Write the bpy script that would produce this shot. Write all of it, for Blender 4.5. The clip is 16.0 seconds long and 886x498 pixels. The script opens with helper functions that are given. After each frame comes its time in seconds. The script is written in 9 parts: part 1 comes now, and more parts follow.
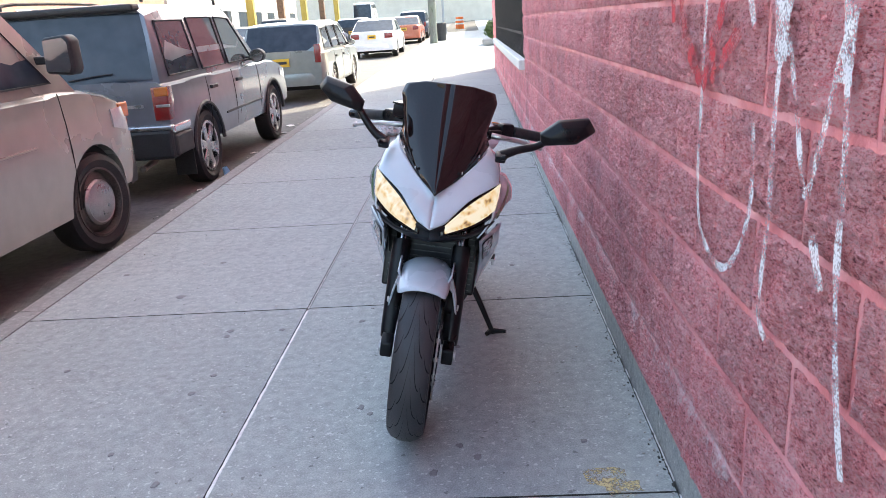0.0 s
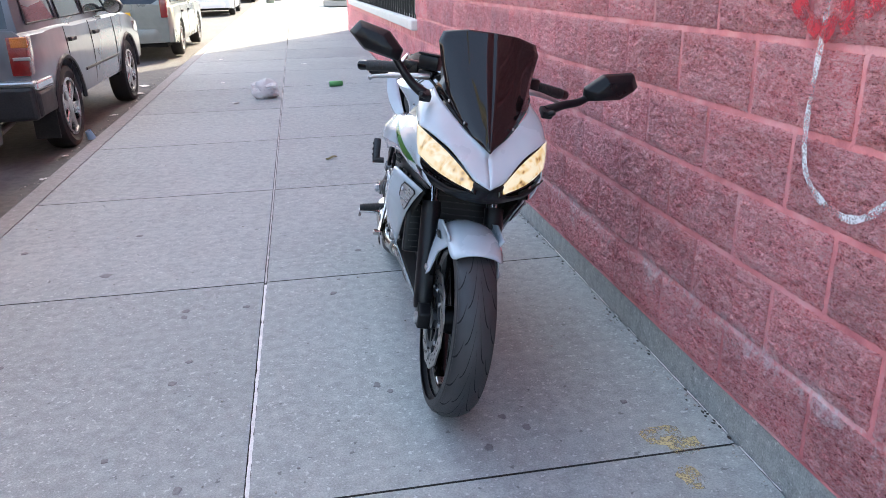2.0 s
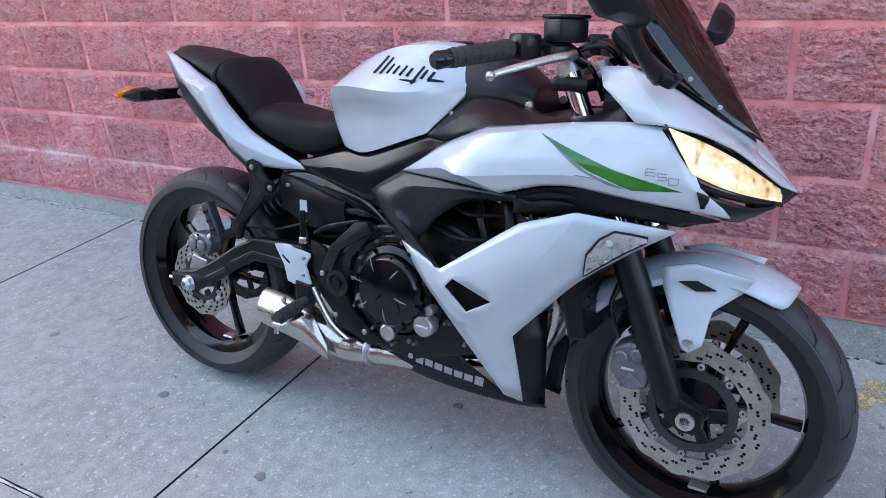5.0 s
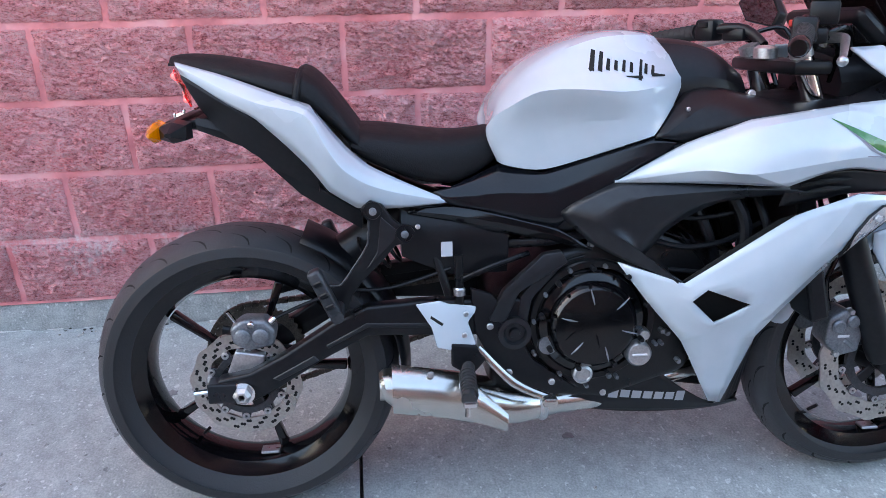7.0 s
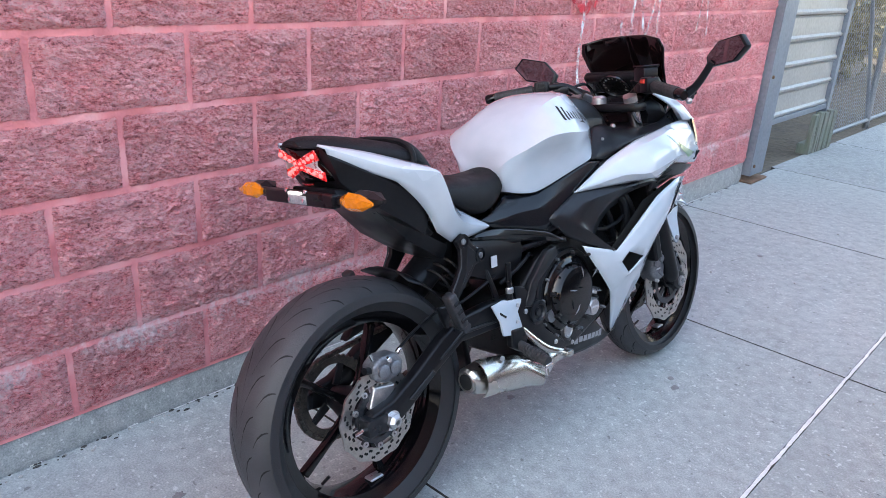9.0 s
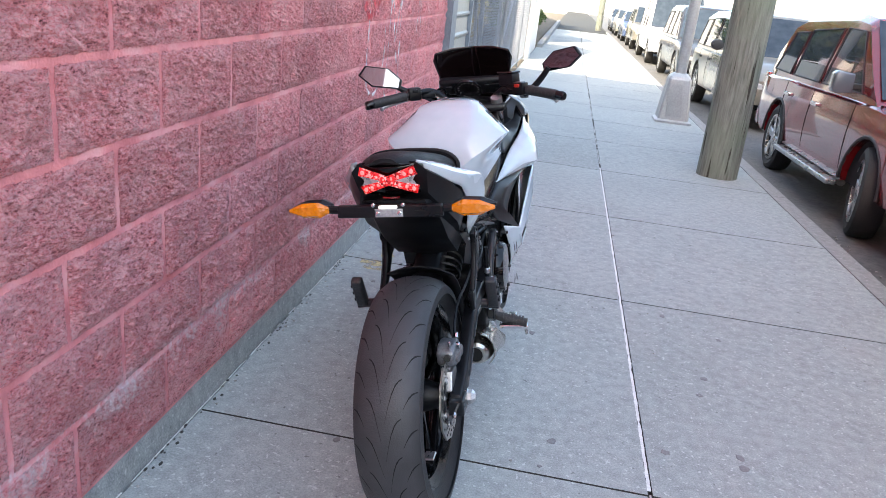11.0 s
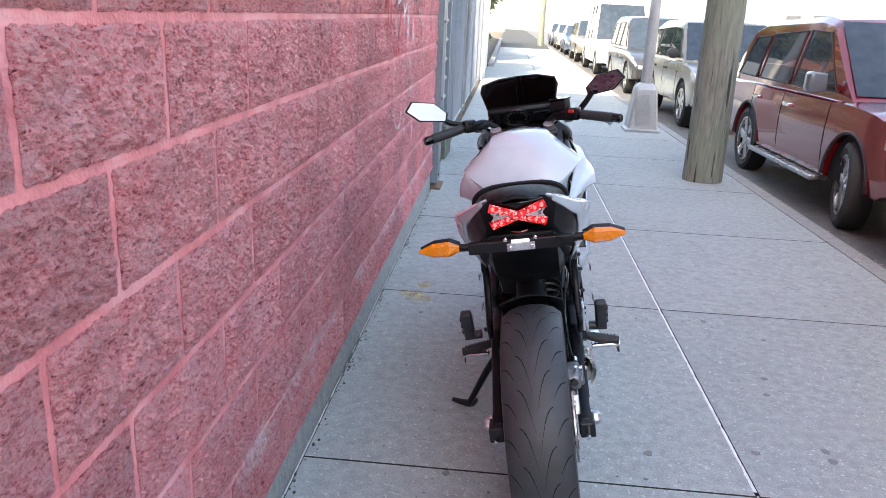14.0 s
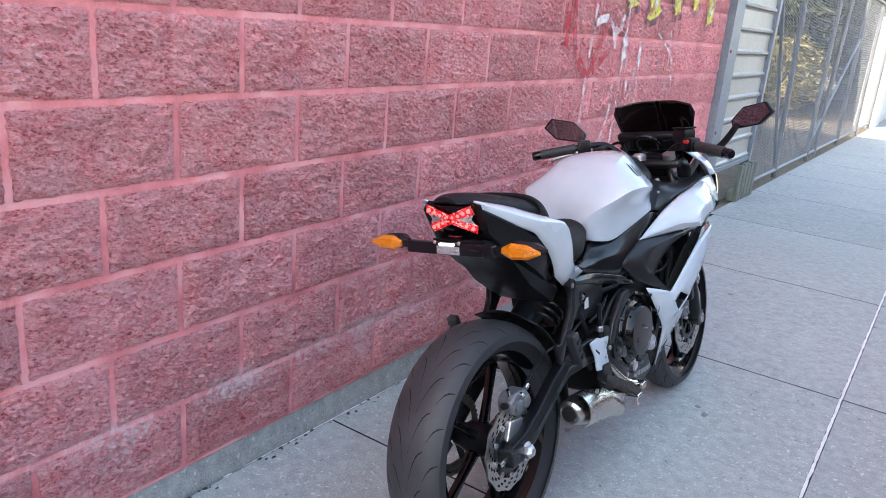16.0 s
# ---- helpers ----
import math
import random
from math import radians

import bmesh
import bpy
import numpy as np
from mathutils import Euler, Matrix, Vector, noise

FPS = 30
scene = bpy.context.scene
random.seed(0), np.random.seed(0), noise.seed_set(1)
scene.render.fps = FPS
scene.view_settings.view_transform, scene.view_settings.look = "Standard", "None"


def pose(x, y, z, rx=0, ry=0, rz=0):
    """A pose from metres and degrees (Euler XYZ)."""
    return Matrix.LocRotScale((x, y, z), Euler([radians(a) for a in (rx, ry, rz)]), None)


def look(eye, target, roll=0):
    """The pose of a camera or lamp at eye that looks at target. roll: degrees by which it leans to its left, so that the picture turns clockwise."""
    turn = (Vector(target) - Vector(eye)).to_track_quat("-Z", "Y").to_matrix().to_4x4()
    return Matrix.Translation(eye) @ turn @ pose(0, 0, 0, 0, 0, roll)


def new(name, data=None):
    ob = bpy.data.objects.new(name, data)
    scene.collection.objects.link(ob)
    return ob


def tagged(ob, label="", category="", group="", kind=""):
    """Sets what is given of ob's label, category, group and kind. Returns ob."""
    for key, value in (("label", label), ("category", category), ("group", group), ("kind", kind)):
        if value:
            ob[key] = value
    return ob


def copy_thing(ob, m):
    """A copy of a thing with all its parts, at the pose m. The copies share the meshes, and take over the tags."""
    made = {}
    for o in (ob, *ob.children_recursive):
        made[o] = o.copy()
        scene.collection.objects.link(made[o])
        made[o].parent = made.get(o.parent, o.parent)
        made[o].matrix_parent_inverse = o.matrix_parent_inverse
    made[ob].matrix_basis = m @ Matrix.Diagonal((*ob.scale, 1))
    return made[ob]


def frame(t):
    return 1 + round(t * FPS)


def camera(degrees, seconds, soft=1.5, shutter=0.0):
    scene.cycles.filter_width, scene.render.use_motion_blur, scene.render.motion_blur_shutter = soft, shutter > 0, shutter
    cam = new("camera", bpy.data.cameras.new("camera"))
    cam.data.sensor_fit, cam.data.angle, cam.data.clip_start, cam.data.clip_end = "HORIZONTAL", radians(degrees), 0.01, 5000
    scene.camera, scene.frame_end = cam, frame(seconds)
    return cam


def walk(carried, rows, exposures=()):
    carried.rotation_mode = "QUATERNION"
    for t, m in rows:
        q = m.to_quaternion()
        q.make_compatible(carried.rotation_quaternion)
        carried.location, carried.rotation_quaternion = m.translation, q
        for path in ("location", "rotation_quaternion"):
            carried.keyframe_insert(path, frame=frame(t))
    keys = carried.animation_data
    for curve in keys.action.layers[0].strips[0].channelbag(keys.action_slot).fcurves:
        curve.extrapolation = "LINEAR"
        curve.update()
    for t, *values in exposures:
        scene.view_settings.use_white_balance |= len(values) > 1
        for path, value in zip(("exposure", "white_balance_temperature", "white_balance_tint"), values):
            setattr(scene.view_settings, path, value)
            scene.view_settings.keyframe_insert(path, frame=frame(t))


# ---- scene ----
cam = camera(61.3, 16.0, soft=0.6)
PATH = [
    (0, (-0.542, 1.575, 1.34), (-0.647, 3.486, 0.759), -3.8),
    (0.5, (-0.541, 1.576, 1.338), (-0.608, 3.478, 0.723), -3.4),
    (1, (-0.616, 1.602, 1.329), (-0.594, 3.494, 0.682), -2.8),
    (1.5, (-0.906, 1.612, 1.328), (-0.748, 3.49, 0.658), -2.0),
    (2, (-1.184, 1.773, 1.307), (-0.853, 3.624, 0.624), -1.3),
    (2.5, (-1.489, 2.033, 1.329), (-0.971, 3.839, 0.645), -1.5),
    (3, (-1.833, 2.228, 1.29), (-1.085, 3.949, 0.597), -2.6),
    (3.2, (-1.932, 2.352, 1.289), (-1.09, 4.022, 0.581), -3.5),
    (5.3, (-2.17, 3.861, 1.301), (-0.551, 4.66, 0.441), -4.5),
    (5.5, (-2.189, 4.007, 1.28), (-0.532, 4.717, 0.413), -4.0),
    (6, (-2.206, 4.373, 1.284), (-0.481, 4.827, 0.38), -3.4),
    (6.5, (-2.109, 4.722, 1.291), (-0.345, 4.913, 0.369), -2.6),
    (7, (-2.117, 5.016, 1.292), (-0.344, 4.812, 0.39), -0.3),
    (7.5, (-2.142, 5.345, 1.31), (-0.466, 4.71, 0.423), 1.3),
    (8, (-2.042, 5.641, 1.33), (-0.506, 4.717, 0.443), 2.0),
    (8.5, (-1.993, 5.955, 1.344), (-0.593, 4.793, 0.516), 2.7),
    (8.7, (-1.972, 6.1, 1.367), (-0.628, 4.845, 0.581), 3.0),
    (10.8, (-1.08, 7.016, 1.355), (-0.757, 5.156, 0.695), 6.4),
    (11, (-0.986, 7.005, 1.366), (-0.739, 5.136, 0.7), 6.5),
    (11.5, (-0.808, 7.047, 1.364), (-0.743, 5.169, 0.679), 6.3),
    (12, (-0.64, 7.118, 1.375), (-0.701, 5.251, 0.662), 6.0),
    (12.5, (-0.579, 7.055, 1.376), (-0.694, 5.193, 0.654), 5.3),
    (13, (-0.487, 7.088, 1.39), (-0.603, 5.224, 0.674), 4.5),
    (13.5, (-0.444, 7.103, 1.376), (-0.494, 5.215, 0.72), 3.2),
    (14, (-0.568, 7.096, 1.377), (-0.433, 5.194, 0.774), 2.8),
    (14.5, (-0.831, 7.073, 1.376), (-0.435, 5.206, 0.775), 3.0),
    (15, (-1.058, 6.941, 1.367), (-0.41, 5.149, 0.76), 3.4),
    (15.5, (-1.295, 6.81, 1.379), (-0.441, 5.1, 0.79), 4.3),
    (16, (-1.573, 6.804, 1.386), (-0.517, 5.212, 0.792), 4.9),
]
walk(cam, [(t, look(eye, target, roll)) for t, eye, target, roll in PATH], exposures=[(0, 2.55, 7400, 7), (1, 2.55, 7450, 7), (3, 2.54, 7500, 7), (5.5, 2.75, 7200, 6), (8, 2.85, 7400, 7), (11, 2.64, 7500, 7), (14.5, 2.60, 7500, 8), (16, 2.66, 7500, 8)])

# ---- light ----
SUN_AZ = math.atan2(0.85, 0.53)      # where the sun stands, seen from above
SUN_EL = radians(41)
world = bpy.data.worlds.new("sky")
scene.world = world
world.use_nodes = True
wn = world.node_tree.nodes
sky = wn.new("ShaderNodeTexSky")
sky.sky_type, sky.sun_disc = "NISHITA", False
sky.sun_elevation, sky.sun_rotation = SUN_EL, math.pi / 2 - SUN_AZ
sky.air_density, sky.dust_density = 1.0, 2.5
wn["Background"].inputs["Strength"].default_value = 0.15
world.node_tree.links.new(sky.outputs[0], wn["Background"].inputs["Color"])
sun = new("sun", bpy.data.lights.new("sun", "SUN"))
sun.data.energy, sun.data.angle, sun.data.color = 2.0, radians(0.6), (1.0, 0.93, 0.82)
sun_way = Vector((math.cos(SUN_AZ) * math.cos(SUN_EL), math.sin(SUN_AZ) * math.cos(SUN_EL), math.sin(SUN_EL)))
sun.matrix_world = look(sun_way * 60, (0, 0, 0))

# ---- small tools ----
SLOPE = 0.011


def gz(y):
    """Height of the pavement along the street: it climbs gently."""
    if y > -9:
        return SLOPE * (y - 4.6)
    return SLOPE * -13.6 + 0.004 * (y + 9)


def mesh_of(name, bm, smooth=False):
    me = bpy.data.meshes.new(name)
    bm.normal_update()
    bm.to_mesh(me)
    bm.free()
    if smooth:
        for p in me.polygons:
            p.use_smooth = True
    return me


def sharp(ob, degrees=35):
    ob.data.set_sharp_from_angle(angle=radians(degrees))
    return ob


def part(name, bm, material, parent=None, label="", smooth=False, at=None):
    me = bm if isinstance(bm, bpy.types.Mesh) else mesh_of(name, bm, smooth)
    if not me.materials:
        me.materials.append(material)
    ob = new(name, me)
    if smooth:
        sharp(ob)
    if parent is not None:
        ob.parent = parent
    if at is not None:
        ob.matrix_basis = at
    if label:
        ob["label"] = label
    return ob


def thing(name, label, category, m=None, group="", kind=""):
    ob = new(name)
    ob.empty_display_size = 0.1
    if m is not None:
        ob.matrix_basis = m
    return tagged(ob, label, category, group, kind)


def bevel(bm, width, segments=2, angle=25):
    sharp_edges = [e for e in bm.edges if len(e.link_faces) == 2 and e.calc_face_angle(0) > radians(angle)]
    bmesh.ops.bevel(bm, geom=sharp_edges, offset=width, segments=segments, profile=0.5, affect="EDGES", clamp_overlap=True)
    return bm


def box(x0, x1, y0, y1, z0, z1, r=0.0, seg=2, bm=None):
    own = bmesh.new()
    bmesh.ops.create_cube(own, size=1.0)
    for v in own.verts:
        v.co = ((x0 + x1) / 2 + v.co.x * (x1 - x0), (y0 + y1) / 2 + v.co.y * (y1 - y0), (z0 + z1) / 2 + v.co.z * (z1 - z0))
    if r:
        bevel(own, r, seg)
    return join(bm, own)


def join(bm, own):
    if bm is None:
        return own
    tmp = bpy.data.meshes.new("tmp")
    own.to_mesh(tmp)
    own.free()
    bm.from_mesh(tmp)
    bpy.data.meshes.remove(tmp)
    return bm


def turned(bm, m):
    bm.transform(m)
    return bm


def prism(outline, x0, x1, r=0.0, seg=2, bm=None, axis="x"):
    """A plate from an outline in (a, b), stretched from x0 to x1 along the axis."""
    own = bmesh.new()
    put = {"x": lambda a, b, c: (c, a, b), "y": lambda a, b, c: (a, c, b), "z": lambda a, b, c: (a, b, c)}[axis]
    lo = [own.verts.new(put(a, b, x0)) for a, b in outline]
    hi = [own.verts.new(put(a, b, x1)) for a, b in outline]
    own.faces.new(lo)
    own.faces.new(hi)
    for i in range(len(lo)):
        j = (i + 1) % len(lo)
        own.faces.new((lo[i], lo[j], hi[j], hi[i]))
    bmesh.ops.recalc_face_normals(own, faces=own.faces)
    if r:
        bevel(own, r, seg, 20)
    return join(bm, own)


def loft(rings, caps=True, closed=True, bm=None):
    """A skin over rings of equally many points."""
    own = bmesh.new()
    rows = [[own.verts.new(p) for p in ring] for ring in rings]
    n = len(rows[0])
    for a, b in zip(rows, rows[1:]):
        for i in range(n if closed else n - 1):
            j = (i + 1) % n
            own.faces.new((a[i], a[j], b[j], b[i]))
    if caps and closed:
        own.faces.new(rows[0])
        own.faces.new(rows[-1])
    bmesh.ops.remove_doubles(own, verts=own.verts, dist=1e-5)
    bmesh.ops.dissolve_degenerate(own, edges=own.edges, dist=1e-5)
    bmesh.ops.recalc_face_normals(own, faces=own.faces)
    return join(bm, own)


def lathe(profile, steps=32, m=None, bm=None, closed=False):
    """Turns a profile of (radius, along) round the x axis."""
    own = bmesh.new()
    rows = []
    for k in range(steps):
        a = 2 * math.pi * k / steps
        rows.append([own.verts.new((x, r * math.cos(a), r * math.sin(a))) for r, x in profile])
    n = len(profile)
    for k in range(steps):
        a, b = rows[k], rows[(k + 1) % steps]
        for i in range(n if closed else n - 1):
            j = (i + 1) % n
            own.faces.new((a[i], a[j], b[j], b[i]))
    bmesh.ops.remove_doubles(own, verts=own.verts, dist=1e-5)
    bmesh.ops.dissolve_degenerate(own, edges=own.edges, dist=1e-5)
    bmesh.ops.recalc_face_normals(own, faces=own.faces)
    if m is not None:
        own.transform(m)
    return join(bm, own)


def tube(points, radius, sides=10, bm=None, smooth=4):
    """A round bar along points (rounded by a spline); radius may be a list."""
    pts = [Vector(p) for p in points]
    radii = radius if isinstance(radius, (list, tuple)) else [radius] * len(pts)
    fine, fr = [], []
    for i in range(len(pts) - 1):
        p0, p1, p2, p3 = pts[max(i - 1, 0)], pts[i], pts[i + 1], pts[min(i + 2, len(pts) - 1)]
        steps = smooth if len(pts) > 2 else 1
        for k in range(steps):
            u = k / steps
            fine.append(0.5 * ((2 * p1) + (p2 - p0) * u + (2 * p0 - 5 * p1 + 4 * p2 - p3) * u * u + (3 * p1 - p0 - 3 * p2 + p3) * u ** 3))
            fr.append(radii[i] + (radii[i + 1] - radii[i]) * u)
    fine.append(pts[-1])
    fr.append(radii[-1])
    rings, side = [], None
    for i, p in enumerate(fine):
        way = (fine[min(i + 1, len(fine) - 1)] - fine[max(i - 1, 0)]).normalized()
        if side is None:
            side = way.orthogonal().normalized()
        side = (side - way * side.dot(way)).normalized()
        up = way.cross(side)
        rings.append([p + (side * math.cos(2 * math.pi * k / sides) + up * math.sin(2 * math.pi * k / sides)) * fr[i] for k in range(sides)])
    return loft(rings, bm=bm)


def between(a, b, radius, sides=12, bm=None):
    return tube([a, b], radius, sides, bm)


def bolt(at, way, radius, height, sides=12, bm=None):
    at, way = Vector(at), Vector(way).normalized()
    return tube([at, at + way * height * 0.8, at + way * height], [radius, radius, radius * 0.75], sides, bm, smooth=1)


# ---- materials ----
def material(name):
    m = bpy.data.materials.new(name)
    m.use_nodes = True
    return m, m.node_tree.nodes, m.node_tree.links, m.node_tree.nodes["Principled BSDF"]


def surface(name, dark, light, scale=6.0, rough=0.5, metal=0.0, bump=0.0, bump_scale=60.0, coat=0.0, rough_var=0.1, world_size=False, spec=0.5, per_object=0.0):
    """A surface of two close tones that vary at two scales, with a fine relief."""
    m, n, l, b = material(name)
    if world_size:
        where = n.new("ShaderNodeNewGeometry").outputs["Position"]
    else:
        where = n.new("ShaderNodeTexCoord").outputs["Object"]
    big, fine = n.new("ShaderNodeTexNoise"), n.new("ShaderNodeTexNoise")
    big.inputs["Scale"].default_value, fine.inputs["Scale"].default_value = scale, scale * 9
    big.inputs["Detail"].default_value, fine.inputs["Detail"].default_value = 6, 4
    l.new(where, big.inputs["Vector"]), l.new(where, fine.inputs["Vector"])
    mix = n.new("ShaderNodeMath")
    mix.operation = "MULTIPLY_ADD"
    l.new(fine.outputs["Fac"], mix.inputs[0])
    mix.inputs[1].default_value = 0.5
    half = n.new("ShaderNodeMath")
    half.operation = "MULTIPLY"
    half.inputs[1].default_value = 0.5
    l.new(big.outputs["Fac"], half.inputs[0])
    l.new(half.outputs[0], mix.inputs[2])
    ramp = n.new("ShaderNodeValToRGB")
    ramp.color_ramp.elements[0].position, ramp.color_ramp.elements[1].position = 0.36, 0.64
    ramp.color_ramp.elements[0].color, ramp.color_ramp.elements[1].color = (*dark, 1), (*light, 1)
    l.new(mix.outputs[0], ramp.inputs["Fac"])
    colour = ramp.outputs["Color"]
    if per_object:
        info, hsv = n.new("ShaderNodeObjectInfo"), n.new("ShaderNodeHueSaturation")
        span = n.new("ShaderNodeMapRange")
        span.inputs["To Min"].default_value, span.inputs["To Max"].default_value = 1 - per_object, 1 + per_object
        l.new(info.outputs["Random"], span.inputs["Value"])
        l.new(span.outputs[0], hsv.inputs["Value"]), l.new(colour, hsv.inputs["Color"])
        colour = hsv.outputs["Color"]
    l.new(colour, b.inputs["Base Color"])
    r = n.new("ShaderNodeMapRange")
    r.inputs["From Min"].default_value, r.inputs["From Max"].default_value = 0.3, 0.7
    r.inputs["To Min"].default_value, r.inputs["To Max"].default_value = max(rough - rough_var, 0.02), min(rough + rough_var, 1)
    l.new(big.outputs["Fac"], r.inputs["Value"])
    l.new(r.outputs[0], b.inputs["Roughness"])
    b.inputs["Metallic"].default_value = metal
    b.inputs["Specular IOR Level"].default_value = spec
    b.inputs["Coat Weight"].default_value = coat
    b.inputs["Coat Roughness"].default_value = 0.04
    if bump:
        relief, bn = n.new("ShaderNodeTexNoise"), n.new("ShaderNodeBump")
        relief.inputs["Scale"].default_value, relief.inputs["Detail"].default_value = bump_scale, 5
        bn.inputs["Strength"].default_value, bn.inputs["Distance"].default_value = 1.0, bump
        l.new(where, relief.inputs["Vector"]), l.new(relief.outputs["Fac"], bn.inputs["Height"]), l.new(bn.outputs["Normal"], b.inputs["Normal"])
    return m


def glass_tint(name, tint, rough=0.02, see=0.35):
    """Thin tinted glass: part clear, part glossy."""
    m, n, l, b = material(name)
    b.inputs["Base Color"].default_value = (*[c * 0.3 for c in tint], 1)
    b.inputs["Roughness"].default_value = rough
    b.inputs["Specular IOR Level"].default_value = 0.7
    clear, mix = n.new("ShaderNodeBsdfTransparent"), n.new("ShaderNodeMixShader")
    clear.inputs["Color"].default_value = (*tint, 1)
    fres, amount = n.new("ShaderNodeFresnel"), n.new("ShaderNodeMapRange")
    fres.inputs["IOR"].default_value = 1.5
    amount.inputs["To Min"].default_value, amount.inputs["To Max"].default_value = 1 - see, 1.0
    l.new(fres.outputs[0], amount.inputs["Value"])
    l.new(amount.outputs[0], mix.inputs["Fac"]), l.new(clear.outputs[0], mix.inputs[1]), l.new(b.outputs[0], mix.inputs[2])
    l.new(mix.outputs[0], n["Material Output"].inputs["Surface"])
    return m


def lamp_glass(name, colour, glow=0.0, glow_colour=None):
    m, n, l, b = material(name)
    noise_t = n.new("ShaderNodeTexVoronoi")
    noise_t.inputs["Scale"].default_value = 90
    l.new(n.new("ShaderNodeTexCoord").outputs["Object"], noise_t.inputs["Vector"])
    bn = n.new("ShaderNodeBump")
    bn.inputs["Distance"].default_value = 0.003
    l.new(noise_t.outputs["Distance"], bn.inputs["Height"]), l.new(bn.outputs[0], b.inputs["Normal"])
    b.inputs["Base Color"].default_value = (*colour, 1)
    b.inputs["Roughness"].default_value = 0.12
    b.inputs["Coat Weight"].default_value = 1.0
    if glow:
        b.inputs["Emission Color"].default_value = (*(glow_colour or colour), 1)
        b.inputs["Emission Strength"].default_value = glow
    return m


def speckled(name, colour, hold=0.5, scale=220.0):
    """Spray paint that only caught the high grains of a rough face."""
    m, n, l, b = material(name)
    b.inputs["Base Color"].default_value = (*colour, 1)
    b.inputs["Roughness"].default_value = 0.75
    geo = n.new("ShaderNodeNewGeometry").outputs["Position"]
    fine, big = n.new("ShaderNodeTexNoise"), n.new("ShaderNodeTexNoise")
    fine.inputs["Scale"].default_value, fine.inputs["Detail"].default_value = scale, 3
    big.inputs["Scale"].default_value = 22
    l.new(geo, fine.inputs["Vector"]), l.new(geo, big.inputs["Vector"])
    s = n.new("ShaderNodeMath")
    s.operation = "ADD"
    l.new(fine.outputs["Fac"], s.inputs[0]), l.new(big.outputs["Fac"], s.inputs[1])
    ramp = n.new("ShaderNodeMapRange")
    ramp.inputs["From Min"].default_value, ramp.inputs["From Max"].default_value = 1.5 - hold - 0.12, 1.5 - hold + 0.12
    l.new(s.outputs[0], ramp.inputs["Value"])
    clear, mix = n.new("ShaderNodeBsdfTransparent"), n.new("ShaderNodeMixShader")
    l.new(ramp.outputs[0], mix.inputs["Fac"]), l.new(clear.outputs[0], mix.inputs[1]), l.new(b.outputs[0], mix.inputs[2])
    l.new(mix.outputs[0], n["Material Output"].inputs["Surface"])
    return m


def salt(n, l, geo):
    """Salt bloom: white streaks that run down from the lowest bed joint."""
    sep = n.new("ShaderNodeSeparateXYZ")
    l.new(geo, sep.inputs[0])
    band, cut, run = n.new("ShaderNodeMapRange"), n.new("ShaderNodeMapRange"), n.new("ShaderNodeMapping")
    band.inputs["From Min"].default_value, band.inputs["From Max"].default_value = 0.12, 0.312
    cut.inputs["From Min"].default_value, cut.inputs["From Max"].default_value = 0.36, 0.325
    l.new(sep.outputs["Z"], band.inputs["Value"]), l.new(sep.outputs["Z"], cut.inputs["Value"])
    run.inputs["Scale"].default_value = (1, 0.8, 0.8)
    l.new(geo, run.inputs["Vector"])
    patch, streak = n.new("ShaderNodeTexNoise"), n.new("ShaderNodeTexNoise")
    patch.inputs["Scale"].default_value, patch.inputs["Detail"].default_value = 5.0, 5
    streak.inputs["Scale"].default_value, streak.inputs["Detail"].default_value, streak.inputs["Roughness"].default_value = 60, 9, 0.72
    l.new(run.outputs[0], patch.inputs["Vector"]), l.new(run.outputs[0], streak.inputs["Vector"])
    total = None
    for sock, w in ((patch.outputs["Fac"], 1.15), (streak.outputs["Fac"], 1.35), (band.outputs[0], 0.55)):
        mul = n.new("ShaderNodeMath")
        mul.operation = "MULTIPLY_ADD"
        l.new(sock, mul.inputs[0])
        mul.inputs[1].default_value = w
        mul.inputs[2].default_value = 0.0
        if total is not None:
            l.new(total, mul.inputs[2])
        total = mul.outputs[0]
    grade, out = n.new("ShaderNodeMapRange"), n.new("ShaderNodeMath")
    grade.inputs["From Min"].default_value, grade.inputs["From Max"].default_value, grade.inputs["To Max"].default_value = 1.70, 2.12, 0.85
    l.new(total, grade.inputs["Value"])
    out.operation = "MULTIPLY"
    l.new(grade.outputs[0], out.inputs[0]), l.new(cut.outputs[0], out.inputs[1])
    return out.outputs[0]


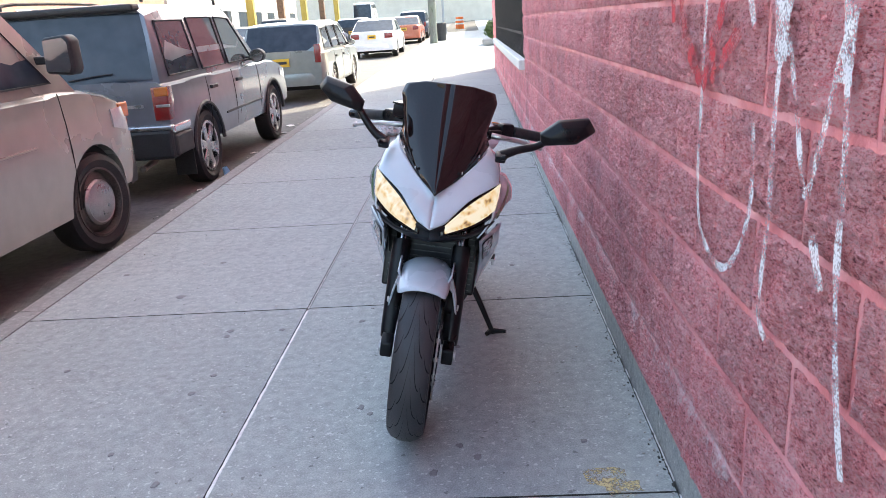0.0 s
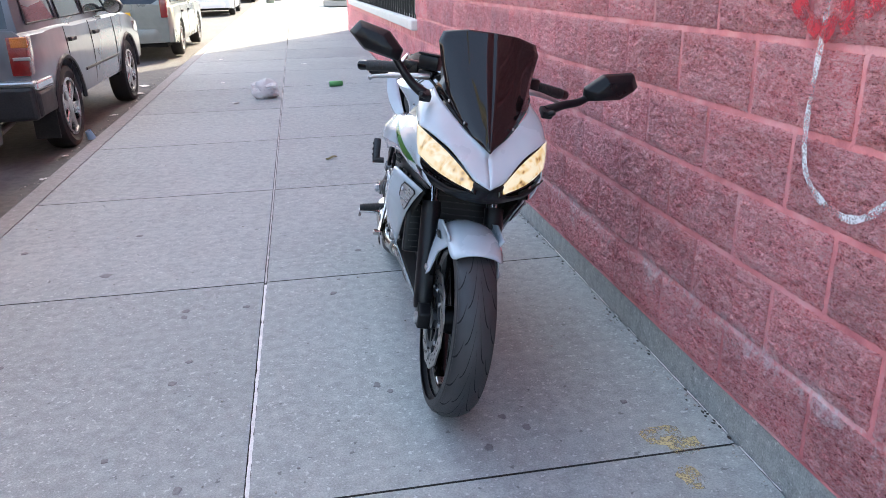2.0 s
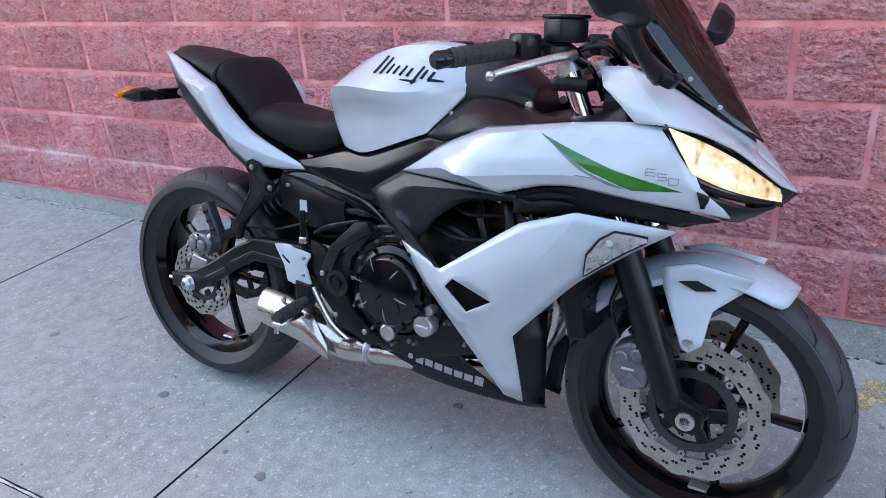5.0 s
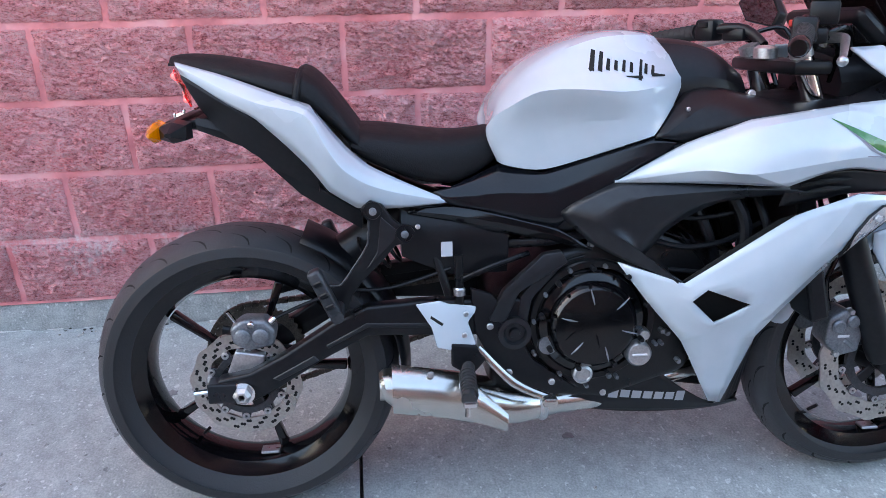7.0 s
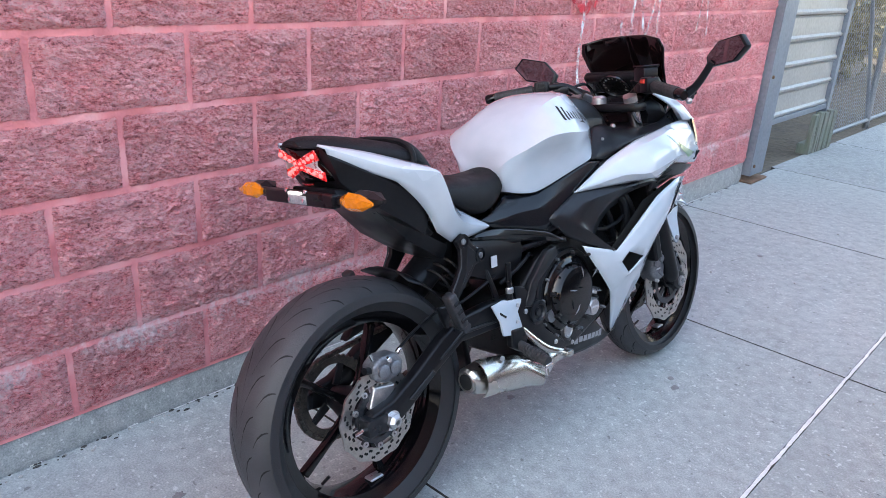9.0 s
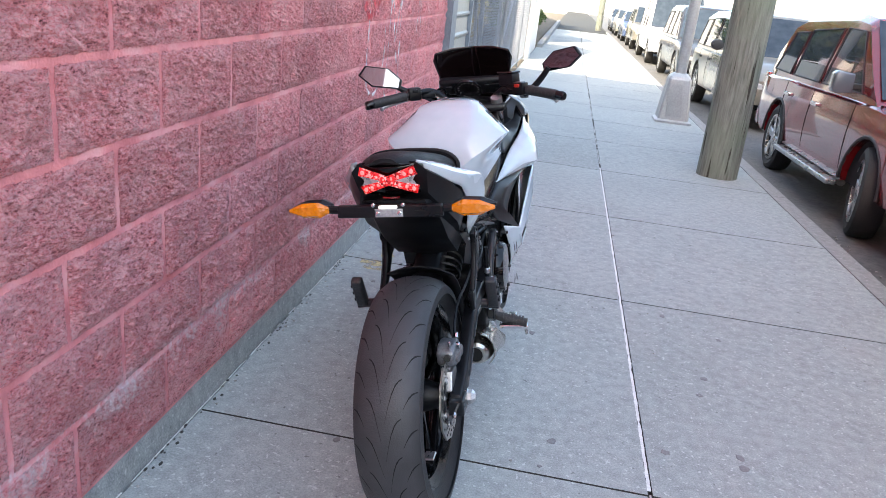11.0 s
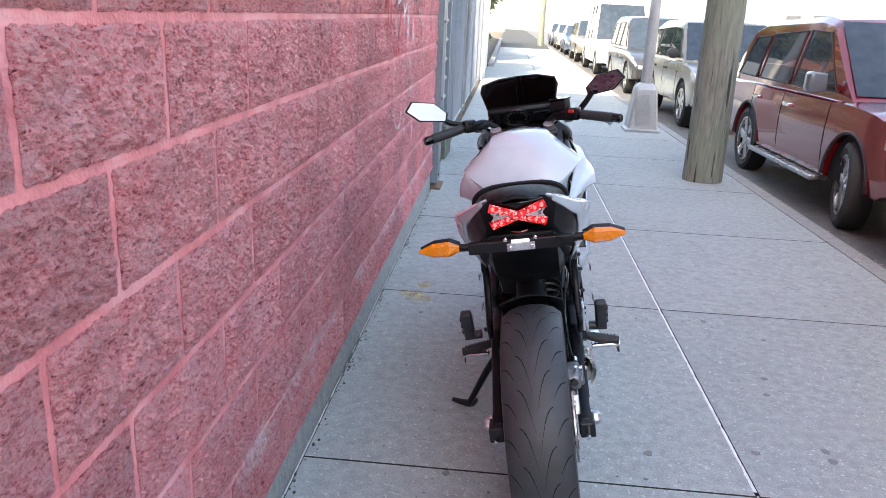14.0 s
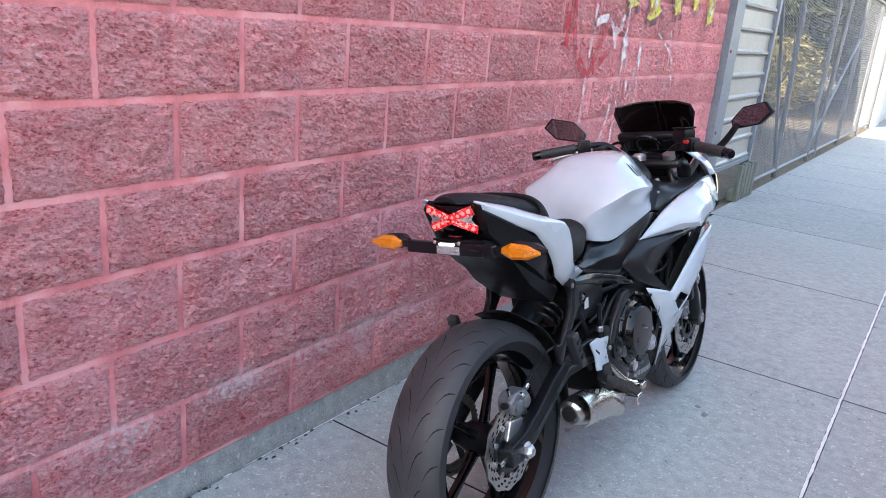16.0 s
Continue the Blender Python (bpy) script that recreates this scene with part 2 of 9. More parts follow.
def block_paint():
    """Split-faced block under thin red paint: broken grain that lies level, dark and pale grit; relief shade is painted
    in, hollows dark and crests pale.
    """
    m, n, l, b = material("block_paint")
    geo = n.new("ShaderNodeNewGeometry").outputs["Position"]
    flat = n.new("ShaderNodeMapping")
    flat.inputs["Scale"].default_value = (1, 0.55, 1.25)
    l.new(geo, flat.inputs["Vector"])
    tex = {}
    for key, where, s, d, r in (("tone", geo, 2.4, 5, 0.5), ("grain", flat.outputs[0], 150, 9, 0.78), ("grit", geo, 260, 3, 0.5), ("worn", geo, 24, 8, 0.75), ("fade", geo, 8.5, 7, 0.66), ("lump", flat.outputs[0], 42, 7, 0.70)):
        t = n.new("ShaderNodeTexNoise")
        t.inputs["Scale"].default_value, t.inputs["Detail"].default_value, t.inputs["Roughness"].default_value = s, d, r
        l.new(where, t.inputs["Vector"])
        tex[key] = t.outputs["Fac"]
    both = n.new("ShaderNodeMath")
    both.operation = "MULTIPLY_ADD"
    l.new(tex["worn"], both.inputs[0]), l.new(tex["grain"], both.inputs[2])
    both.inputs[1].default_value = 0.22
    deep = n.new("ShaderNodeMath")
    deep.operation = "MULTIPLY_ADD"
    l.new(tex["lump"], deep.inputs[0]), l.new(tex["grain"], deep.inputs[2])
    deep.inputs[1].default_value = 1.9
    ramp = n.new("ShaderNodeValToRGB")
    e = ramp.color_ramp.elements
    e[0].position, e[0].color = 0.468, (0.13, 0.040, 0.046, 1)
    e[1].position, e[1].color = 0.665, (0.99, 0.48, 0.495, 1)
    e.new(0.508).color = (0.66, 0.186, 0.20, 1)
    e.new(0.568).color = (0.93, 0.305, 0.322, 1)
    # the bump's lump noise also darkens hollows and pales crests: painted relief shade
    coarse = n.new("ShaderNodeMath")
    coarse.operation = "MULTIPLY_ADD"
    l.new(tex["lump"], coarse.inputs[0]), l.new(both.outputs[0], coarse.inputs[2])
    coarse.inputs[1].default_value = 0.30
    level = n.new("ShaderNodeMath")
    level.operation = "SUBTRACT"
    l.new(coarse.outputs[0], level.inputs[0])
    level.inputs[1].default_value = 0.15
    l.new(level.outputs[0], ramp.inputs["Fac"])
    tone, hsv = n.new("ShaderNodeMapRange"), n.new("ShaderNodeHueSaturation")
    tone.inputs["From Min"].default_value, tone.inputs["From Max"].default_value = 0.3, 0.7
    tone.inputs["To Min"].default_value, tone.inputs["To Max"].default_value = 0.84, 1.12
    l.new(tex["tone"], tone.inputs["Value"]), l.new(tone.outputs[0], hsv.inputs["Value"]), l.new(ramp.outputs["Color"], hsv.inputs["Color"])
    fade = n.new("ShaderNodeMapRange")
    fade.inputs["From Min"].default_value, fade.inputs["From Max"].default_value = 0.36, 0.64
    fade.inputs["To Min"].default_value, fade.inputs["To Max"].default_value = 0.90, 1.06
    l.new(tex["fade"], fade.inputs["Value"]), l.new(fade.outputs[0], hsv.inputs["Saturation"])
    info, each, hsv2 = n.new("ShaderNodeObjectInfo"), n.new("ShaderNodeMapRange"), n.new("ShaderNodeHueSaturation")
    each.inputs["To Min"].default_value, each.inputs["To Max"].default_value = 0.88, 1.12
    l.new(info.outputs["Random"], each.inputs["Value"]), l.new(each.outputs[0], hsv2.inputs["Value"]), l.new(hsv.outputs["Color"], hsv2.inputs["Color"])
    pale, mixp = n.new("ShaderNodeMapRange"), n.new("ShaderNodeMix")
    mixp.data_type = "RGBA"
    pale.inputs["From Min"].default_value, pale.inputs["From Max"].default_value = 0.67, 0.74
    pale.inputs["To Max"].default_value = 0.42
    l.new(tex["grit"], pale.inputs["Value"]), l.new(pale.outputs[0], mixp.inputs["Factor"])
    l.new(hsv2.outputs["Color"], mixp.inputs["A"])
    mixp.inputs["B"].default_value = (0.90, 0.68, 0.68, 1)
    hole, mixh = n.new("ShaderNodeMapRange"), n.new("ShaderNodeMix")
    mixh.data_type = "RGBA"
    hole.inputs["From Min"].default_value, hole.inputs["From Max"].default_value = 0.43, 0.34
    hole.inputs["To Max"].default_value = 0.35
    l.new(tex["grit"], hole.inputs["Value"]), l.new(hole.outputs[0], mixh.inputs["Factor"]), l.new(mixp.outputs["Result"], mixh.inputs["A"])
    mixh.inputs["B"].default_value = (0.14, 0.04, 0.045, 1)
    mixb = n.new("ShaderNodeMix")
    mixb.data_type = "RGBA"
    l.new(salt(n, l, geo), mixb.inputs["Factor"]), l.new(mixh.outputs["Result"], mixb.inputs["A"])
    mixb.inputs["B"].default_value = (0.92, 0.85, 0.86, 1)
    l.new(mixb.outputs["Result"], b.inputs["Base Color"])
    b.inputs["Roughness"].default_value = 0.75
    b.inputs["Specular IOR Level"].default_value = 0.12
    bn = n.new("ShaderNodeBump")
    bn.inputs["Strength"].default_value, bn.inputs["Distance"].default_value = 0.9, 0.016
    l.new(deep.outputs[0], bn.inputs["Height"]), l.new(bn.outputs["Normal"], b.inputs["Normal"])
    return m


def mortar_paint():
    """Smooth pink painted joints, scuffed pale in places, white with salt low down."""
    m, n, l, b = material("painted_mortar")
    geo = n.new("ShaderNodeNewGeometry").outputs["Position"]
    wear, fine = n.new("ShaderNodeTexNoise"), n.new("ShaderNodeTexNoise")
    wear.inputs["Scale"].default_value, wear.inputs["Detail"].default_value = 7, 8
    fine.inputs["Scale"].default_value, fine.inputs["Detail"].default_value = 120, 5
    l.new(geo, wear.inputs["Vector"]), l.new(geo, fine.inputs["Vector"])
    ramp = n.new("ShaderNodeValToRGB")
    e = ramp.color_ramp.elements
    e[0].position, e[0].color = 0.30, (0.60, 0.165, 0.18, 1)
    e[1].position, e[1].color = 0.72, (0.92, 0.47, 0.48, 1)
    e.new(0.5).color = (0.84, 0.285, 0.30, 1)
    l.new(wear.outputs["Fac"], ramp.inputs["Fac"])
    mixb = n.new("ShaderNodeMix")
    mixb.data_type = "RGBA"
    l.new(salt(n, l, geo), mixb.inputs["Factor"]), l.new(ramp.outputs["Color"], mixb.inputs["A"])
    mixb.inputs["B"].default_value = (0.86, 0.80, 0.82, 1)
    l.new(mixb.outputs["Result"], b.inputs["Base Color"])
    b.inputs["Roughness"].default_value = 0.6
    bn = n.new("ShaderNodeBump")
    bn.inputs["Distance"].default_value = 0.003
    l.new(fine.outputs["Fac"], bn.inputs["Height"]), l.new(bn.outputs["Normal"], b.inputs["Normal"])
    return m


def concrete(name, dark, light, pits=True, per_object=0.06):
    m, n, l, b = material(name)
    geo = n.new("ShaderNodeNewGeometry").outputs["Position"]
    tex = {}
    for key, s, d in (("cloud", 1.3, 8), ("blot", 24, 6), ("sand", 190, 4), ("pit", 34, 2), ("fleck", 70, 3)):
        t = n.new("ShaderNodeTexNoise")
        t.inputs["Scale"].default_value, t.inputs["Detail"].default_value = s, d
        l.new(geo, t.inputs["Vector"])
        tex[key] = t.outputs["Fac"]
    a1, a2 = n.new("ShaderNodeMath"), n.new("ShaderNodeMath")
    a1.operation = a2.operation = "MULTIPLY_ADD"
    l.new(tex["cloud"], a1.inputs[0]), l.new(tex["blot"], a1.inputs[2])
    a1.inputs[1].default_value = 0.35
    l.new(tex["sand"], a2.inputs[0]), l.new(a1.outputs[0], a2.inputs[2])
    a2.inputs[1].default_value = 1.4
    ramp = n.new("ShaderNodeValToRGB")
    e = ramp.color_ramp.elements
    e[0].position, e[0].color, e[1].position, e[1].color = 0.37, (*dark, 1), 0.67, (*light, 1)
    scale = n.new("ShaderNodeMath")
    scale.operation = "MULTIPLY"
    scale.inputs[1].default_value = 1 / 2.75
    l.new(a2.outputs[0], scale.inputs[0]), l.new(scale.outputs[0], ramp.inputs["Fac"])
    info, each, hsv = n.new("ShaderNodeObjectInfo"), n.new("ShaderNodeMapRange"), n.new("ShaderNodeHueSaturation")
    each.inputs["To Min"].default_value, each.inputs["To Max"].default_value = 1 - per_object, 1 + per_object
    l.new(info.outputs["Random"], each.inputs["Value"]), l.new(each.outputs[0], hsv.inputs["Value"]), l.new(ramp.outputs["Color"], hsv.inputs["Color"])
    colour = hsv.outputs["Color"]
    if pits:
        for key, lo, hi, tint, amount in (("pit", 0.70, 0.74, [c * 0.42 for c in dark], 0.6), ("fleck", 0.62, 0.69, [min(1, c * 1.35) for c in light], 0.7)):
            f, mx = n.new("ShaderNodeMapRange"), n.new("ShaderNodeMix")
            mx.data_type = "RGBA"
            f.inputs["From Min"].default_value, f.inputs["From Max"].default_value, f.inputs["To Max"].default_value = lo, hi, amount
            l.new(tex[key], f.inputs["Value"]), l.new(f.outputs[0], mx.inputs["Factor"]), l.new(colour, mx.inputs["A"])
            mx.inputs["B"].default_value = (*tint, 1)
            colour = mx.outputs["Result"]
    l.new(colour, b.inputs["Base Color"])
    b.inputs["Roughness"].default_value = 0.9
    b.inputs["Specular IOR Level"].default_value = 0.08
    bn = n.new("ShaderNodeBump")
    bn.inputs["Strength"].default_value, bn.inputs["Distance"].default_value = 0.35, 0.003
    l.new(a2.outputs[0], bn.inputs["Height"]), l.new(bn.outputs["Normal"], b.inputs["Normal"])
    return m


def plain(name, colour, rough=0.5, metal=0.0, emit=0.0):
    m, n, l, b = material(name)
    b.inputs["Base Color"].default_value = (*colour, 1)
    b.inputs["Roughness"].default_value, b.inputs["Metallic"].default_value = rough, metal
    if emit:
        b.inputs["Emission Color"].default_value, b.inputs["Emission Strength"].default_value = (*colour, 1), emit
    return m


M_BLOCK = block_paint()
M_MORTAR = mortar_paint()
M_FOOT = concrete("footing_concrete", (0.25, 0.265, 0.26), (0.50, 0.51, 0.50), per_object=0.0)
M_SLAB = concrete("pavement_concrete", (0.255, 0.275, 0.275), (0.435, 0.465, 0.46))
M_KERB = concrete("kerb_concrete", (0.22, 0.22, 0.22), (0.38, 0.38, 0.37), per_object=0.0)
M_ROAD = surface("asphalt", (0.08, 0.08, 0.082), (0.15, 0.147, 0.143), 2.0, 0.85, bump=0.006, bump_scale=90, world_size=True, rough_var=0.05)
M_CAULK = surface("white_caulk", (0.58, 0.58, 0.57), (0.82, 0.82, 0.80), 12, 0.7, world_size=True)
M_DIRT = surface("joint_dirt", (0.02, 0.02, 0.02), (0.06, 0.06, 0.055), 20, 0.9, world_size=True)
M_OLDCAULK = surface("grey_caulk", (0.32, 0.32, 0.32), (0.64, 0.64, 0.63), 30, 0.8, world_size=True)
M_GUM = surface("old_gum", (0.15, 0.15, 0.155), (0.25, 0.25, 0.255), 15, 0.75, world_size=True)


def pole_wood():
    """Old treated timber: long grey and brown fibres, dark drying cracks, a green cast low down."""
    m, n, l, b = material("weathered_pole")
    co = n.new("ShaderNodeTexCoord").outputs["Object"]
    stretch = n.new("ShaderNodeMapping")
    stretch.inputs["Scale"].default_value = (34, 34, 3.2)
    l.new(co, stretch.inputs["Vector"])
    split = n.new("ShaderNodeMapping")
    split.inputs["Scale"].default_value = (15, 15, 1.1)
    l.new(co, split.inputs["Vector"])
    fibre, patch, crack = n.new("ShaderNodeTexNoise"), n.new("ShaderNodeTexNoise"), n.new("ShaderNodeTexNoise")
    fibre.inputs["Scale"].default_value, fibre.inputs["Detail"].default_value = 1.6, 8
    crack.inputs["Scale"].default_value, crack.inputs["Detail"].default_value = 1.6, 5
    patch.inputs["Scale"].default_value, patch.inputs["Detail"].default_value = 2.2, 5
    l.new(stretch.outputs[0], fibre.inputs["Vector"]), l.new(split.outputs[0], crack.inputs["Vector"]), l.new(co, patch.inputs["Vector"])
    ramp = n.new("ShaderNodeValToRGB")
    e = ramp.color_ramp.elements
    e[0].position, e[0].color = 0.30, (0.115, 0.116, 0.098, 1)
    e[1].position, e[1].color = 0.70, (0.245, 0.255, 0.222, 1)
    l.new(fibre.outputs["Fac"], ramp.inputs["Fac"])
    green, mix = n.new("ShaderNodeMapRange"), n.new("ShaderNodeMix")
    mix.data_type = "RGBA"
    green.inputs["From Min"].default_value, green.inputs["From Max"].default_value, green.inputs["To Max"].default_value = 0.42, 0.64, 0.7
    l.new(patch.outputs["Fac"], green.inputs["Value"]), l.new(green.outputs[0], mix.inputs["Factor"]), l.new(ramp.outputs["Color"], mix.inputs["A"])
    mix.inputs["B"].default_value = (0.165, 0.205, 0.150, 1)
    dark, mix2 = n.new("ShaderNodeMapRange"), n.new("ShaderNodeMix")
    mix2.data_type = "RGBA"
    dark.inputs["From Min"].default_value, dark.inputs["From Max"].default_value = 0.385, 0.335
    l.new(crack.outputs["Fac"], dark.inputs["Value"]), l.new(dark.outputs[0], mix2.inputs["Factor"]), l.new(mix.outputs["Result"], mix2.inputs["A"])
    mix2.inputs["B"].default_value = (0.035, 0.03, 0.022, 1)
    l.new(mix2.outputs["Result"], b.inputs["Base Color"])
    b.inputs["Roughness"].default_value = 0.85
    bn = n.new("ShaderNodeBump")
    bn.inputs["Distance"].default_value = 0.012
    l.new(fibre.outputs["Fac"], bn.inputs["Height"]), l.new(bn.outputs[0], b.inputs["Normal"])
    return m

# ---- the street ----
M_GALV = surface("galvanised_steel", (0.20, 0.215, 0.235), (0.32, 0.335, 0.355), 6, 0.5, metal=0.6)
M_POSTGREY = surface("grey_painted_steel", (0.17, 0.20, 0.24), (0.25, 0.28, 0.32), 5, 0.5, metal=0.3)
M_SHUTTER = surface("shutter_steel", (0.34, 0.335, 0.315), (0.48, 0.475, 0.45), 4, 0.5, metal=0.3)
M_SILL = surface("white_sill", (0.66, 0.65, 0.62), (0.80, 0.79, 0.77), 6, 0.6, world_size=True)
M_BARS = surface("black_iron", (0.012, 0.012, 0.014), (0.03, 0.03, 0.032), 10, 0.45)
M_PANE = glass_tint("window_pane", (0.25, 0.28, 0.30), 0.02, 0.4)
M_WOOD = pole_wood()
M_LAMP = surface("silver_lamp_paint", (0.33, 0.34, 0.35), (0.44, 0.45, 0.46), 5, 0.45, metal=0.4)
M_SOIL = surface("yard_soil", (0.085, 0.07, 0.055), (0.17, 0.14, 0.10), 3, 0.95, bump=0.03, bump_scale=14, world_size=True)
M_WHITEWALL = surface("white_render", (0.66, 0.64, 0.60), (0.80, 0.78, 0.74), 1.2, 0.8, world_size=True)
M_TAN = surface("tan_render", (0.58, 0.52, 0.43), (0.72, 0.66, 0.56), 1.0, 0.85, world_size=True)
M_BRICKFAR = surface("far_brick", (0.34, 0.17, 0.12), (0.46, 0.26, 0.19), 2.0, 0.85, world_size=True)
M_GREYWALL = surface("grey_render", (0.38, 0.39, 0.40), (0.50, 0.50, 0.50), 1.0, 0.85, world_size=True)
M_YELLOW = surface("yellow_paint", (0.40, 0.28, 0.05), (0.52, 0.38, 0.09), 2.0, 0.6, world_size=True)
M_RUST = surface("rusty_steel", (0.10, 0.055, 0.035), (0.22, 0.13, 0.08), 5.0, 0.75, world_size=True)
M_LEAF = surface("hedge_leaf", (0.035, 0.07, 0.015), (0.10, 0.16, 0.04), 4.0, 0.6, world_size=True, per_object=0.2)

WALL_Y0, WALL_Y1, COURSE, LONG, FOOT = 0.985, 20.6, 0.2065, 0.408, 0.110
WIN_Y0, WIN_Y1, WIN_Z0, WIN_Z1 = 9.62, 18.9, 0.90, 2.38


def strip_sheet(name, xa, xb, dz, material_, label, category, ys=(-160, -60, -30, -9, 4.6, 60, 160)):
    bm = bmesh.new()
    rows = [[bm.verts.new((x, y, gz(y) + dz)) for x in (xa, xb)] for y in ys]
    for a, b in zip(rows, rows[1:]):
        bm.faces.new((a[0], a[1], b[1], b[0]))
    return tagged(part(name, bm, material_), label, category, kind="structure")


strip_sheet("ground", -400, 400, -0.5, M_SOIL, "bare brown soil reaching to the horizon", "ground", (-400, -60, -9, 60, 400))
strip_sheet("road", -13.0, -3.04, -0.125, M_ROAD, "patched dark grey asphalt street", "road")
strip_sheet("pavement_opposite", -18.0, -13.0, 0.0, M_SLAB, "pale concrete pavement across the street", "pavement")
strip_sheet("yard", 0.04, 30.0, -0.03, M_SOIL, "dry brown soil of a fenced yard", "ground", (-60, -30, -9, 0.9))
strip_sheet("far_plot", -0.0, 30.0, -0.02, M_SLAB, "pale concrete beyond the building", "ground", (20.7, 40, 160))

# the block building: core, footing, window, roof edge
core = thing("wall_block", "building wall of red painted split-face block", "wall", kind="structure")
for y0, y1, z0, z1 in ((WALL_Y0, WIN_Y0, FOOT - 0.003, 10.5), (WIN_Y1, WALL_Y1, FOOT - 0.003, 10.5), (WIN_Y0, WIN_Y1, FOOT - 0.003, WIN_Z0), (WIN_Y0, WIN_Y1, WIN_Z1, 10.5)):
    part("mortar", box(-0.001, 0.30, y0, y1, z0, z1), M_MORTAR, core, "pink painted mortar joints")
part("roof_slab", box(0.05, 14.0, WALL_Y0, WALL_Y1, 10.2, 10.5), M_GREYWALL, core)
part("end_wall", box(0.31, 14.0, WALL_Y0 + 0.02, WALL_Y0 + 0.3, -0.3, 10.2), M_GREYWALL, core)
part("end_wall", box(0.31, 14.0, WALL_Y1 - 0.3, WALL_Y1, -0.3, 10.2), M_GREYWALL, core)
part("rear_wall", box(13.8, 14.0, WALL_Y0, WALL_Y1, -0.3, 10.2), M_GREYWALL, core)
# footing: a rough concrete kerb that follows the slope
bm = bmesh.new()
rings = []
for k in range(420):
    y = WALL_Y0 + (WALL_Y1 - WALL_Y0) * k / 419
    j = noise.noise((y * 3.1, 0, 0)) * 0.004 + noise.noise((y * 17, 3, 0)) * 0.003
    rings.append([(0.30, y, gz(y) - 0.2), (-0.001 + j, y, gz(y) - 0.2), (0.001 + j, y, gz(y) + 0.05), (0.006 + j * 0.6, y, FOOT - 0.010 + j), (0.012, y, FOOT - 0.004), (0.30, y, FOOT - 0.004)])
part("footing", loft(rings), M_FOOT, core, "rough grey concrete footing", smooth=True)
# window band
win = thing("window_1", "long barred window with dark panes over a white sill", "window", kind="structure")
part("window_sill", box(-0.075, 0.20, WIN_Y0 - 0.12, WIN_Y1 + 0.1, WIN_Z0 - 0.09, WIN_Z0 + 0.012, 0.012), M_SILL, win, "white painted sill")
for y in np.linspace(WIN_Y0, WIN_Y1, 7):
    part("window_frame", box(0.10, 0.17, y - 0.03, y + 0.03, WIN_Z0 + 0.012, WIN_Z1), M_BARS, win)
part("window_frame", box(0.10, 0.17, WIN_Y0, WIN_Y1, WIN_Z1 - 0.06, WIN_Z1), M_BARS, win)
for a, b in zip(np.linspace(WIN_Y0, WIN_Y1, 7), np.linspace(WIN_Y0, WIN_Y1, 7)[1:]):
    part("pane", box(0.13, 0.138, a + 0.03, b - 0.03, WIN_Z0 + 0.012, WIN_Z1 - 0.06), M_PANE, win)
for k in range(46):
    y = WIN_Y0 + 0.08 + k * 0.2
    part("window_bar", box(0.0, 0.022, y - 0.011, y + 0.011, WIN_Z0 + 0.012, WIN_Z1 - 0.03, 0.003, 1), M_BARS, win)
for z in (1.15, 1.75, 2.25):
    part("window_rail", box(0.004, 0.018, WIN_Y0, WIN_Y1, z, z + 0.03), M_BARS, win)
part("room_back", box(0.9, 0.95, WIN_Y0 - 0.5, WIN_Y1 + 0.5, 0.3, 3), M_GREYWALL, win)

# kerb: long stones with a steel-worn nose
kerb = thing("kerb", "worn grey concrete kerb edged with grit", "kerb", kind="structure")
KERB_X0, KERB_X1 = -3.045, -2.885
for k in range(40):
    y0, y1 = -38 + 2.4 * k, -38 + 2.4 * k + 2.392
    rings = []
    for y in (y0, (y0 + y1) / 2, y1):
        z = gz(y)
        rings.append([(KERB_X1, y, z - 0.3), (KERB_X1, y, z + 0.002), (KERB_X0 + 0.035, y, z + 0.003), (KERB_X0 + 0.012, y, z - 0.010), (KERB_X0, y, z - 0.035), (KERB_X0 - 0.012, y, z - 0.3)])
    part("kerb_stone", loft(rings), M_KERB, kerb)
strip_sheet("gutter_grit", -3.10, -3.035, -0.120, M_DIRT, "dark grit lying along the gutter", "gutter", (-160, -60, -30, -9, 4.6, 60, 160))
strip_sheet("pavement_bed", -2.886, 0.03, -0.022, M_DIRT, "dark grit in the pavement joints", "pavement")
# old filler in the long joint: white by the motorcycle, grey and gritty further on; a bead along the wall
filler = thing("joint_filler", "white and grey filler pressed into the pavement joints", "joint filler", kind="structure")


def bead(name, x, y_a, y_b, wide, gap, material_, seed, label=""):
    bm, prev = bmesh.new(), None
    for k in range(int((y_b - y_a) / 0.016)):
        y = y_a + k * 0.016
        keep = gap + noise.noise((y * 1.3, seed, 0)) + 0.6 * noise.noise((y * 11, seed, 1.0))
        wl, wr = [wide * (0.5 + 0.42 * noise.noise((y * 15, seed, q)) + 0.25 * noise.noise((y * 50, seed, q))) for q in (7.0, 9.0)]
        if keep > 0:
            pair = (bm.verts.new((x - max(wl, 0.001), y, gz(y) - 0.0012)), bm.verts.new((x + max(wr, 0.001), y, gz(y) - 0.0012)))
            if prev:
                bm.faces.new((prev[0], prev[1], pair[1], pair[0]))
            prev = pair
        else:
            prev = None
    part(name, bm, material_, filler, label)


bead("white_filler", -1.4285, 0.2, 5.05, 0.0108, 0.85, M_CAULK, 4.0, "chalky white filler")
bead("grey_filler", -1.4300, 5.05, 17.0, 0.0070, 0.62, M_OLDCAULK, 6.0, "grey gritty filler")
bead("grey_filler", -1.4300, -16.0, 0.2, 0.0080, 0.10, M_OLDCAULK, 8.0, "grey gritty filler")
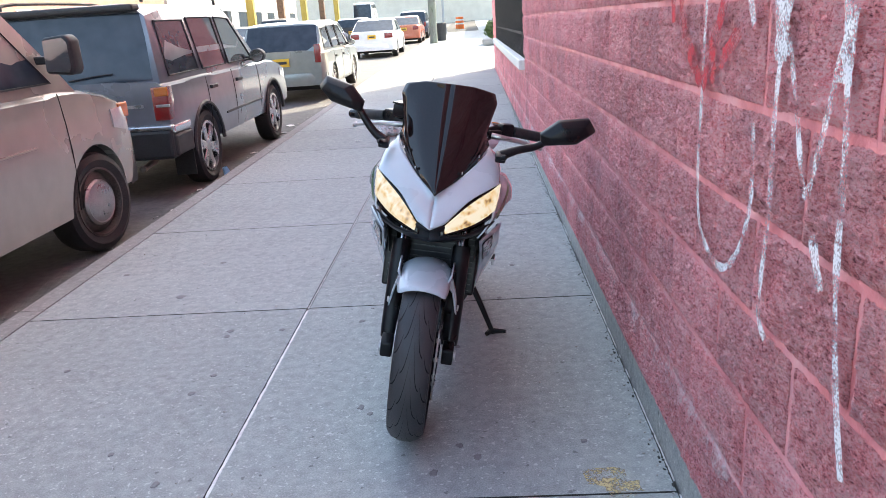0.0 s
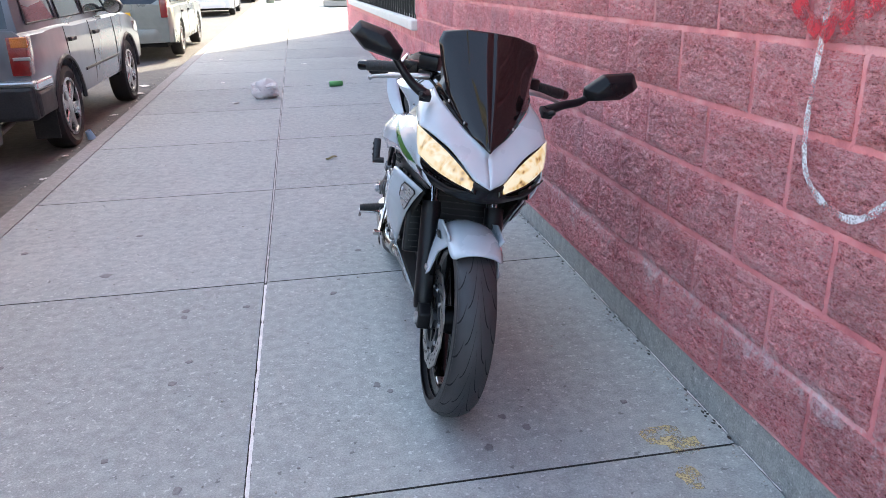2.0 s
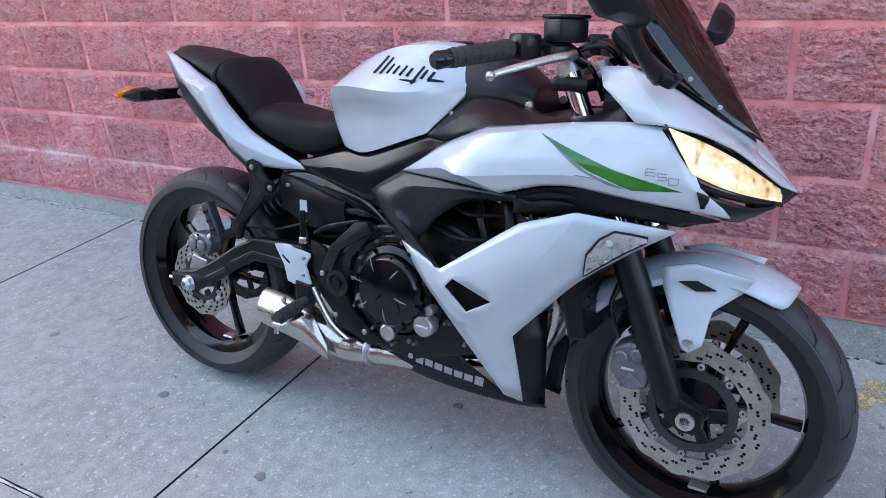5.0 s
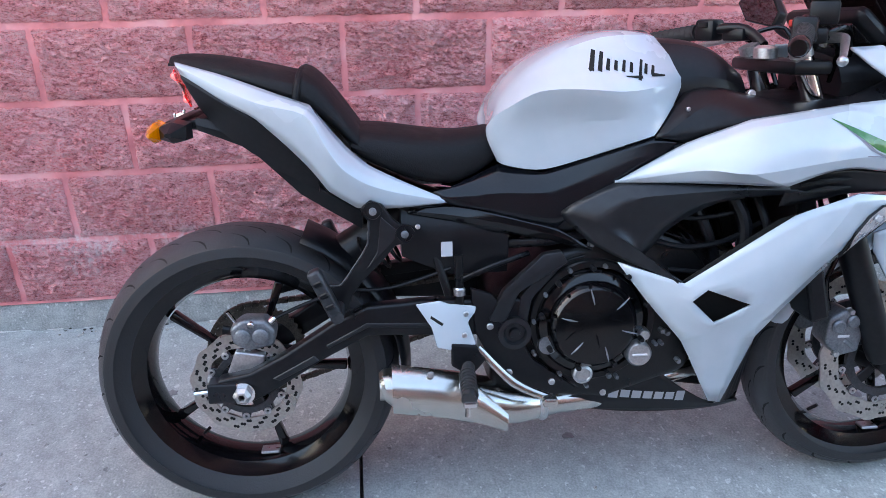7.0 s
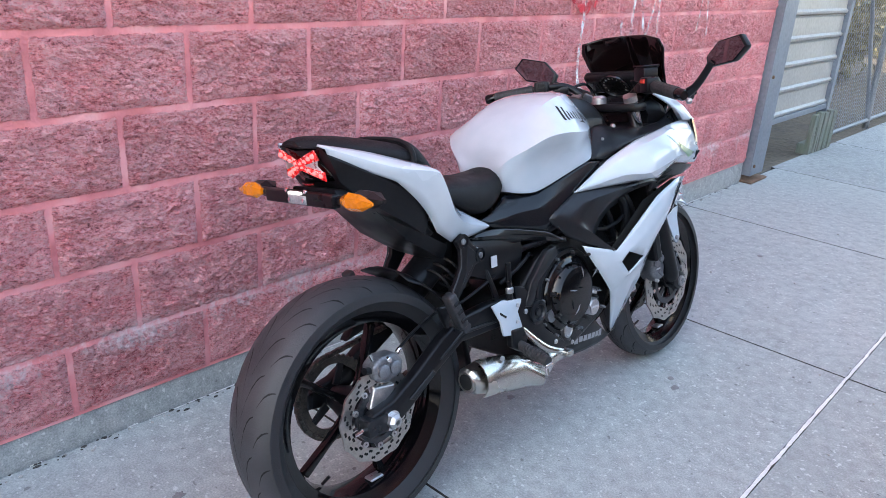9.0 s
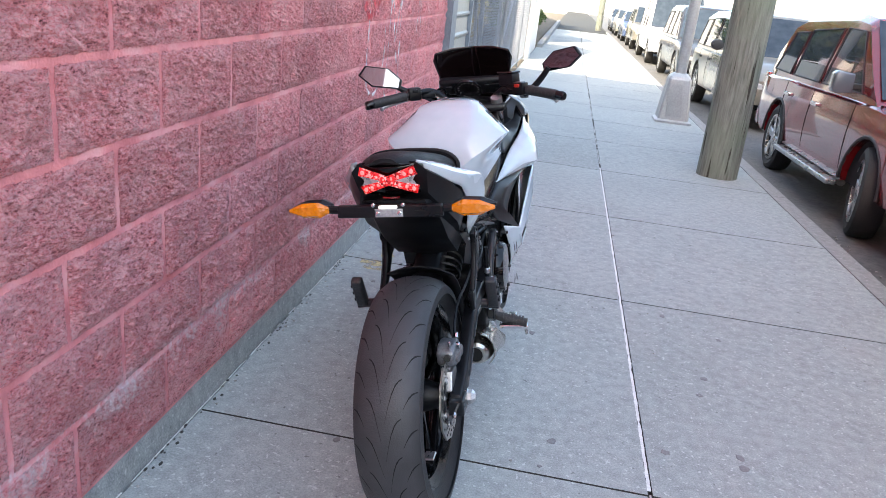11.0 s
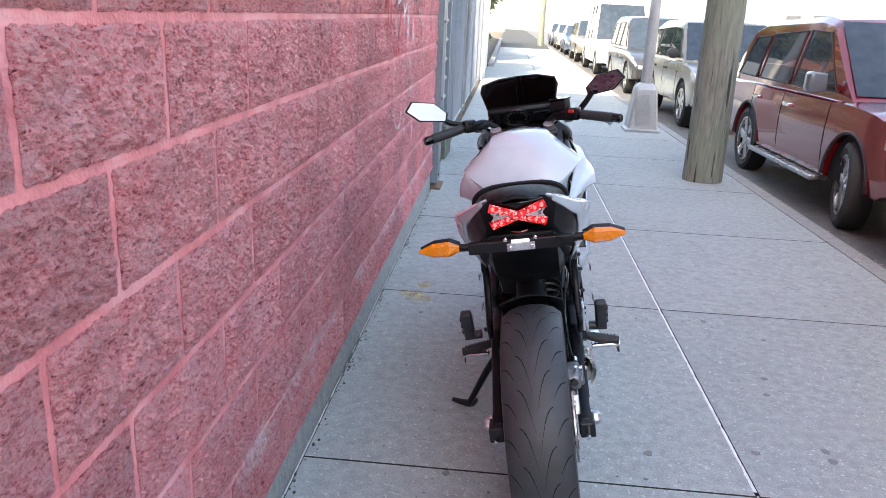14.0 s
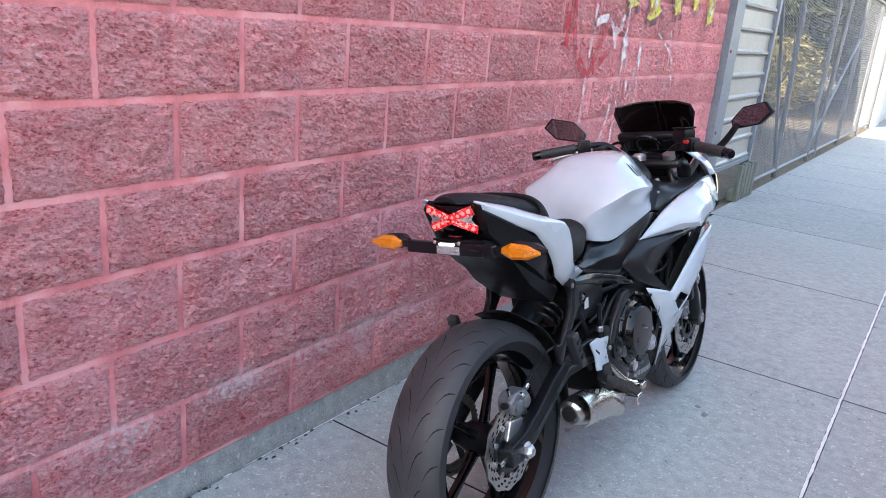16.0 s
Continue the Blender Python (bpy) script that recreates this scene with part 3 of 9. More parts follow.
bead("wall_bead", -0.0055, 1.0, 14.0, 0.0050, 0.15, M_CAULK, 12.0, "pale bead along the footing")

# steel post, roller shutter and fence
post = thing("gate_post", "grey painted steel channel post at the end of the block wall", "post", pose(0, 0, gz(0.8)))
part("web", box(-0.055, -0.043, 0.735, 0.972, 0.05, 4.2, 0.002, 1), M_POSTGREY, post)
part("flange", box(-0.043, 0.14, 0.955, 0.970, 0.05, 4.2, 0.002, 1), M_POSTGREY, post)
part("flange", box(-0.043, 0.14, 0.737, 0.752, 0.05, 4.2, 0.002, 1), M_POSTGREY, post)
part("base_plate", box(-0.085, 0.16, 0.70, 1.0, 0.0, 0.016, 0.003, 1), M_RUST, post)
for z in (0.12, 0.75, 1.35, 1.95):
    part("bolt", bolt((-0.055, 0.93, z), (-1, 0, 0), 0.012, 0.01), M_RUST, post)
shutter = thing("roller_shutter", "pale ribbed steel roller shutter pulled part of the way down", "shutter", pose(0, 0, gz(0)))
for k in range(20):
    z = 0.40 + 0.187 * k
    rings = []
    for y in (-0.76, 0.735):
        rings.append([(0.062, y, z), (0.040, y, z + 0.006), (0.036, y, z + 0.024), (0.054, y, z + 0.040), (0.058, y, z + 0.165), (0.048, y, z + 0.178), (0.062, y, z + 0.187), (0.075, y, z + 0.187), (0.075, y, z)])
    part("slat", loft(rings), M_SHUTTER, shutter)
part("bottom_bar", box(0.03, 0.085, -0.78, 0.735, 0.355, 0.40, 0.006), M_POSTGREY, shutter)
part("guide", box(0.02, 0.10, -0.84, -0.765, 0.0, 4.1, 0.004, 1), M_POSTGREY, shutter)
part("housing", box(-0.02, 0.45, -0.84, 0.735, 4.1, 4.6, 0.02), M_POSTGREY, shutter)
crate = thing("timber_skid", "weathered upright timber boards under the shutter", "boards", pose(0, 0, gz(-0.6)))
for k in range(5):
    part("board", box(-0.02 + 0.004 * k, 0.02 + 0.004 * k, -0.98 + 0.11 * k, -0.885 + 0.11 * k, 0, 0.34 + 0.012 * (k % 2), 0.004, 1), M_WOOD, crate)
part("runner", box(0.03, 0.10, -0.98, -0.44, 0.0, 0.09, 0.005, 1), M_WOOD, crate)
fence = thing("chain_link_fence", "galvanised chain-link fence with leaning steel posts round a yard", "fence", pose(0, 0, 0))
posts = [(-0.95, 0.03), (-2.6, 0.06), (-4.6, 0.0), (-5.2, -0.05), (-7.4, 0.0), (-9.8, 0.02), (-12.0, 0.0)]
for y, lean in posts:
    part("fence_post", between((0.10, y, gz(y) - 0.05), (0.10 + lean, y + lean * 1.5, gz(y) + 2.45), 0.030, 12), M_GALV, fence, smooth=True)
for z in (0.06, 2.4):
    part("fence_rail", between((0.10, -0.9, gz(-0.9) + z), (0.10, -12, gz(-12) + z), 0.02, 10), M_GALV, fence, smooth=True)
part("brace", between((0.10, -4.6, gz(-4.6) + 0.2), (0.10, -7.4, gz(-7.4) + 1.7), 0.018, 10), M_GALV, fence, smooth=True)
part("brace", between((0.10, -0.95, gz(-1) + 2.2), (0.12, -2.6, gz(-2.6) + 0.15), 0.018, 10), M_GALV, fence, smooth=True)
bm = bmesh.new()
n_w, pitch = 0, 0.075
y_a, y_b, zh = -12.0, -0.95, 2.34
k = -int(zh / pitch) - 1
while y_a + k * pitch < y_b:
    for d in (1, -1):
        ya = y_a + k * pitch if d > 0 else y_a + k * pitch
        za, zb, yb = 0.06, 0.06 + zh, y_a + k * pitch + zh
        p, q = [ya, za], [yb, zb]
        if d < 0:
            p, q = [ya, zb], [yb, za]
        # clip to the panel
        for e, f in ((p, q), (q, p)):
            if e[0] < y_a:
                u = (y_a - e[0]) / (f[0] - e[0])
                e[1] += (f[1] - e[1]) * u
                e[0] = y_a
            if e[0] > y_b:
                u = (y_b - e[0]) / (f[0] - e[0])
                e[1] += (f[1] - e[1]) * u
                e[0] = y_b
        if abs(p[0] - q[0]) > 0.02:
            tube([(0.10 + 0.002 * d, p[0], p[1] + gz(p[0])), (0.10 + 0.002 * d, q[0], q[1] + gz(q[0]))], 0.0024, 4, bm)
    k += 1
tagged(part("chain_link", bm, M_GALV, fence, "diamond wire mesh"), kind="stuff")

# wooden utility pole and lamp column
pole = thing("utility_pole", "thick weathered wooden utility pole set in the pavement", "pole", pose(-2.52, -0.20, gz(-0.2), 0, 0.6, 0))
rings = []
for i in range(40):
    z = -0.1 + 9.0 * (i / 39) ** 1.4
    r0 = 0.185 - 0.0075 * z
    rings.append([((r0 * (1 + 0.05 * noise.noise((math.cos(a) * 1.6, math.sin(a) * 1.6, z * 0.45)) + 0.02 * noise.noise((math.cos(a) * 5, math.sin(a) * 5, z * 0.8)))) * math.cos(a), r0 * math.sin(a), z) for a in np.linspace(0, 2 * math.pi, 28, endpoint=False)])
part("shaft", loft(rings), M_WOOD, pole, smooth=True)
lamp = thing("street_lamp", "silver painted steel street lamp on a tapered square base", "street lamp", pose(-2.52, -3.75, gz(-3.75)))


def octa(w, z, cut=0.25):
    c = w * cut
    return [(w, -w + c, z), (w, w - c, z), (w - c, w, z), (-w + c, w, z), (-w, w - c, z), (-w, -w + c, z), (-w + c, -w, z), (w - c, -w, z)]


part("base", loft([octa(0.24, 0, 0.12), octa(0.24, 0.03, 0.12), octa(0.205, 0.05, 0.14), octa(0.150, 0.58, 0.2), octa(0.135, 0.615, 0.2), octa(0.09, 0.66, 0.4)]), M_LAMP, lamp)
part("access_door", prism([(-0.105, 0.10), (0.105, 0.10), (0.085, 0.52), (-0.085, 0.52)], 0.0, 0.006, 0.002, 1), M_LAMP, lamp, at=pose(0, 0.205, 0.0, 5.9, 0, 90))
part("shaft", tube([(0, 0, 0.64), (0, 0, 8.5)], [0.076, 0.05], 16), M_LAMP, lamp, smooth=True)
part("arm", tube([(0, 0, 8.4), (-0.5, 0, 9.0), (-2.2, 0, 9.2)], 0.035, 10), M_LAMP, lamp, smooth=True)
part("lantern", box(-2.8, -2.2, -0.12, 0.12, 9.12, 9.25, 0.03), M_LAMP, lamp)

# ---- vehicles ----
def paint(name, dark, light, metal=0.5):
    return surface(name, dark, light, 0.8, 0.28, metal=metal * 0.6, coat=0.6, rough_var=0.05)


M_TYRE = surface("tyre_rubber", (0.012, 0.012, 0.013), (0.035, 0.034, 0.034), 14, 0.72, bump=0.001, bump_scale=220)
M_BLACK = surface("black_plastic", (0.012, 0.012, 0.014), (0.03, 0.03, 0.032), 9, 0.55)
# near-black: shade painted into arches and recesses, also plain black marks
M_DARKFILL = plain("wheel_well", (0.008, 0.008, 0.008), 0.95)
M_ALLOY = surface("alloy", (0.42, 0.42, 0.42), (0.60, 0.60, 0.60), 9, 0.30, metal=0.9)
M_STEEL = surface("steel_wheel", (0.06, 0.052, 0.046), (0.16, 0.14, 0.125), 12, 0.5, metal=0.5)
M_CAPMETAL = surface("dull_cap_metal", (0.34, 0.335, 0.325), (0.50, 0.49, 0.48), 14, 0.34, metal=0.85)
M_CHROME = surface("chrome", (0.68, 0.68, 0.69), (0.86, 0.86, 0.87), 6, 0.12, metal=1.0)
M_REDLENS = lamp_glass("red_lens", (0.20, 0.008, 0.010))
M_AMBER = lamp_glass("amber_lens", (0.50, 0.13, 0.006))
M_CLEAR = surface("clear_lens", (0.38, 0.38, 0.39), (0.52, 0.51, 0.51), 5, 0.08, coat=1.0, rough_var=0.03)
M_PLATE = plain("plate_yellow", (0.75, 0.45, 0.04), 0.5)


def lerp_curve(points, y):
    if y <= points[0][0]:
        return points[0][1]
    for (a, za), (b, zb) in zip(points, points[1:]):
        if y <= b:
            u = (y - a) / (b - a) if b > a else 1
            return za + (zb - za) * u
    return points[-1][1]


def smooth_curve(points, y):
    """The same line with its corners eased."""
    d = 0.16
    return 0.25 * lerp_curve(points, y - d) + 0.5 * lerp_curve(points, y) + 0.25 * lerp_curve(points, y + d)


def wheel(parent, x, y, r, width, style, side, ground=0.0, steer=0.0):
    """A tyre with sidewall and rim; side is +1 for the outer face towards +x."""
    at = pose(x, y, r + ground, 0, 0, steer)
    h, w = r * 0.30, width / 2
    prof = [(r - h, -w * 0.8), (r - h * 0.5, -w), (r - 0.012, -w * 0.85), (r, -w * 0.55), (r, w * 0.55), (r - 0.012, w * 0.85), (r - h * 0.5, w), (r - h, w * 0.8)]
    tyre = part("tyre", lathe(prof, 36), M_TYRE, parent, smooth=True, at=at)
    ri = r - h
    f = side * w
    prof = [(ri, -f * 0.75), (ri, f * 0.82), (ri * 0.93, f * 0.84), (ri * 0.9, f * 0.45), (ri * 0.3, f * 0.30), (0.0, f * 0.30)]
    if style == "steel":
        prof = [(ri, -f * 0.75), (ri, f * 0.86), (ri * 0.94, f * 0.86), (ri * 0.88, f * 0.40), (ri * 0.70, f * 0.62), (ri * 0.6, f * 0.62), (ri * 0.55, f * 0.5), (0, f * 0.5)]
    rim = part("rim", lathe(prof, 36), M_STEEL if style == "steel" else M_DARKFILL if style == "alloy" else M_ALLOY, parent, smooth=True, at=at)
    if style == "steel":
        cap = lathe([(ri * 0.66, f * 0.45), (ri * 0.66, f * 0.75), (ri * 0.60, f * 0.90), (ri * 0.56, f * 0.86), (ri * 0.50, f * 0.90), (ri * 0.25, f * 0.95), (0, f * 0.96)], 32)
        part("hub_cap", cap, M_CAPMETAL, parent, "dull chrome hub cap", smooth=True, at=at)
    else:
        for k in range(6):
            a = 2 * math.pi * k / 6 + 0.3
            ow, iw = ri * 0.23, ri * 0.13
            out = [(-iw, ri * 0.12), (iw, ri * 0.12), (ow, ri * 0.93), (-ow, ri * 0.93)]
            sp = prism(out, f * 0.45, f * 0.8, 0.008, 1)
            part("spoke", turned(sp, pose(0, 0, 0, math.degrees(a))), M_ALLOY, rim)
        part("lip", lathe([(ri, f * 0.6), (ri, f * 0.9), (ri * 0.9, f * 0.9), (ri * 0.9, f * 0.6)], 36), M_ALLOY, parent, smooth=True, at=at)
        part("hub", lathe([(ri * 0.28, f * 0.4), (ri * 0.26, f * 0.85), (0, f * 0.88)], 18), M_ALLOY, parent, smooth=True, at=at)


def car(name, label, category, x, y, L, W, belt, roof, hood, paint_m, axles, r=0.33, style="alloy", sill=0.30, windows=(), rear_glass=None, tail=None, tail_m=None, extras=None, lower_m=None, heading=0, yellow_plate=True, simple=False, bumper_m=None, low=0.12, nose=None, taper=0.07):
    """A parked vehicle facing +y (heading 0). belt: height over y of the body's shoulder; roof: of the cabin."""
    base = thing(name, label, category, pose(x, y, gz(y) - low, math.degrees(math.atan(SLOPE)) if y > -9 else 0.2, 0, heading), "parked vehicles")
    half = W / 2
    ra = r + 0.055

    def bottom(yy):
        z = sill
        if abs(yy - L / 2) < 0.35 or abs(yy + L / 2) < 0.35:
            z = sill + 0.05
        for a in axles:
            d = abs(yy - a)
            if d < ra:
                z = max(z, r + math.sqrt(max(ra * ra - d * d, 0)))
        return z

    def wide(yy):
        """Half width of the body at a station: it draws in at both ends."""
        e = max(0.0, (abs(yy) - (L / 2 - 0.42)) / 0.42)
        return half * (1 - taper * e * e - 0.6 * taper * e ** 6)

    def side_x(yy, z):
        zt = smooth_curve(belt, yy)
        u = (z - sill) / max(zt - sill, 0.05)
        return wide(yy) * (0.955 + 0.045 * math.sin(math.pi * min(max(0.15 + 0.7 * u, 0), 1)))

    stations = {-L / 2, L / 2}
    stations.update(np.linspace(-L / 2, L / 2, 26 if simple else 44).round(3).tolist())
    for a in axles:
        stations.update((a + ra * math.sin(t)) for t in np.linspace(-math.pi / 2, math.pi / 2, 9 if simple else 17))
        stations.update((a - ra - 0.003, a + ra + 0.003))
    stations.update(p for p, _ in belt)
    rings = []
    for yy in sorted(stations):
        zb, zt = bottom(yy), smooth_curve(belt, yy)
        zt = max(zt, zb + 0.02)
        ring = []
        cols = [0, 0.1, 0.35, 0.6, 0.85, 0.96]
        for u in cols:
            z = zb + (zt - zb) * u
            ring.append((side_x(yy, z), yy, z))
        top = zt + 0.018
        xs = side_x(yy, zt)
        ring += [(xs * 0.93, yy, top), (xs * 0.5, yy, top + 0.02), (-xs * 0.5, yy, top + 0.02), (-xs * 0.93, yy, top)]
        for u in reversed(cols):
            z = zb + (zt - zb) * u
            ring.append((-side_x(yy, z), yy, z))
        rings.append(ring)
    body = part("body", loft(rings), paint_m, base, smooth=True)
    # near-black boxes put the shade of the arches and the underbody into colour
    part("underbody", box(-half * 0.8, half * 0.8, -L / 2 + 0.1, L / 2 - 0.1, sill - 0.04, sill + 0.06), M_DARKFILL, base)
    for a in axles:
        part("wheel_well", box(-half * 0.93, half * 0.93, a - ra * 0.98, a + ra * 0.98, r, r + ra * 0.97), M_DARKFILL, base)
        for s in (1, -1):
            wheel(base, s * (half - 0.115), a, r, 0.215, style, s, steer=(extras or {}).get("steer", 0.0) if a > 0 else 0.0)
    # cabin
    y0, y1 = roof[0][0], roof[-1][0]
    top_z = max(z for _, z in roof)
    cs = sorted(set(np.linspace(y0, y1, 18).round(3).tolist()) | {p for p, _ in roof})

    def cabin_x(yy, z):
        zb = lerp_curve(belt, yy)
        u = (z - zb) / max(top_z - zb, 0.1)
        return side_x(yy, zb) * (0.965 - 0.16 * max(u, 0) ** 1.3)

    rings = []
    for yy in cs:
        zb, zt = lerp_curve(belt, yy) - 0.03, max(lerp_curve(roof, yy), lerp_curve(belt, yy) + 0.001)
        ring = [(cabin_x(yy, zb + (zt - zb) * u), yy, zb + (zt - zb) * u) for u in (0, 0.35, 0.7, 0.92)]
        xe = cabin_x(yy, zt)
        ring += [(xe * 0.93, yy, zt), (xe * 0.5, yy, zt + 0.02), (-xe * 0.5, yy, zt + 0.02), (-xe * 0.93, yy, zt)]
        ring += [(-p[0], p[1], p[2]) for p in reversed(ring[:4])]
        rings.append(ring)
    part("cabin", loft(rings), paint_m, base, smooth=True)
    # side windows: outlines in (y, z)
    for out in windows:
        for s in (1, -1):
            bm = bmesh.new()
            inner = [bm.verts.new((s * (cabin_x(yy, z) + 0.006), yy, z)) for yy, z in out]
            bm.faces.new(inner if s > 0 else inner[::-1])
            bmesh.ops.triangulate(bm, faces=bm.faces)
            part("window", bm, M_DARKGLASS, base)
            trim = [(s * (cabin_x(yy, z) + 0.008), yy, z) for yy, z in out]
            part("window_trim", tube(trim + [trim[0]], 0.009, 5, smooth=1), M_BLACK, base)
    # windscreens lie on the slopes of the cabin's ends
    for (ya, yb), which in (((roof[0], roof[1]), "rear_window"), ((roof[-2], roof[-1]), "windscreen")):
        (pa, za), (pb, zb2) = (ya, yb)
        s = -1 if which == "rear_window" else 1
        lo, hi = ((pa, za), (pb, zb2)) if which == "rear_window" else ((pb, zb2), (pa, za))
        way = Vector((0, hi[0] - lo[0], hi[1] - lo[1]))
        nrm = Vector((0, way.z, -way.y)).normalized() * (0.030)
        if s < 0:
            nrm = Vector((0, -abs(nrm.y), abs(nrm.z) if lo[0] < hi[0] else -abs(nrm.z)))
        else:
            nrm = Vector((0, abs(nrm.y), abs(nrm.z)))
        p0, p1 = Vector((0, *lo)) + way * 0.06, Vector((0, *lo)) + way * 0.95
        bm = bmesh.new()
        grid = []
        for p in (p0, p1):
            xw = cabin_x(min(max(p.y, y0), y1), p.z) * 0.955
            grid.append([bm.verts.new(Vector((xw * k, p.y - s * 0.05 * k * k * 0.6, p.z)) + nrm) for k in (-1, -0.6, 0, 0.6, 1)])
        for i in range(4):
            bm.faces.new((grid[0][i], grid[0][i + 1], grid[1][i + 1], grid[1][i]))
        bmesh.ops.recalc_face_normals(bm, faces=bm.faces)
        part(which, bm, M_DARKGLASS, base, smooth=True)
    # bumpers
    bz = sill + 0.16
    for s in (1, -1):
        yb = s * L / 2
        rings = []
        for k in np.linspace(-1, 1, 11):
            xx, yy = k * half * 0.97, yb + s * 0.035 - s * 0.16 * abs(k) ** 4
            rings.append([(xx, yy - s * 0.12, bz - 0.13), (xx, yy, bz - 0.12), (xx, yy + s * 0.02, bz), (xx, yy, bz + 0.11), (xx, yy - s * 0.12, bz + 0.12)])
        part("bumper", loft(rings), bumper_m or paint_m, base, smooth=True)
    # lights
    if tail:
        w, z0, z1 = tail
        for s in (1, -1):
            xs = wide(-L / 2)
            out = [(-L / 2 - 0.02, z0), (-L / 2 + 0.16, z0 + 0.01), (-L / 2 + 0.13, z1), (-L / 2 - 0.02, z1)]
            a, b = sorted((s * (xs + 0.012), s * (xs - w)))
            part("tail_light", prism(out, a, b, 0.015, 2), tail_m or M_REDLENS, base, smooth=True)
    if nose:
        w, z0, z1 = nose
        for s in (1, -1):
            # the lamp wraps round the corner of the body
            wrap = []
            for u in np.linspace(0, 1, 9):
                yy = L / 2 - 0.42 + 0.435 * u
                zl, zh = z0 + 0.10 * (1 - u), min(z1 + 0.02, smooth_curve(belt, yy) - 0.015)
                zl = min(zl, zh - 0.02 - 0.05 * u)
                xo = side_x(yy, (zl + zh) / 2)
                cut = 0.05 + (w - 0.05) * max(0.0, (u - 0.8) / 0.2)
                wrap.append([(s * (xo + 0.010 - 0.03 * u ** 8), yy, zl), (s * (xo + 0.012 - 0.03 * u ** 8), yy, (zl + zh) / 2), (s * (xo + 0.006 - 0.03 * u ** 8), yy, zh), (s * (xo - cut), yy, zh), (s * (xo - cut), yy, zl)])
            part("headlight", loft(wrap), M_CLEAR, base, smooth=True)
    if yellow_plate:
        zc = 0.75 if category != "sedan" else 0.78
        part("number_plate", box(-0.155, 0.155, -L / 2 - 0.045, -L / 2 - 0.03, zc - 0.075, zc + 0.075, 0.004, 1), M_PLATE, base, "yellow plate with a dark bar of writing")
        part("plate_bar", box(-0.11, 0.11, -L / 2 - 0.049, -L / 2 - 0.044, zc - 0.025, zc + 0.025), M_BLACK, base)
    if not simple:
        # doors, handles and mirrors
        for s in (1, -1):
            for yy in (extras or {}).get("seams", ()):
                zt = lerp_curve(belt, yy)
                pts = [(s * (side_x(yy, sill + (zt - sill) * u) + 0.001), yy, sill + 0.03 + (zt - sill - 0.04) * u) for u in (0, 0.25, 0.5, 0.75, 1)]
                part("door_seam", tube(pts, 0.0045, 4, smooth=1), M_DARKFILL, base)
            for yy in (extras or {}).get("handles", ()):
                zz = lerp_curve(belt, yy) - 0.13
                part("door_handle", box(s * side_x(yy, zz) - 0.02, s * side_x(yy, zz) + 0.03, yy - 0.09, yy + 0.09, zz - 0.018, zz + 0.018, 0.008), (extras or {}).get("handle_m", M_BLACK), base)
            my, mz, ms = (extras or {}).get("mirror", (0.9, 1.05, 1.0))
            mx = s * (side_x(my, mz) + 0.10)
            if (extras or {}).get("square"):
                ring = [(mx + s * a, mz + b) for a, b in [(p * (1 if name == "cargo_van" else 0.85), q * (1 if name == "cargo_van" else 0.72)) for p, q in ((-0.06, -0.11), (0.11, -0.125), (0.13, -0.09), (0.13, 0.09), (0.10, 0.125), (-0.05, 0.11))]]
            else:
                ring = [(mx + 0.10 * ms * math.cos(t), mz + 0.085 * ms * math.sin(t)) for t in np.linspace(0, 2 * math.pi, 14, endpoint=False)]
            part("mirror", prism(ring, my - 0.06, my + 0.07, 0.025, 3, axis="y"), (extras or {}).get("mirror_m", M_BLACK), base, smooth=True)
            part("mirror_glass", prism([(mx + (a - mx) * 0.85, mz + (b - mz) * 0.85) for a, b in ring], my - 0.066, my - 0.062, axis="y"), M_CHROME, base)
            part("mirror_arm", box(*sorted((mx, s * side_x(my, mz) * 0.93)), my - 0.03, my + 0.03, mz - 0.05, mz, 0.01), M_BLACK, base)
        rub = (extras or {}).get("rub")
        if rub:
            for s in (1, -1):
                pts = [(s * (side_x(yy, rub) + 0.004), yy, rub) for yy in np.linspace(-L / 2 + 0.3, L / 2 - 0.5, 16) if min(abs(yy - a) for a in axles) > ra]
                for a, b in zip(pts, pts[1:]):
                    if b[1] - a[1] < 0.6:
                        part("rub_strip", tube([a, b], (extras or {}).get("rub_r", 0.014), 5), (extras or {}).get("rub_m", M_BLACK), base)
    # seats seen through the glass
    return base


M_DARKGLASS = surface("window_glass", (0.022, 0.032, 0.044), (0.045, 0.060, 0.078), 0.7, 0.03, coat=0.0, rough_var=0.015, spec=0.36)
M_STAIN_CAR = surface("pipe_steel", (0.25, 0.22, 0.18), (0.42, 0.38, 0.33), 9, 0.4, metal=0.9)
P_VAN = surface("van_paint", (0.400, 0.380, 0.335), (0.470, 0.450, 0.395), 0.8, 0.24, metal=0.45, coat=0.5, rough_var=0.06)
P_SUV = paint("silver_blue_paint", (0.14, 0.16, 0.185), (0.19, 0.21, 0.24), 0.6)
P_WAGON = paint("silver_green_paint", (0.22, 0.245, 0.23), (0.28, 0.305, 0.29))
P_WHITE = surface("white_car_paint", (0.70, 0.71, 0.73), (0.78, 0.79, 0.80), 1, 0.3, coat=0.8)
P_MAROON = surface("maroon_paint", (0.17, 0.007, 0.012), (0.22, 0.011, 0.016), 0.8, 0.10, metal=0.1, coat=1.0, rough_var=0.03)
P_GOLD = paint("champagne_paint", (0.20, 0.185, 0.155), (0.26, 0.24, 0.205))
P_DARK = paint("dark_blue_paint", (0.03, 0.04, 0.06), (0.05, 0.06, 0.09), 0.3)
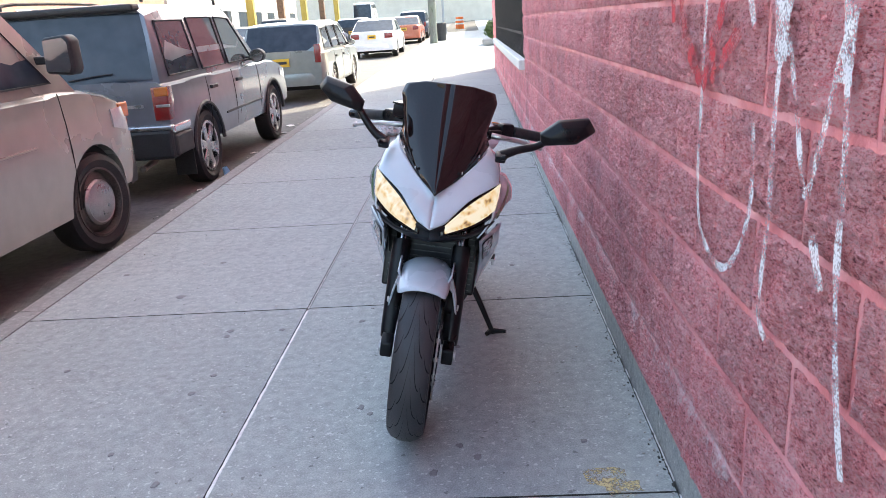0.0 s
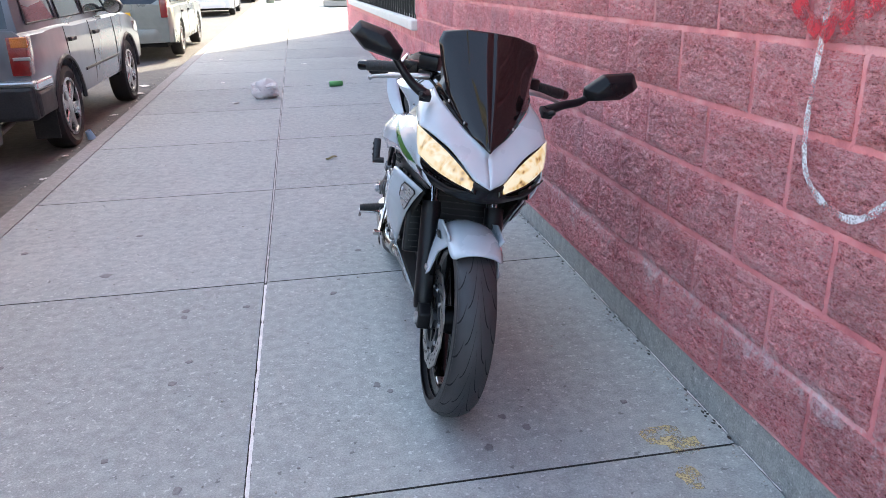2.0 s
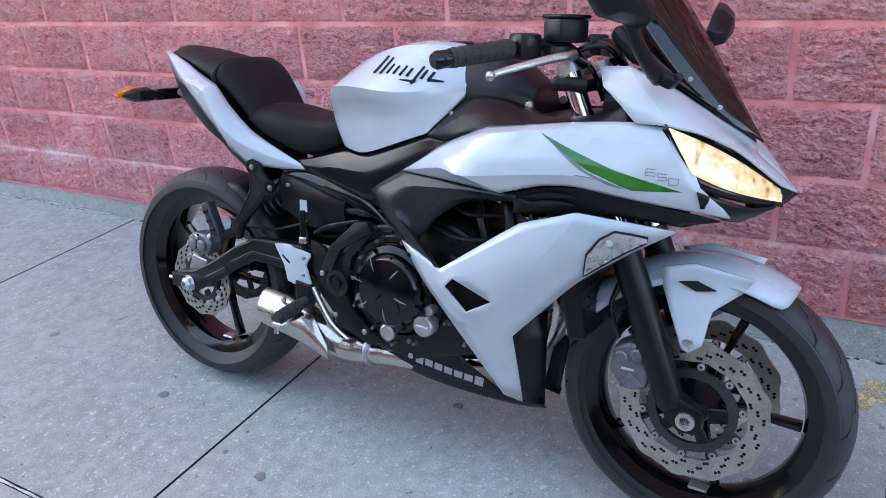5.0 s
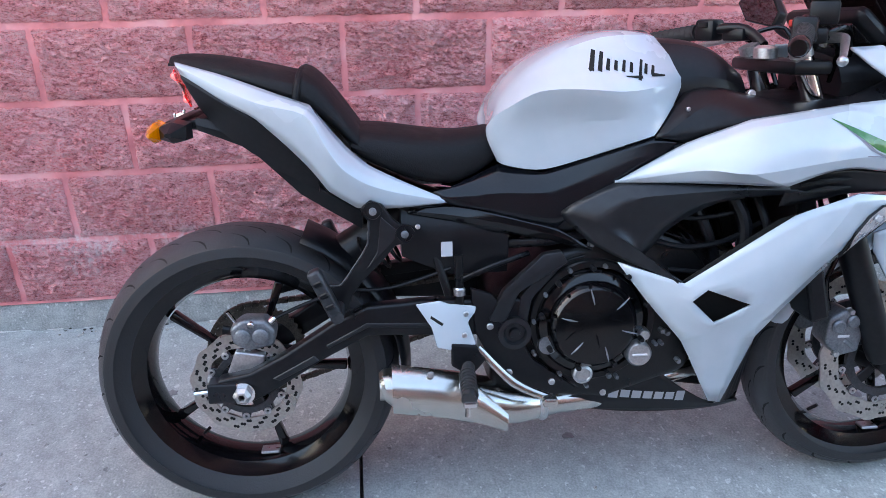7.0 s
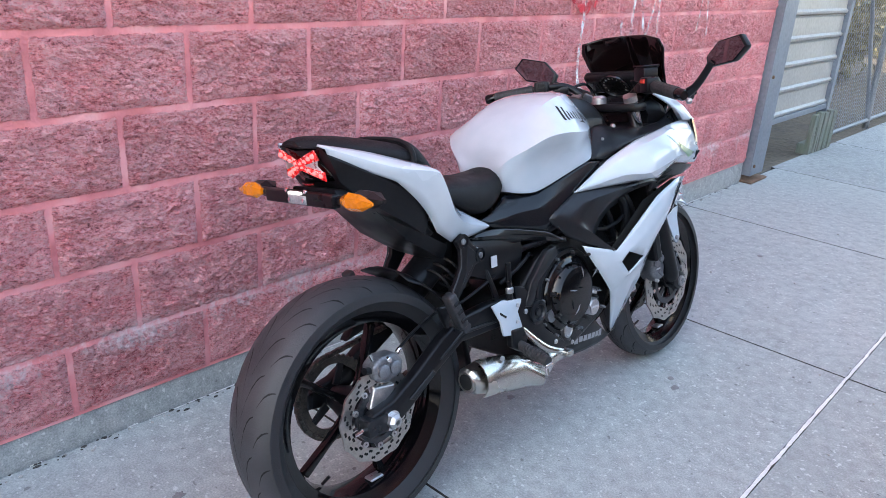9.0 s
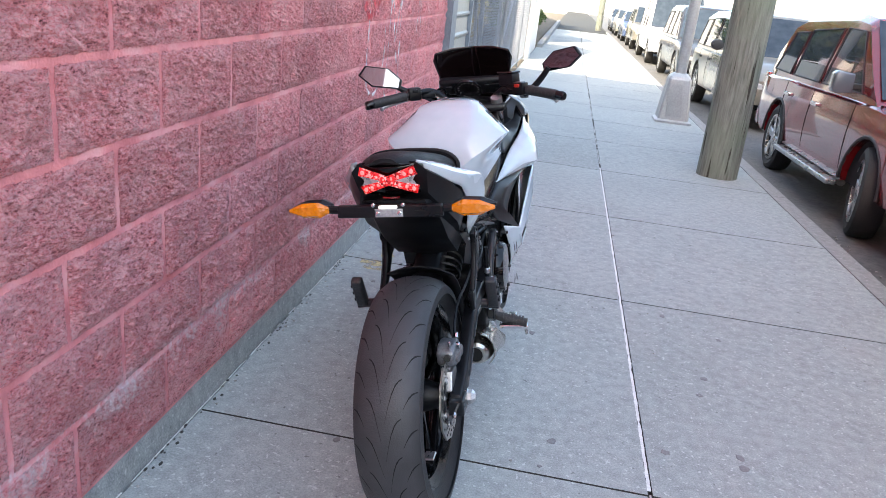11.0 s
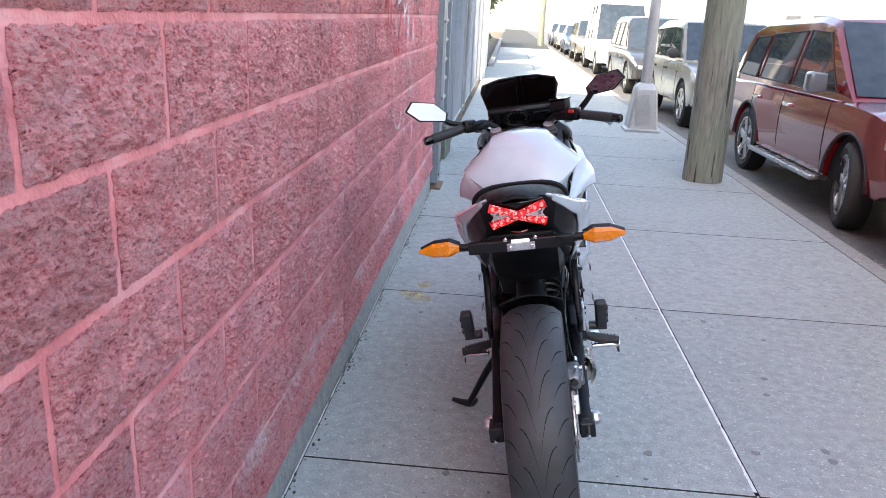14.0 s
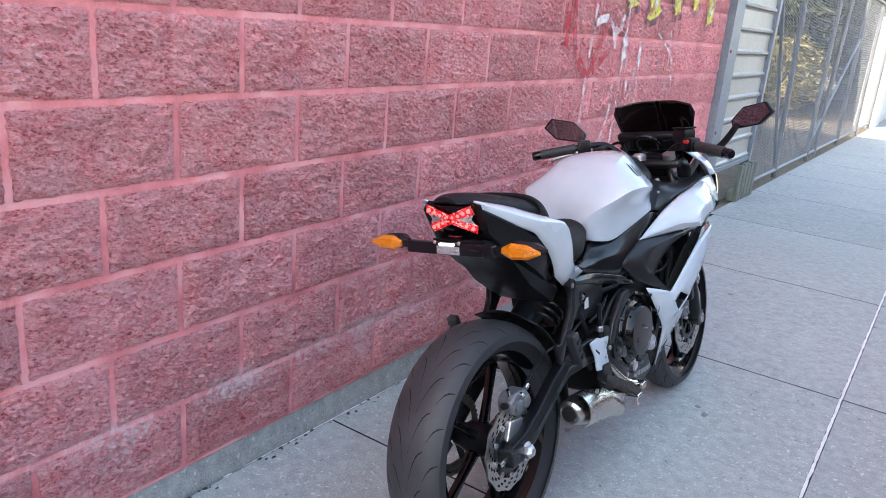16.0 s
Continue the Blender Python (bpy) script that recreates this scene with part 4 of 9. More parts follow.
P_GREY = paint("graphite_paint", (0.04, 0.04, 0.044), (0.06, 0.06, 0.065), 0.4)
P_RED = paint("red_paint", (0.40, 0.03, 0.02), (0.5, 0.05, 0.03), 0.2)

# cargo van beside the motorcycle
van = car("cargo_van", "dusty silver-beige cargo van with steel wheels parked at the kerb", "van", -4.22, 4.72, 5.55, 1.98,
    [(-2.78, 1.16), (1.75, 1.16), (2.15, 1.12), (2.70, 1.00), (2.78, 0.82)],
    [(-2.76, 1.14), (-2.68, 2.02), (-2.4, 2.06), (0.9, 2.06), (1.15, 2.02), (2.02, 1.14)], None, P_VAN, (-1.47, 2.02), 0.355, "steel", 0.34,
    windows=[[(0.62, 1.22), (1.72, 1.22), (1.08, 1.86), (0.66, 1.88)], [(-0.65, 1.25), (0.35, 1.25), (0.35, 1.86), (-0.65, 1.86)]],
    tail=(0.10, 0.80, 1.15), nose=(0.25, 0.74, 0.95), extras=dict(steer=-9, seams=(0.5, 1.72), handles=(0.65,), mirror=(1.68, 1.39, 1.5), square=True, rub=0.86, rub_m=P_VAN, rub_r=0.010), bumper_m=M_BLACK, yellow_plate=False, taper=0.05)
part("side_light", box(0.90, 0.975, 2.52, 2.68, 0.88, 1.0, 0.015), M_AMBER, van, "amber corner light")
part("rust_patch", turned(box(0.960, 0.977, -0.05, 0.05, -0.035, 0.035, 0.004, 1), pose(0, -2.27, 0.41, 18)), M_DARKFILL, van)
part("rust_patch", turned(box(0.960, 0.979, -0.022, 0.022, -0.03, 0.03, 0.004, 1), pose(0, -2.19, 0.40, -25)), surface("rust_brown", (0.12, 0.05, 0.025), (0.30, 0.15, 0.08), 60, 0.9), van, "rusty edge of a hole")
for s in (1, -1):
    part("bumper_end", box(*sorted((s * 0.80, s * 0.975)), -2.90, -2.70, 0.40, 0.60, 0.03), M_BLACK, van, "black plastic bumper end")
part("tow_hook", tube([(0.6, -2.7, 0.28), (0.6, -2.5, 0.22), (0.6, -2.3, 0.28)], 0.018, 8), M_STEEL, van)
# old silver estate-type four by four
suv = car("silver_suv", "worn silver four by four with dark rear glass", "suv", -4.17, 10.42, 4.38, 1.86,
    [(-2.17, 1.06), (1.0, 1.06), (1.7, 1.02), (2.1, 0.94), (2.18, 0.75)],
    [(-2.16, 1.05), (-2.02, 1.70), (-1.7, 1.75), (-0.1, 1.76), (0.25, 1.72), (0.98, 1.05)], None, P_SUV, (-1.32, 1.33), 0.365, "alloy", 0.42,
    windows=[[(-1.98, 1.12), (-1.22, 1.12), (-1.22, 1.60), (-1.90, 1.60)], [(-1.1, 1.12), (-0.35, 1.12), (-0.35, 1.62), (-1.1, 1.62)], [(-0.25, 1.12), (0.68, 1.12), (0.22, 1.60), (-0.25, 1.62)]],
    tail=(0.13, 0.74, 1.04), nose=(0.25, 0.72, 0.9), extras=dict(seams=(-1.16, -0.3, 0.72), handles=(-1.0, -0.12), mirror=(0.55, 1.15, 0.95), rub=0.62), bumper_m=M_BLACK, yellow_plate=False, low=0.13, taper=0.02)
part("bumper_cap", box(-0.93, 0.93, -2.26, -2.12, 0.66, 0.705, 0.015), M_ALLOY, suv, "bright metal bumper top")
for s in (1, -1):
    part("tail_amber", box(*sorted((s * 0.80, s * 0.925)), -2.215, -2.195, 0.955, 1.035, 0.008), M_AMBER, suv, "amber upper tail light")
    part("reversing_light", box(*sorted((s * 0.80, s * 0.925)), -2.216, -2.195, 0.86, 0.885, 0.004), M_CAPMETAL, suv)
    part("roof_rail", tube([(s * 0.66, -1.8, 1.77), (s * 0.66, -1.6, 1.83), (s * 0.66, 0.0, 1.84), (s * 0.66, 0.2, 1.76)], 0.016, 8), M_BLACK, suv, smooth=True)
    part("mud_flap", box(*sorted((s * 0.70, s * 0.90)), -1.76, -1.745, 0.16, 0.50, 0.004, 1), M_BLACK, suv)
    part("arch_trim", tube([(s * 0.925, -1.32 - 0.44 * math.cos(t), 0.365 + 0.44 * math.sin(t)) for t in np.linspace(0.05, math.pi - 0.05, 13)], 0.022, 6, smooth=1), M_BLACK, suv)
    part("arch_trim", tube([(s * 0.925, 1.33 - 0.44 * math.cos(t), 0.365 + 0.44 * math.sin(t)) for t in np.linspace(0.05, math.pi - 0.05, 13)], 0.022, 6, smooth=1), M_BLACK, suv)
part("bumper_skirt", box(-0.92, 0.92, -2.27, -2.10, 0.40, 0.665, 0.03), M_BLACK, suv, "black plastic rear bumper")
for s in (1, -1):
    part("bumper_end", box(*sorted((s * 0.86, s * 0.945)), -2.22, -1.80, 0.42, 0.62, 0.025), M_BLACK, suv)
    part("bumper_side_cap", box(*sorted((s * 0.87, s * 0.94)), -2.22, -1.80, 0.625, 0.70, 0.02), M_CHROME, suv)
part("exhaust_pipe", between((0.62, -2.0, 0.36), (0.62, -2.30, 0.33), 0.03, 12), M_STAIN_CAR, suv)
part("rear_wiper", tube([(0.05, -2.19, 1.13), (0.30, -2.185, 1.16), (0.45, -2.18, 1.17)], 0.008, 6), M_BLACK, suv)
part("roof_spoiler", box(-0.70, 0.70, -2.12, -1.95, 1.69, 1.75, 0.02), M_BLACK, suv)
part("badge_bar", box(0.52, 0.68, -2.195, -2.185, 0.86, 0.89), M_ALLOY, suv)
car("station_wagon", "silver-green estate car with red lights parked at the kerb", "car", -4.18, 18.35, 4.45, 1.70,
    [(-2.2, 0.92), (1.0, 0.90), (1.8, 0.84), (2.15, 0.74), (2.22, 0.6)],
    [(-2.18, 0.9), (-1.85, 1.42), (-1.6, 1.47), (0.0, 1.48), (0.3, 1.45), (1.05, 0.9)], None, P_WAGON, (-1.3, 1.32), 0.31, "alloy", 0.26,
    windows=[[(-1.95, 0.97), (-1.2, 0.96), (-1.2, 1.36), (-1.78, 1.34)], [(-1.1, 0.96), (-0.3, 0.95), (-0.3, 1.38), (-1.1, 1.37)], [(-0.2, 0.95), (0.72, 0.95), (0.2, 1.36), (-0.2, 1.38)]],
    tail=(0.11, 0.72, 1.06), nose=(0.25, 0.6, 0.76), extras=dict(seams=(-1.15, -0.25, 0.8), handles=(-1.0, -0.1), mirror=(0.65, 0.98, 0.8)), low=0.1)
mdx = car("maroon_suv", "dark red four by four with a metal running board", "suv", -4.30, -0.50, 4.75, 1.92,
    [(-2.36, 0.98), (1.1, 1.0), (1.85, 0.96), (2.3, 0.84), (2.37, 0.66)],
    [(-2.33, 0.97), (-1.9, 1.58), (-1.6, 1.66), (-0.1, 1.70), (0.25, 1.66), (1.2, 0.99)], None, P_MAROON, (-1.30, 1.36), 0.355, "alloy", 0.36,
    windows=[[(-2.0, 1.06), (-1.35, 1.05), (-1.3, 1.5), (-1.75, 1.48)], [(-1.22, 1.05), (-0.32, 1.05), (-0.32, 1.56), (-1.2, 1.52)], [(-0.22, 1.05), (0.82, 1.06), (0.25, 1.55), (-0.2, 1.57)]],
    tail=(0.12, 0.72, 1.0), nose=(0.30, 0.64, 0.86), extras=dict(steer=-14, seams=(-1.2, -0.27, 0.86), handles=(-1.05, -0.1), handle_m=M_CHROME, mirror=(0.72, 1.13, 1.15), square=True, mirror_m=P_SUV), yellow_plate=False, low=0.13, taper=0.045)
for s in (1, -1):
    part("running_board", box(*sorted((s * 0.86, s * 1.03)), -0.85, 0.90, 0.30, 0.345, 0.012), M_ALLOY, mdx, "bright metal running board")
    for yy in (-0.6, 0.6):
        part("board_bracket", box(*sorted((s * 0.70, s * 0.88)), yy - 0.03, yy + 0.03, 0.29, 0.33), M_BLACK, mdx)
    for a in (-1.30, 1.36):
        part("arch_lip", tube([(s * 0.952, a - 0.425 * math.cos(t), 0.355 + 0.425 * math.sin(t)) for t in np.linspace(0.05, math.pi - 0.05, 13)], 0.016, 6, smooth=1), M_BLACK, mdx)
part("grille", box(-0.45, 0.45, 2.345, 2.39, 0.62, 0.78, 0.02), M_BLACK, mdx)
part("wiper", tube([(0.55, 1.22, 1.05), (0.1, 1.15, 1.10), (-0.2, 1.13, 1.11)], 0.010, 6), M_BLACK, mdx)
car("champagne_suv", "champagne four by four parked at the kerb behind the wooden pole", "suv", -4.35, -7.0, 4.6, 1.85,
    [(-2.28, 1.0), (1.1, 1.0), (1.8, 0.96), (2.2, 0.86), (2.3, 0.66)],
    [(-2.26, 0.99), (-1.95, 1.62), (-1.6, 1.69), (-0.1, 1.70), (0.25, 1.66), (1.12, 0.99)], None, P_GOLD, (-1.28, 1.36), 0.36, "alloy", 0.36,
    windows=[[(-2.0, 1.07), (-1.3, 1.06), (-1.3, 1.54), (-1.85, 1.52)], [(-1.2, 1.06), (-0.32, 1.06), (-0.32, 1.57), (-1.2, 1.55)], [(-0.22, 1.06), (0.8, 1.07), (0.22, 1.55), (-0.22, 1.57)]],
    tail=(0.12, 0.74, 1.02), nose=(0.28, 0.7, 0.88), extras=dict(seams=(-1.2, -0.27, 0.86), handles=(-1.05, -0.1), mirror=(0.7, 1.14, 1.0)), yellow_plate=False)

# ---- far along the street ----
def sedan(name, label, x, y, paint_m, heading=0, **kw):
    return car(name, label, "sedan", x, y, 4.5, 1.76, [(-2.22, 0.93), (-1.5, 0.95), (1.0, 0.90), (1.85, 0.80), (2.2, 0.70), (2.25, 0.58)],
               [(-1.72, 0.94), (-0.95, 1.36), (-0.6, 1.42), (0.0, 1.43), (0.3, 1.39), (1.15, 0.90)], None, paint_m, (-1.32, 1.35), 0.315, "alloy", 0.24,
               windows=[[(-1.28, 0.99), (-0.35, 0.97), (-0.35, 1.33), (-0.85, 1.31)], [(-0.25, 0.97), (0.78, 0.95), (0.22, 1.31), (-0.25, 1.33)]], tail=(0.30, 0.72, 0.90), nose=(0.3, 0.58, 0.74), heading=heading, simple=True, **kw)


def wagon(name, label, category, x, y, paint_m, height=1.7, length=4.6, heading=0, **kw):
    h = height
    return car(name, label, category, x, y, length, 1.86, [(-length / 2 + 0.02, 1.0), (1.1, 1.0), (1.8, 0.95), (length / 2 - 0.1, 0.85), (length / 2, 0.66)],
               [(-length / 2 + 0.04, 0.99), (-length / 2 + 0.3, h - 0.08), (-length / 2 + 0.6, h), (-0.1, h + 0.01), (0.25, h - 0.04), (1.12, 0.99)], None, paint_m, (-length / 2 + 1.0, length / 2 - 0.95), 0.36, "alloy", 0.36,
               windows=[[(-length / 2 + 0.35, 1.06), (-1.2, 1.06), (-1.2, h - 0.16), (-length / 2 + 0.5, h - 0.18)], [(-1.1, 1.06), (-0.32, 1.06), (-0.32, h - 0.14), (-1.1, h - 0.15)], [(-0.22, 1.06), (0.8, 1.07), (0.22, h - 0.16), (-0.22, h - 0.14)]],
               tail=(0.12, 0.74, 1.02), nose=(0.28, 0.7, 0.88), heading=heading, simple=True, **kw)


P_ORANGE = paint("rust_red_paint", (0.42, 0.10, 0.05), (0.50, 0.14, 0.08), 0.2)
P_BLUE = paint("mid_blue_paint", (0.05, 0.08, 0.15), (0.08, 0.11, 0.20), 0.3)
sedan("white_sedan", "white saloon car with red lights parked at the kerb", -4.30, 33.0, P_WHITE)
sedan("red_sedan", "faded red saloon car parked behind the white one", -4.15, 45.5, P_ORANGE)
wagon("dark_suv", "black four by four parked far along the kerb", "suv", -4.2, 53.0, P_DARK)
sedan("blue_sedan", "dark blue saloon car standing in the far lane", -7.6, 38.5, P_BLUE)
wagon("dark_wagon", "dark estate car standing in the far lane", "car", -7.2, 47.0, P_GREY, 1.5)
wagon("red_pickup", "red pickup truck parked across the street", "pickup", -11.9, 33.0, P_RED, 1.75, 5.2)
sedan("white_coupe", "small white saloon car parked across the street", -11.7, 40.5, P_WHITE)
wagon("silver_minivan", "pale silver people carrier parked across the street", "van", -11.8, 48.0, P_GOLD, 1.75)
wagon("white_bus", "white box van parked far across the street", "van", -9.6, 70.0, P_WHITE, 2.7, 6.0)
wagon("graphite_suv", "dark grey four by four parked at the kerb", "suv", -4.35, -13.2, P_GREY, 1.78, 4.9, yellow_plate=False)
wagon("white_van", "white high-roofed van parked at the kerb", "van", -4.3, -20.0, P_WHITE, 2.3, 5.6, yellow_plate=False)
wagon("tan_suv", "pale gold four by four parked far down the kerb", "suv", -4.3, -27.0, P_GOLD, 1.7, yellow_plate=False)
sedan("blue_hatchback", "blue saloon car parked far down the kerb", -4.25, -33.5, P_BLUE, yellow_plate=False)
sedan("silver_sedan", "silver saloon car parked far down the kerb", -4.25, -40.0, P_VAN, yellow_plate=False)
sedan("black_sedan", "black saloon car parked far down the kerb", -4.25, -46.5, P_DARK, yellow_plate=False)


def facade(name, label, x0, x1, y0, y1, height, wall_m, bays, storeys, face, frame_m, door=True):
    """A street building: walls, a roof edge, framed windows with sills, a ground floor with openings."""
    b = thing(name, label, "building", pose(0, 0, gz((y0 + y1) / 2) - 0.1))
    part("wall", box(x0, x1, y0, y1, -0.5, height), wall_m, b)
    part("cornice", box(x0 - 0.15, x1 + 0.15, y0 - 0.1, y1 + 0.1, height - 0.25, height + 0.15, 0.04), frame_m, b)
    xf = x1 if face > 0 else x0
    for k in range(bays):
        yc = y0 + (y1 - y0) * (k + 0.5) / bays
        for s in range(storeys):
            zb = 1.0 + 3.1 * s
            w = (y1 - y0) / bays * 0.28
            part("window_frame", box(*sorted((xf - 0.02 * face, xf + 0.05 * face)), yc - w - 0.08, yc + w + 0.08, zb - 0.08, zb + 1.58, 0.01, 1), frame_m, b)
            part("pane", box(*sorted((xf + 0.02 * face, xf + 0.056 * face)), yc - w, yc + w, zb, zb + 1.5), M_DARKGLASS, b)
            part("window_sill", box(*sorted((xf, xf + 0.16 * face)), yc - w - 0.12, yc + w + 0.12, zb - 0.16, zb - 0.07, 0.01, 1), frame_m, b)
    if door:
        part("door", box(*sorted((xf, xf + 0.07 * face)), y0 + 0.4, y0 + 1.5, 0.1, 2.3, 0.01, 1), M_RUST, b)
    return b


facade("workshop", "pale render workshop across the street", -30, -18, -45, -14, 7.5, M_WHITEWALL, 7, 2, 1, M_GREYWALL)
facade("tan_building", "tan rendered building across the street", -30, -18, -13.5, 6, 8.5, M_TAN, 5, 2, 1, M_WHITEWALL)
facade("white_building", "white rendered building across the street", -30, -18, 6.5, 26, 7.8, M_WHITEWALL, 5, 2, 1, M_GREYWALL)
facade("brick_building", "brown brick building across the street", -30, -18, 26.5, 46, 9.0, M_BRICKFAR, 5, 2, 1, M_WHITEWALL)
facade("grey_building", "grey rendered building far across the street", -30, -18, 46.5, 80, 9.0, M_GREYWALL, 8, 2, 1, M_WHITEWALL)
facade("corner_building", "pale building closing the view along the street", -40, 30, 118, 130, 9.0, M_TAN, 3, 2, 1, M_WHITEWALL, door=False)
facade("far_white_building", "white building beyond the hedge", 3.5, 14, 48, 80, 7.0, M_WHITEWALL, 6, 2, -1, M_GREYWALL)
facade("yard_building", "pale building behind the fenced yard", 14, 24, -40, -2, 6.5, M_TAN, 6, 2, -1, M_WHITEWALL)
facade("end_building", "grey building closing the lower end of the street", -40, 30, -125, -112, 8.0, M_GREYWALL, 3, 2, 1, M_WHITEWALL, door=False)
# yellow columns of a raised railway across the street
for k in range(5):
    col = thing("railway_column", "yellow painted steel column of a raised railway", "column", pose(-13.6, 48 + 7.5 * k, gz(48 + 7.5 * k)), "columns of the raised railway")
    part("shaft", box(-0.22, 0.22, -0.22, 0.22, 0, 6.0, 0.02), M_YELLOW if k % 2 == 0 else M_RUST, col)
    part("foot", box(-0.35, 0.35, -0.35, 0.35, 0, 0.4, 0.03), M_GREYWALL, col)
deck = thing("railway_deck", "dark steel deck of a raised railway", "railway", pose(0, 0, 0))
part("girder", box(-14.0, -13.2, 44, 84, 6.2, 7.2), M_RUST, deck)
# white garden wall, planting bed and its kerb beyond the fence
gw = thing("garden_wall", "white rendered wall pier beyond the fence", "wall", pose(0, 0, gz(-14)))
part("pier", box(-0.02, 0.40, -12.9, -12.15, -0.2, 2.3, 0.02), M_WHITEWALL, gw)
part("panel", box(0.05, 0.25, -17.0, -12.9, -0.2, 2.1, 0.01), M_WHITEWALL, gw)
bed = thing("planting_bed", "dark soil bed behind a low concrete edge", "bed", pose(0, 0, gz(-28)))
part("edging", box(-0.16, 0.02, -44, -17.2, -0.2, 0.16, 0.02), M_KERB, bed)
bm = bmesh.new()
rows = []
for i in range(28):
    y = -44 + i * (26.6 / 27)
    rows.append([(x, y, 0.08 + 0.35 * math.sin(math.pi * min(max((x - 0.0) / 3.0, 0), 1)) * (0.6 + 0.5 * noise.noise((x, y * 0.5, 0)))) for x in np.linspace(0.02, 3.0, 8)])
part("soil", loft(rows, caps=False, closed=False), M_SOIL, bed, smooth=True)
ob = bed.children[-1]
ob.modifiers.new("sheet", "SOLIDIFY").thickness = 0.05
# heaps of earth and dry shrubs in the fenced yard
def leaf_clump(name, label, category, x, y, z, rx, ry, rz, count, seed, leaf=0.07, m=None, trunk=True, kind=""):
    rnd = random.Random(seed)
    t = thing(name, label, category, pose(x, y, z), kind=kind)
    if trunk:
        for k in range(5):
            a = rnd.uniform(0, 6.28)
            part("stem", tube([(0, 0, 0), (0.3 * rx * math.cos(a), 0.3 * ry * math.sin(a), rz * 0.8), (0.7 * rx * math.cos(a), 0.7 * ry * math.sin(a), rz * 1.5)], [0.03, 0.02, 0.008], 6), M_WOOD, t)
    bm = bmesh.new()
    for k in range(count):
        a, b2, q = rnd.uniform(0, 6.28), math.acos(rnd.uniform(-1, 1)), rnd.uniform(0.35, 1.0) ** 0.5
        lump = 1 + 0.25 * noise.noise((math.cos(a) * 2 + seed, math.sin(a) * 2, math.cos(b2) * 2))
        c = Vector((rx * q * lump * math.sin(b2) * math.cos(a), ry * q * lump * math.sin(b2) * math.sin(a), rz + rz * q * lump * math.cos(b2)))
        e = Euler((rnd.uniform(0, 6), rnd.uniform(0, 6), rnd.uniform(0, 6))).to_matrix()
        s = leaf * rnd.uniform(0.6, 1.3)
        vs = [bm.verts.new(c + e @ Vector(p)) for p in ((-s * 0.4, 0, 0), (0, -s, 0.1 * s), (s * 0.4, 0, 0), (0, s, 0.1 * s))]
        bm.faces.new(vs)
    tagged(part("foliage", bm, m or M_LEAF, t), kind="stuff")
    return t


M_DRYLEAF = surface("dry_leaf", (0.12, 0.10, 0.04), (0.26, 0.23, 0.10), 4.0, 0.7, world_size=True)
leaf_clump("hedge", "small clipped green hedge in a planter", "hedge", 0.55, 34.0, gz(34) + 0.15, 0.55, 0.9, 0.42, 2600, 5, 0.06)
pl = thing("planter", "low concrete planter under the hedge", "planter", pose(0.55, 34, gz(34)))
part("trough", box(-0.65, 0.65, -1.0, 1.0, 0, 0.2, 0.02), M_KERB, pl)
for k in range(7):
    leaf_clump("dry_shrub", "dry straw-coloured shrub in the fenced yard", "shrub", 2.2 + 1.3 * (k % 3), -2.0 - 1.7 * k, gz(-5) - 0.05, 1.1, 1.1, 0.9, 1500, 20 + k, 0.09, M_DRYLEAF)
M_OLIVE = surface("olive_leaf", (0.035, 0.045, 0.018), (0.10, 0.11, 0.045), 3.0, 0.7, world_size=True)
for k, (xx, yy) in enumerate(((5.5, -1.5), (7.1, -4.6), (8.7, -7.7), (5.8, -10.8), (2.2, -14.5), (5.0, -15.6), (7.6, -14.0), (3.4, -18.6), (1.9, -22.0))):
    hh = 1.9 + 0.3 * (k % 2)
    tree = leaf_clump("yard_tree", "dusty olive-green tree behind the fenced yard", "tree", xx, yy, gz(yy) + 0.8, 2.1, 2.2, hh, 4200, 60 + k, 0.15, M_OLIVE)
    part("trunk", tube([(0, 0, -0.9), (0.08, 0.05, 0.2), (0.0, 0.1, 1.4)], [0.16, 0.12, 0.07], 10), M_WOOD, tree, smooth=True)
for k, (xx, yy, hh) in enumerate(((2.9, -19.5, 1.5), (3.3, -23.5, 1.7), (2.8, -28.0, 1.6), (3.1, -32.5, 1.7), (2.9, -37.0, 1.6))):
    tree = leaf_clump("street_tree", "dark green tree shading the far pavement", "tree", xx, yy, gz(yy) + 2.1, 1.9, 2.2, hh, 3200, 90 + k, 0.17, M_LEAF)
    part("trunk", tube([(0, 0, -2.2), (0.06, 0.05, -0.8), (0.0, 0.1, 1.0)], [0.15, 0.12, 0.07], 10), M_WOOD, tree, smooth=True)
for k in range(5):
    leaf_clump("low_bush", "low dark bush in the planting bed", "bush", 0.9 + 0.5 * (k % 2), -18.6 - 2.2 * k, gz(-20) + 0.2, 0.7, 0.9, 0.45, 1100, 120 + k, 0.08, M_LEAF)
heap = thing("earth_heap", "sunlit heap of sandy earth in the yard", "heap", pose(3.5, -5.5, gz(-5)))
rings = []
for i in range(9):
    f = i / 8
    r0 = 3.2 * (1 - f) + 0.05
    rings.append([(r0 * math.cos(a) * 0.6, r0 * 1.3 * math.sin(a), 0.7 * f * f + 0.12 * noise.noise((math.cos(a) * 2, math.sin(a) * 2, f * 3)) * (1 - f)) for a in np.linspace(0, 2 * math.pi, 24, endpoint=False)])
part("earth", loft(rings), surface("sandy_earth", (0.30, 0.22, 0.12), (0.44, 0.34, 0.18), 2, 0.95, bump=0.03, bump_scale=12, world_size=True), heap, smooth=True)
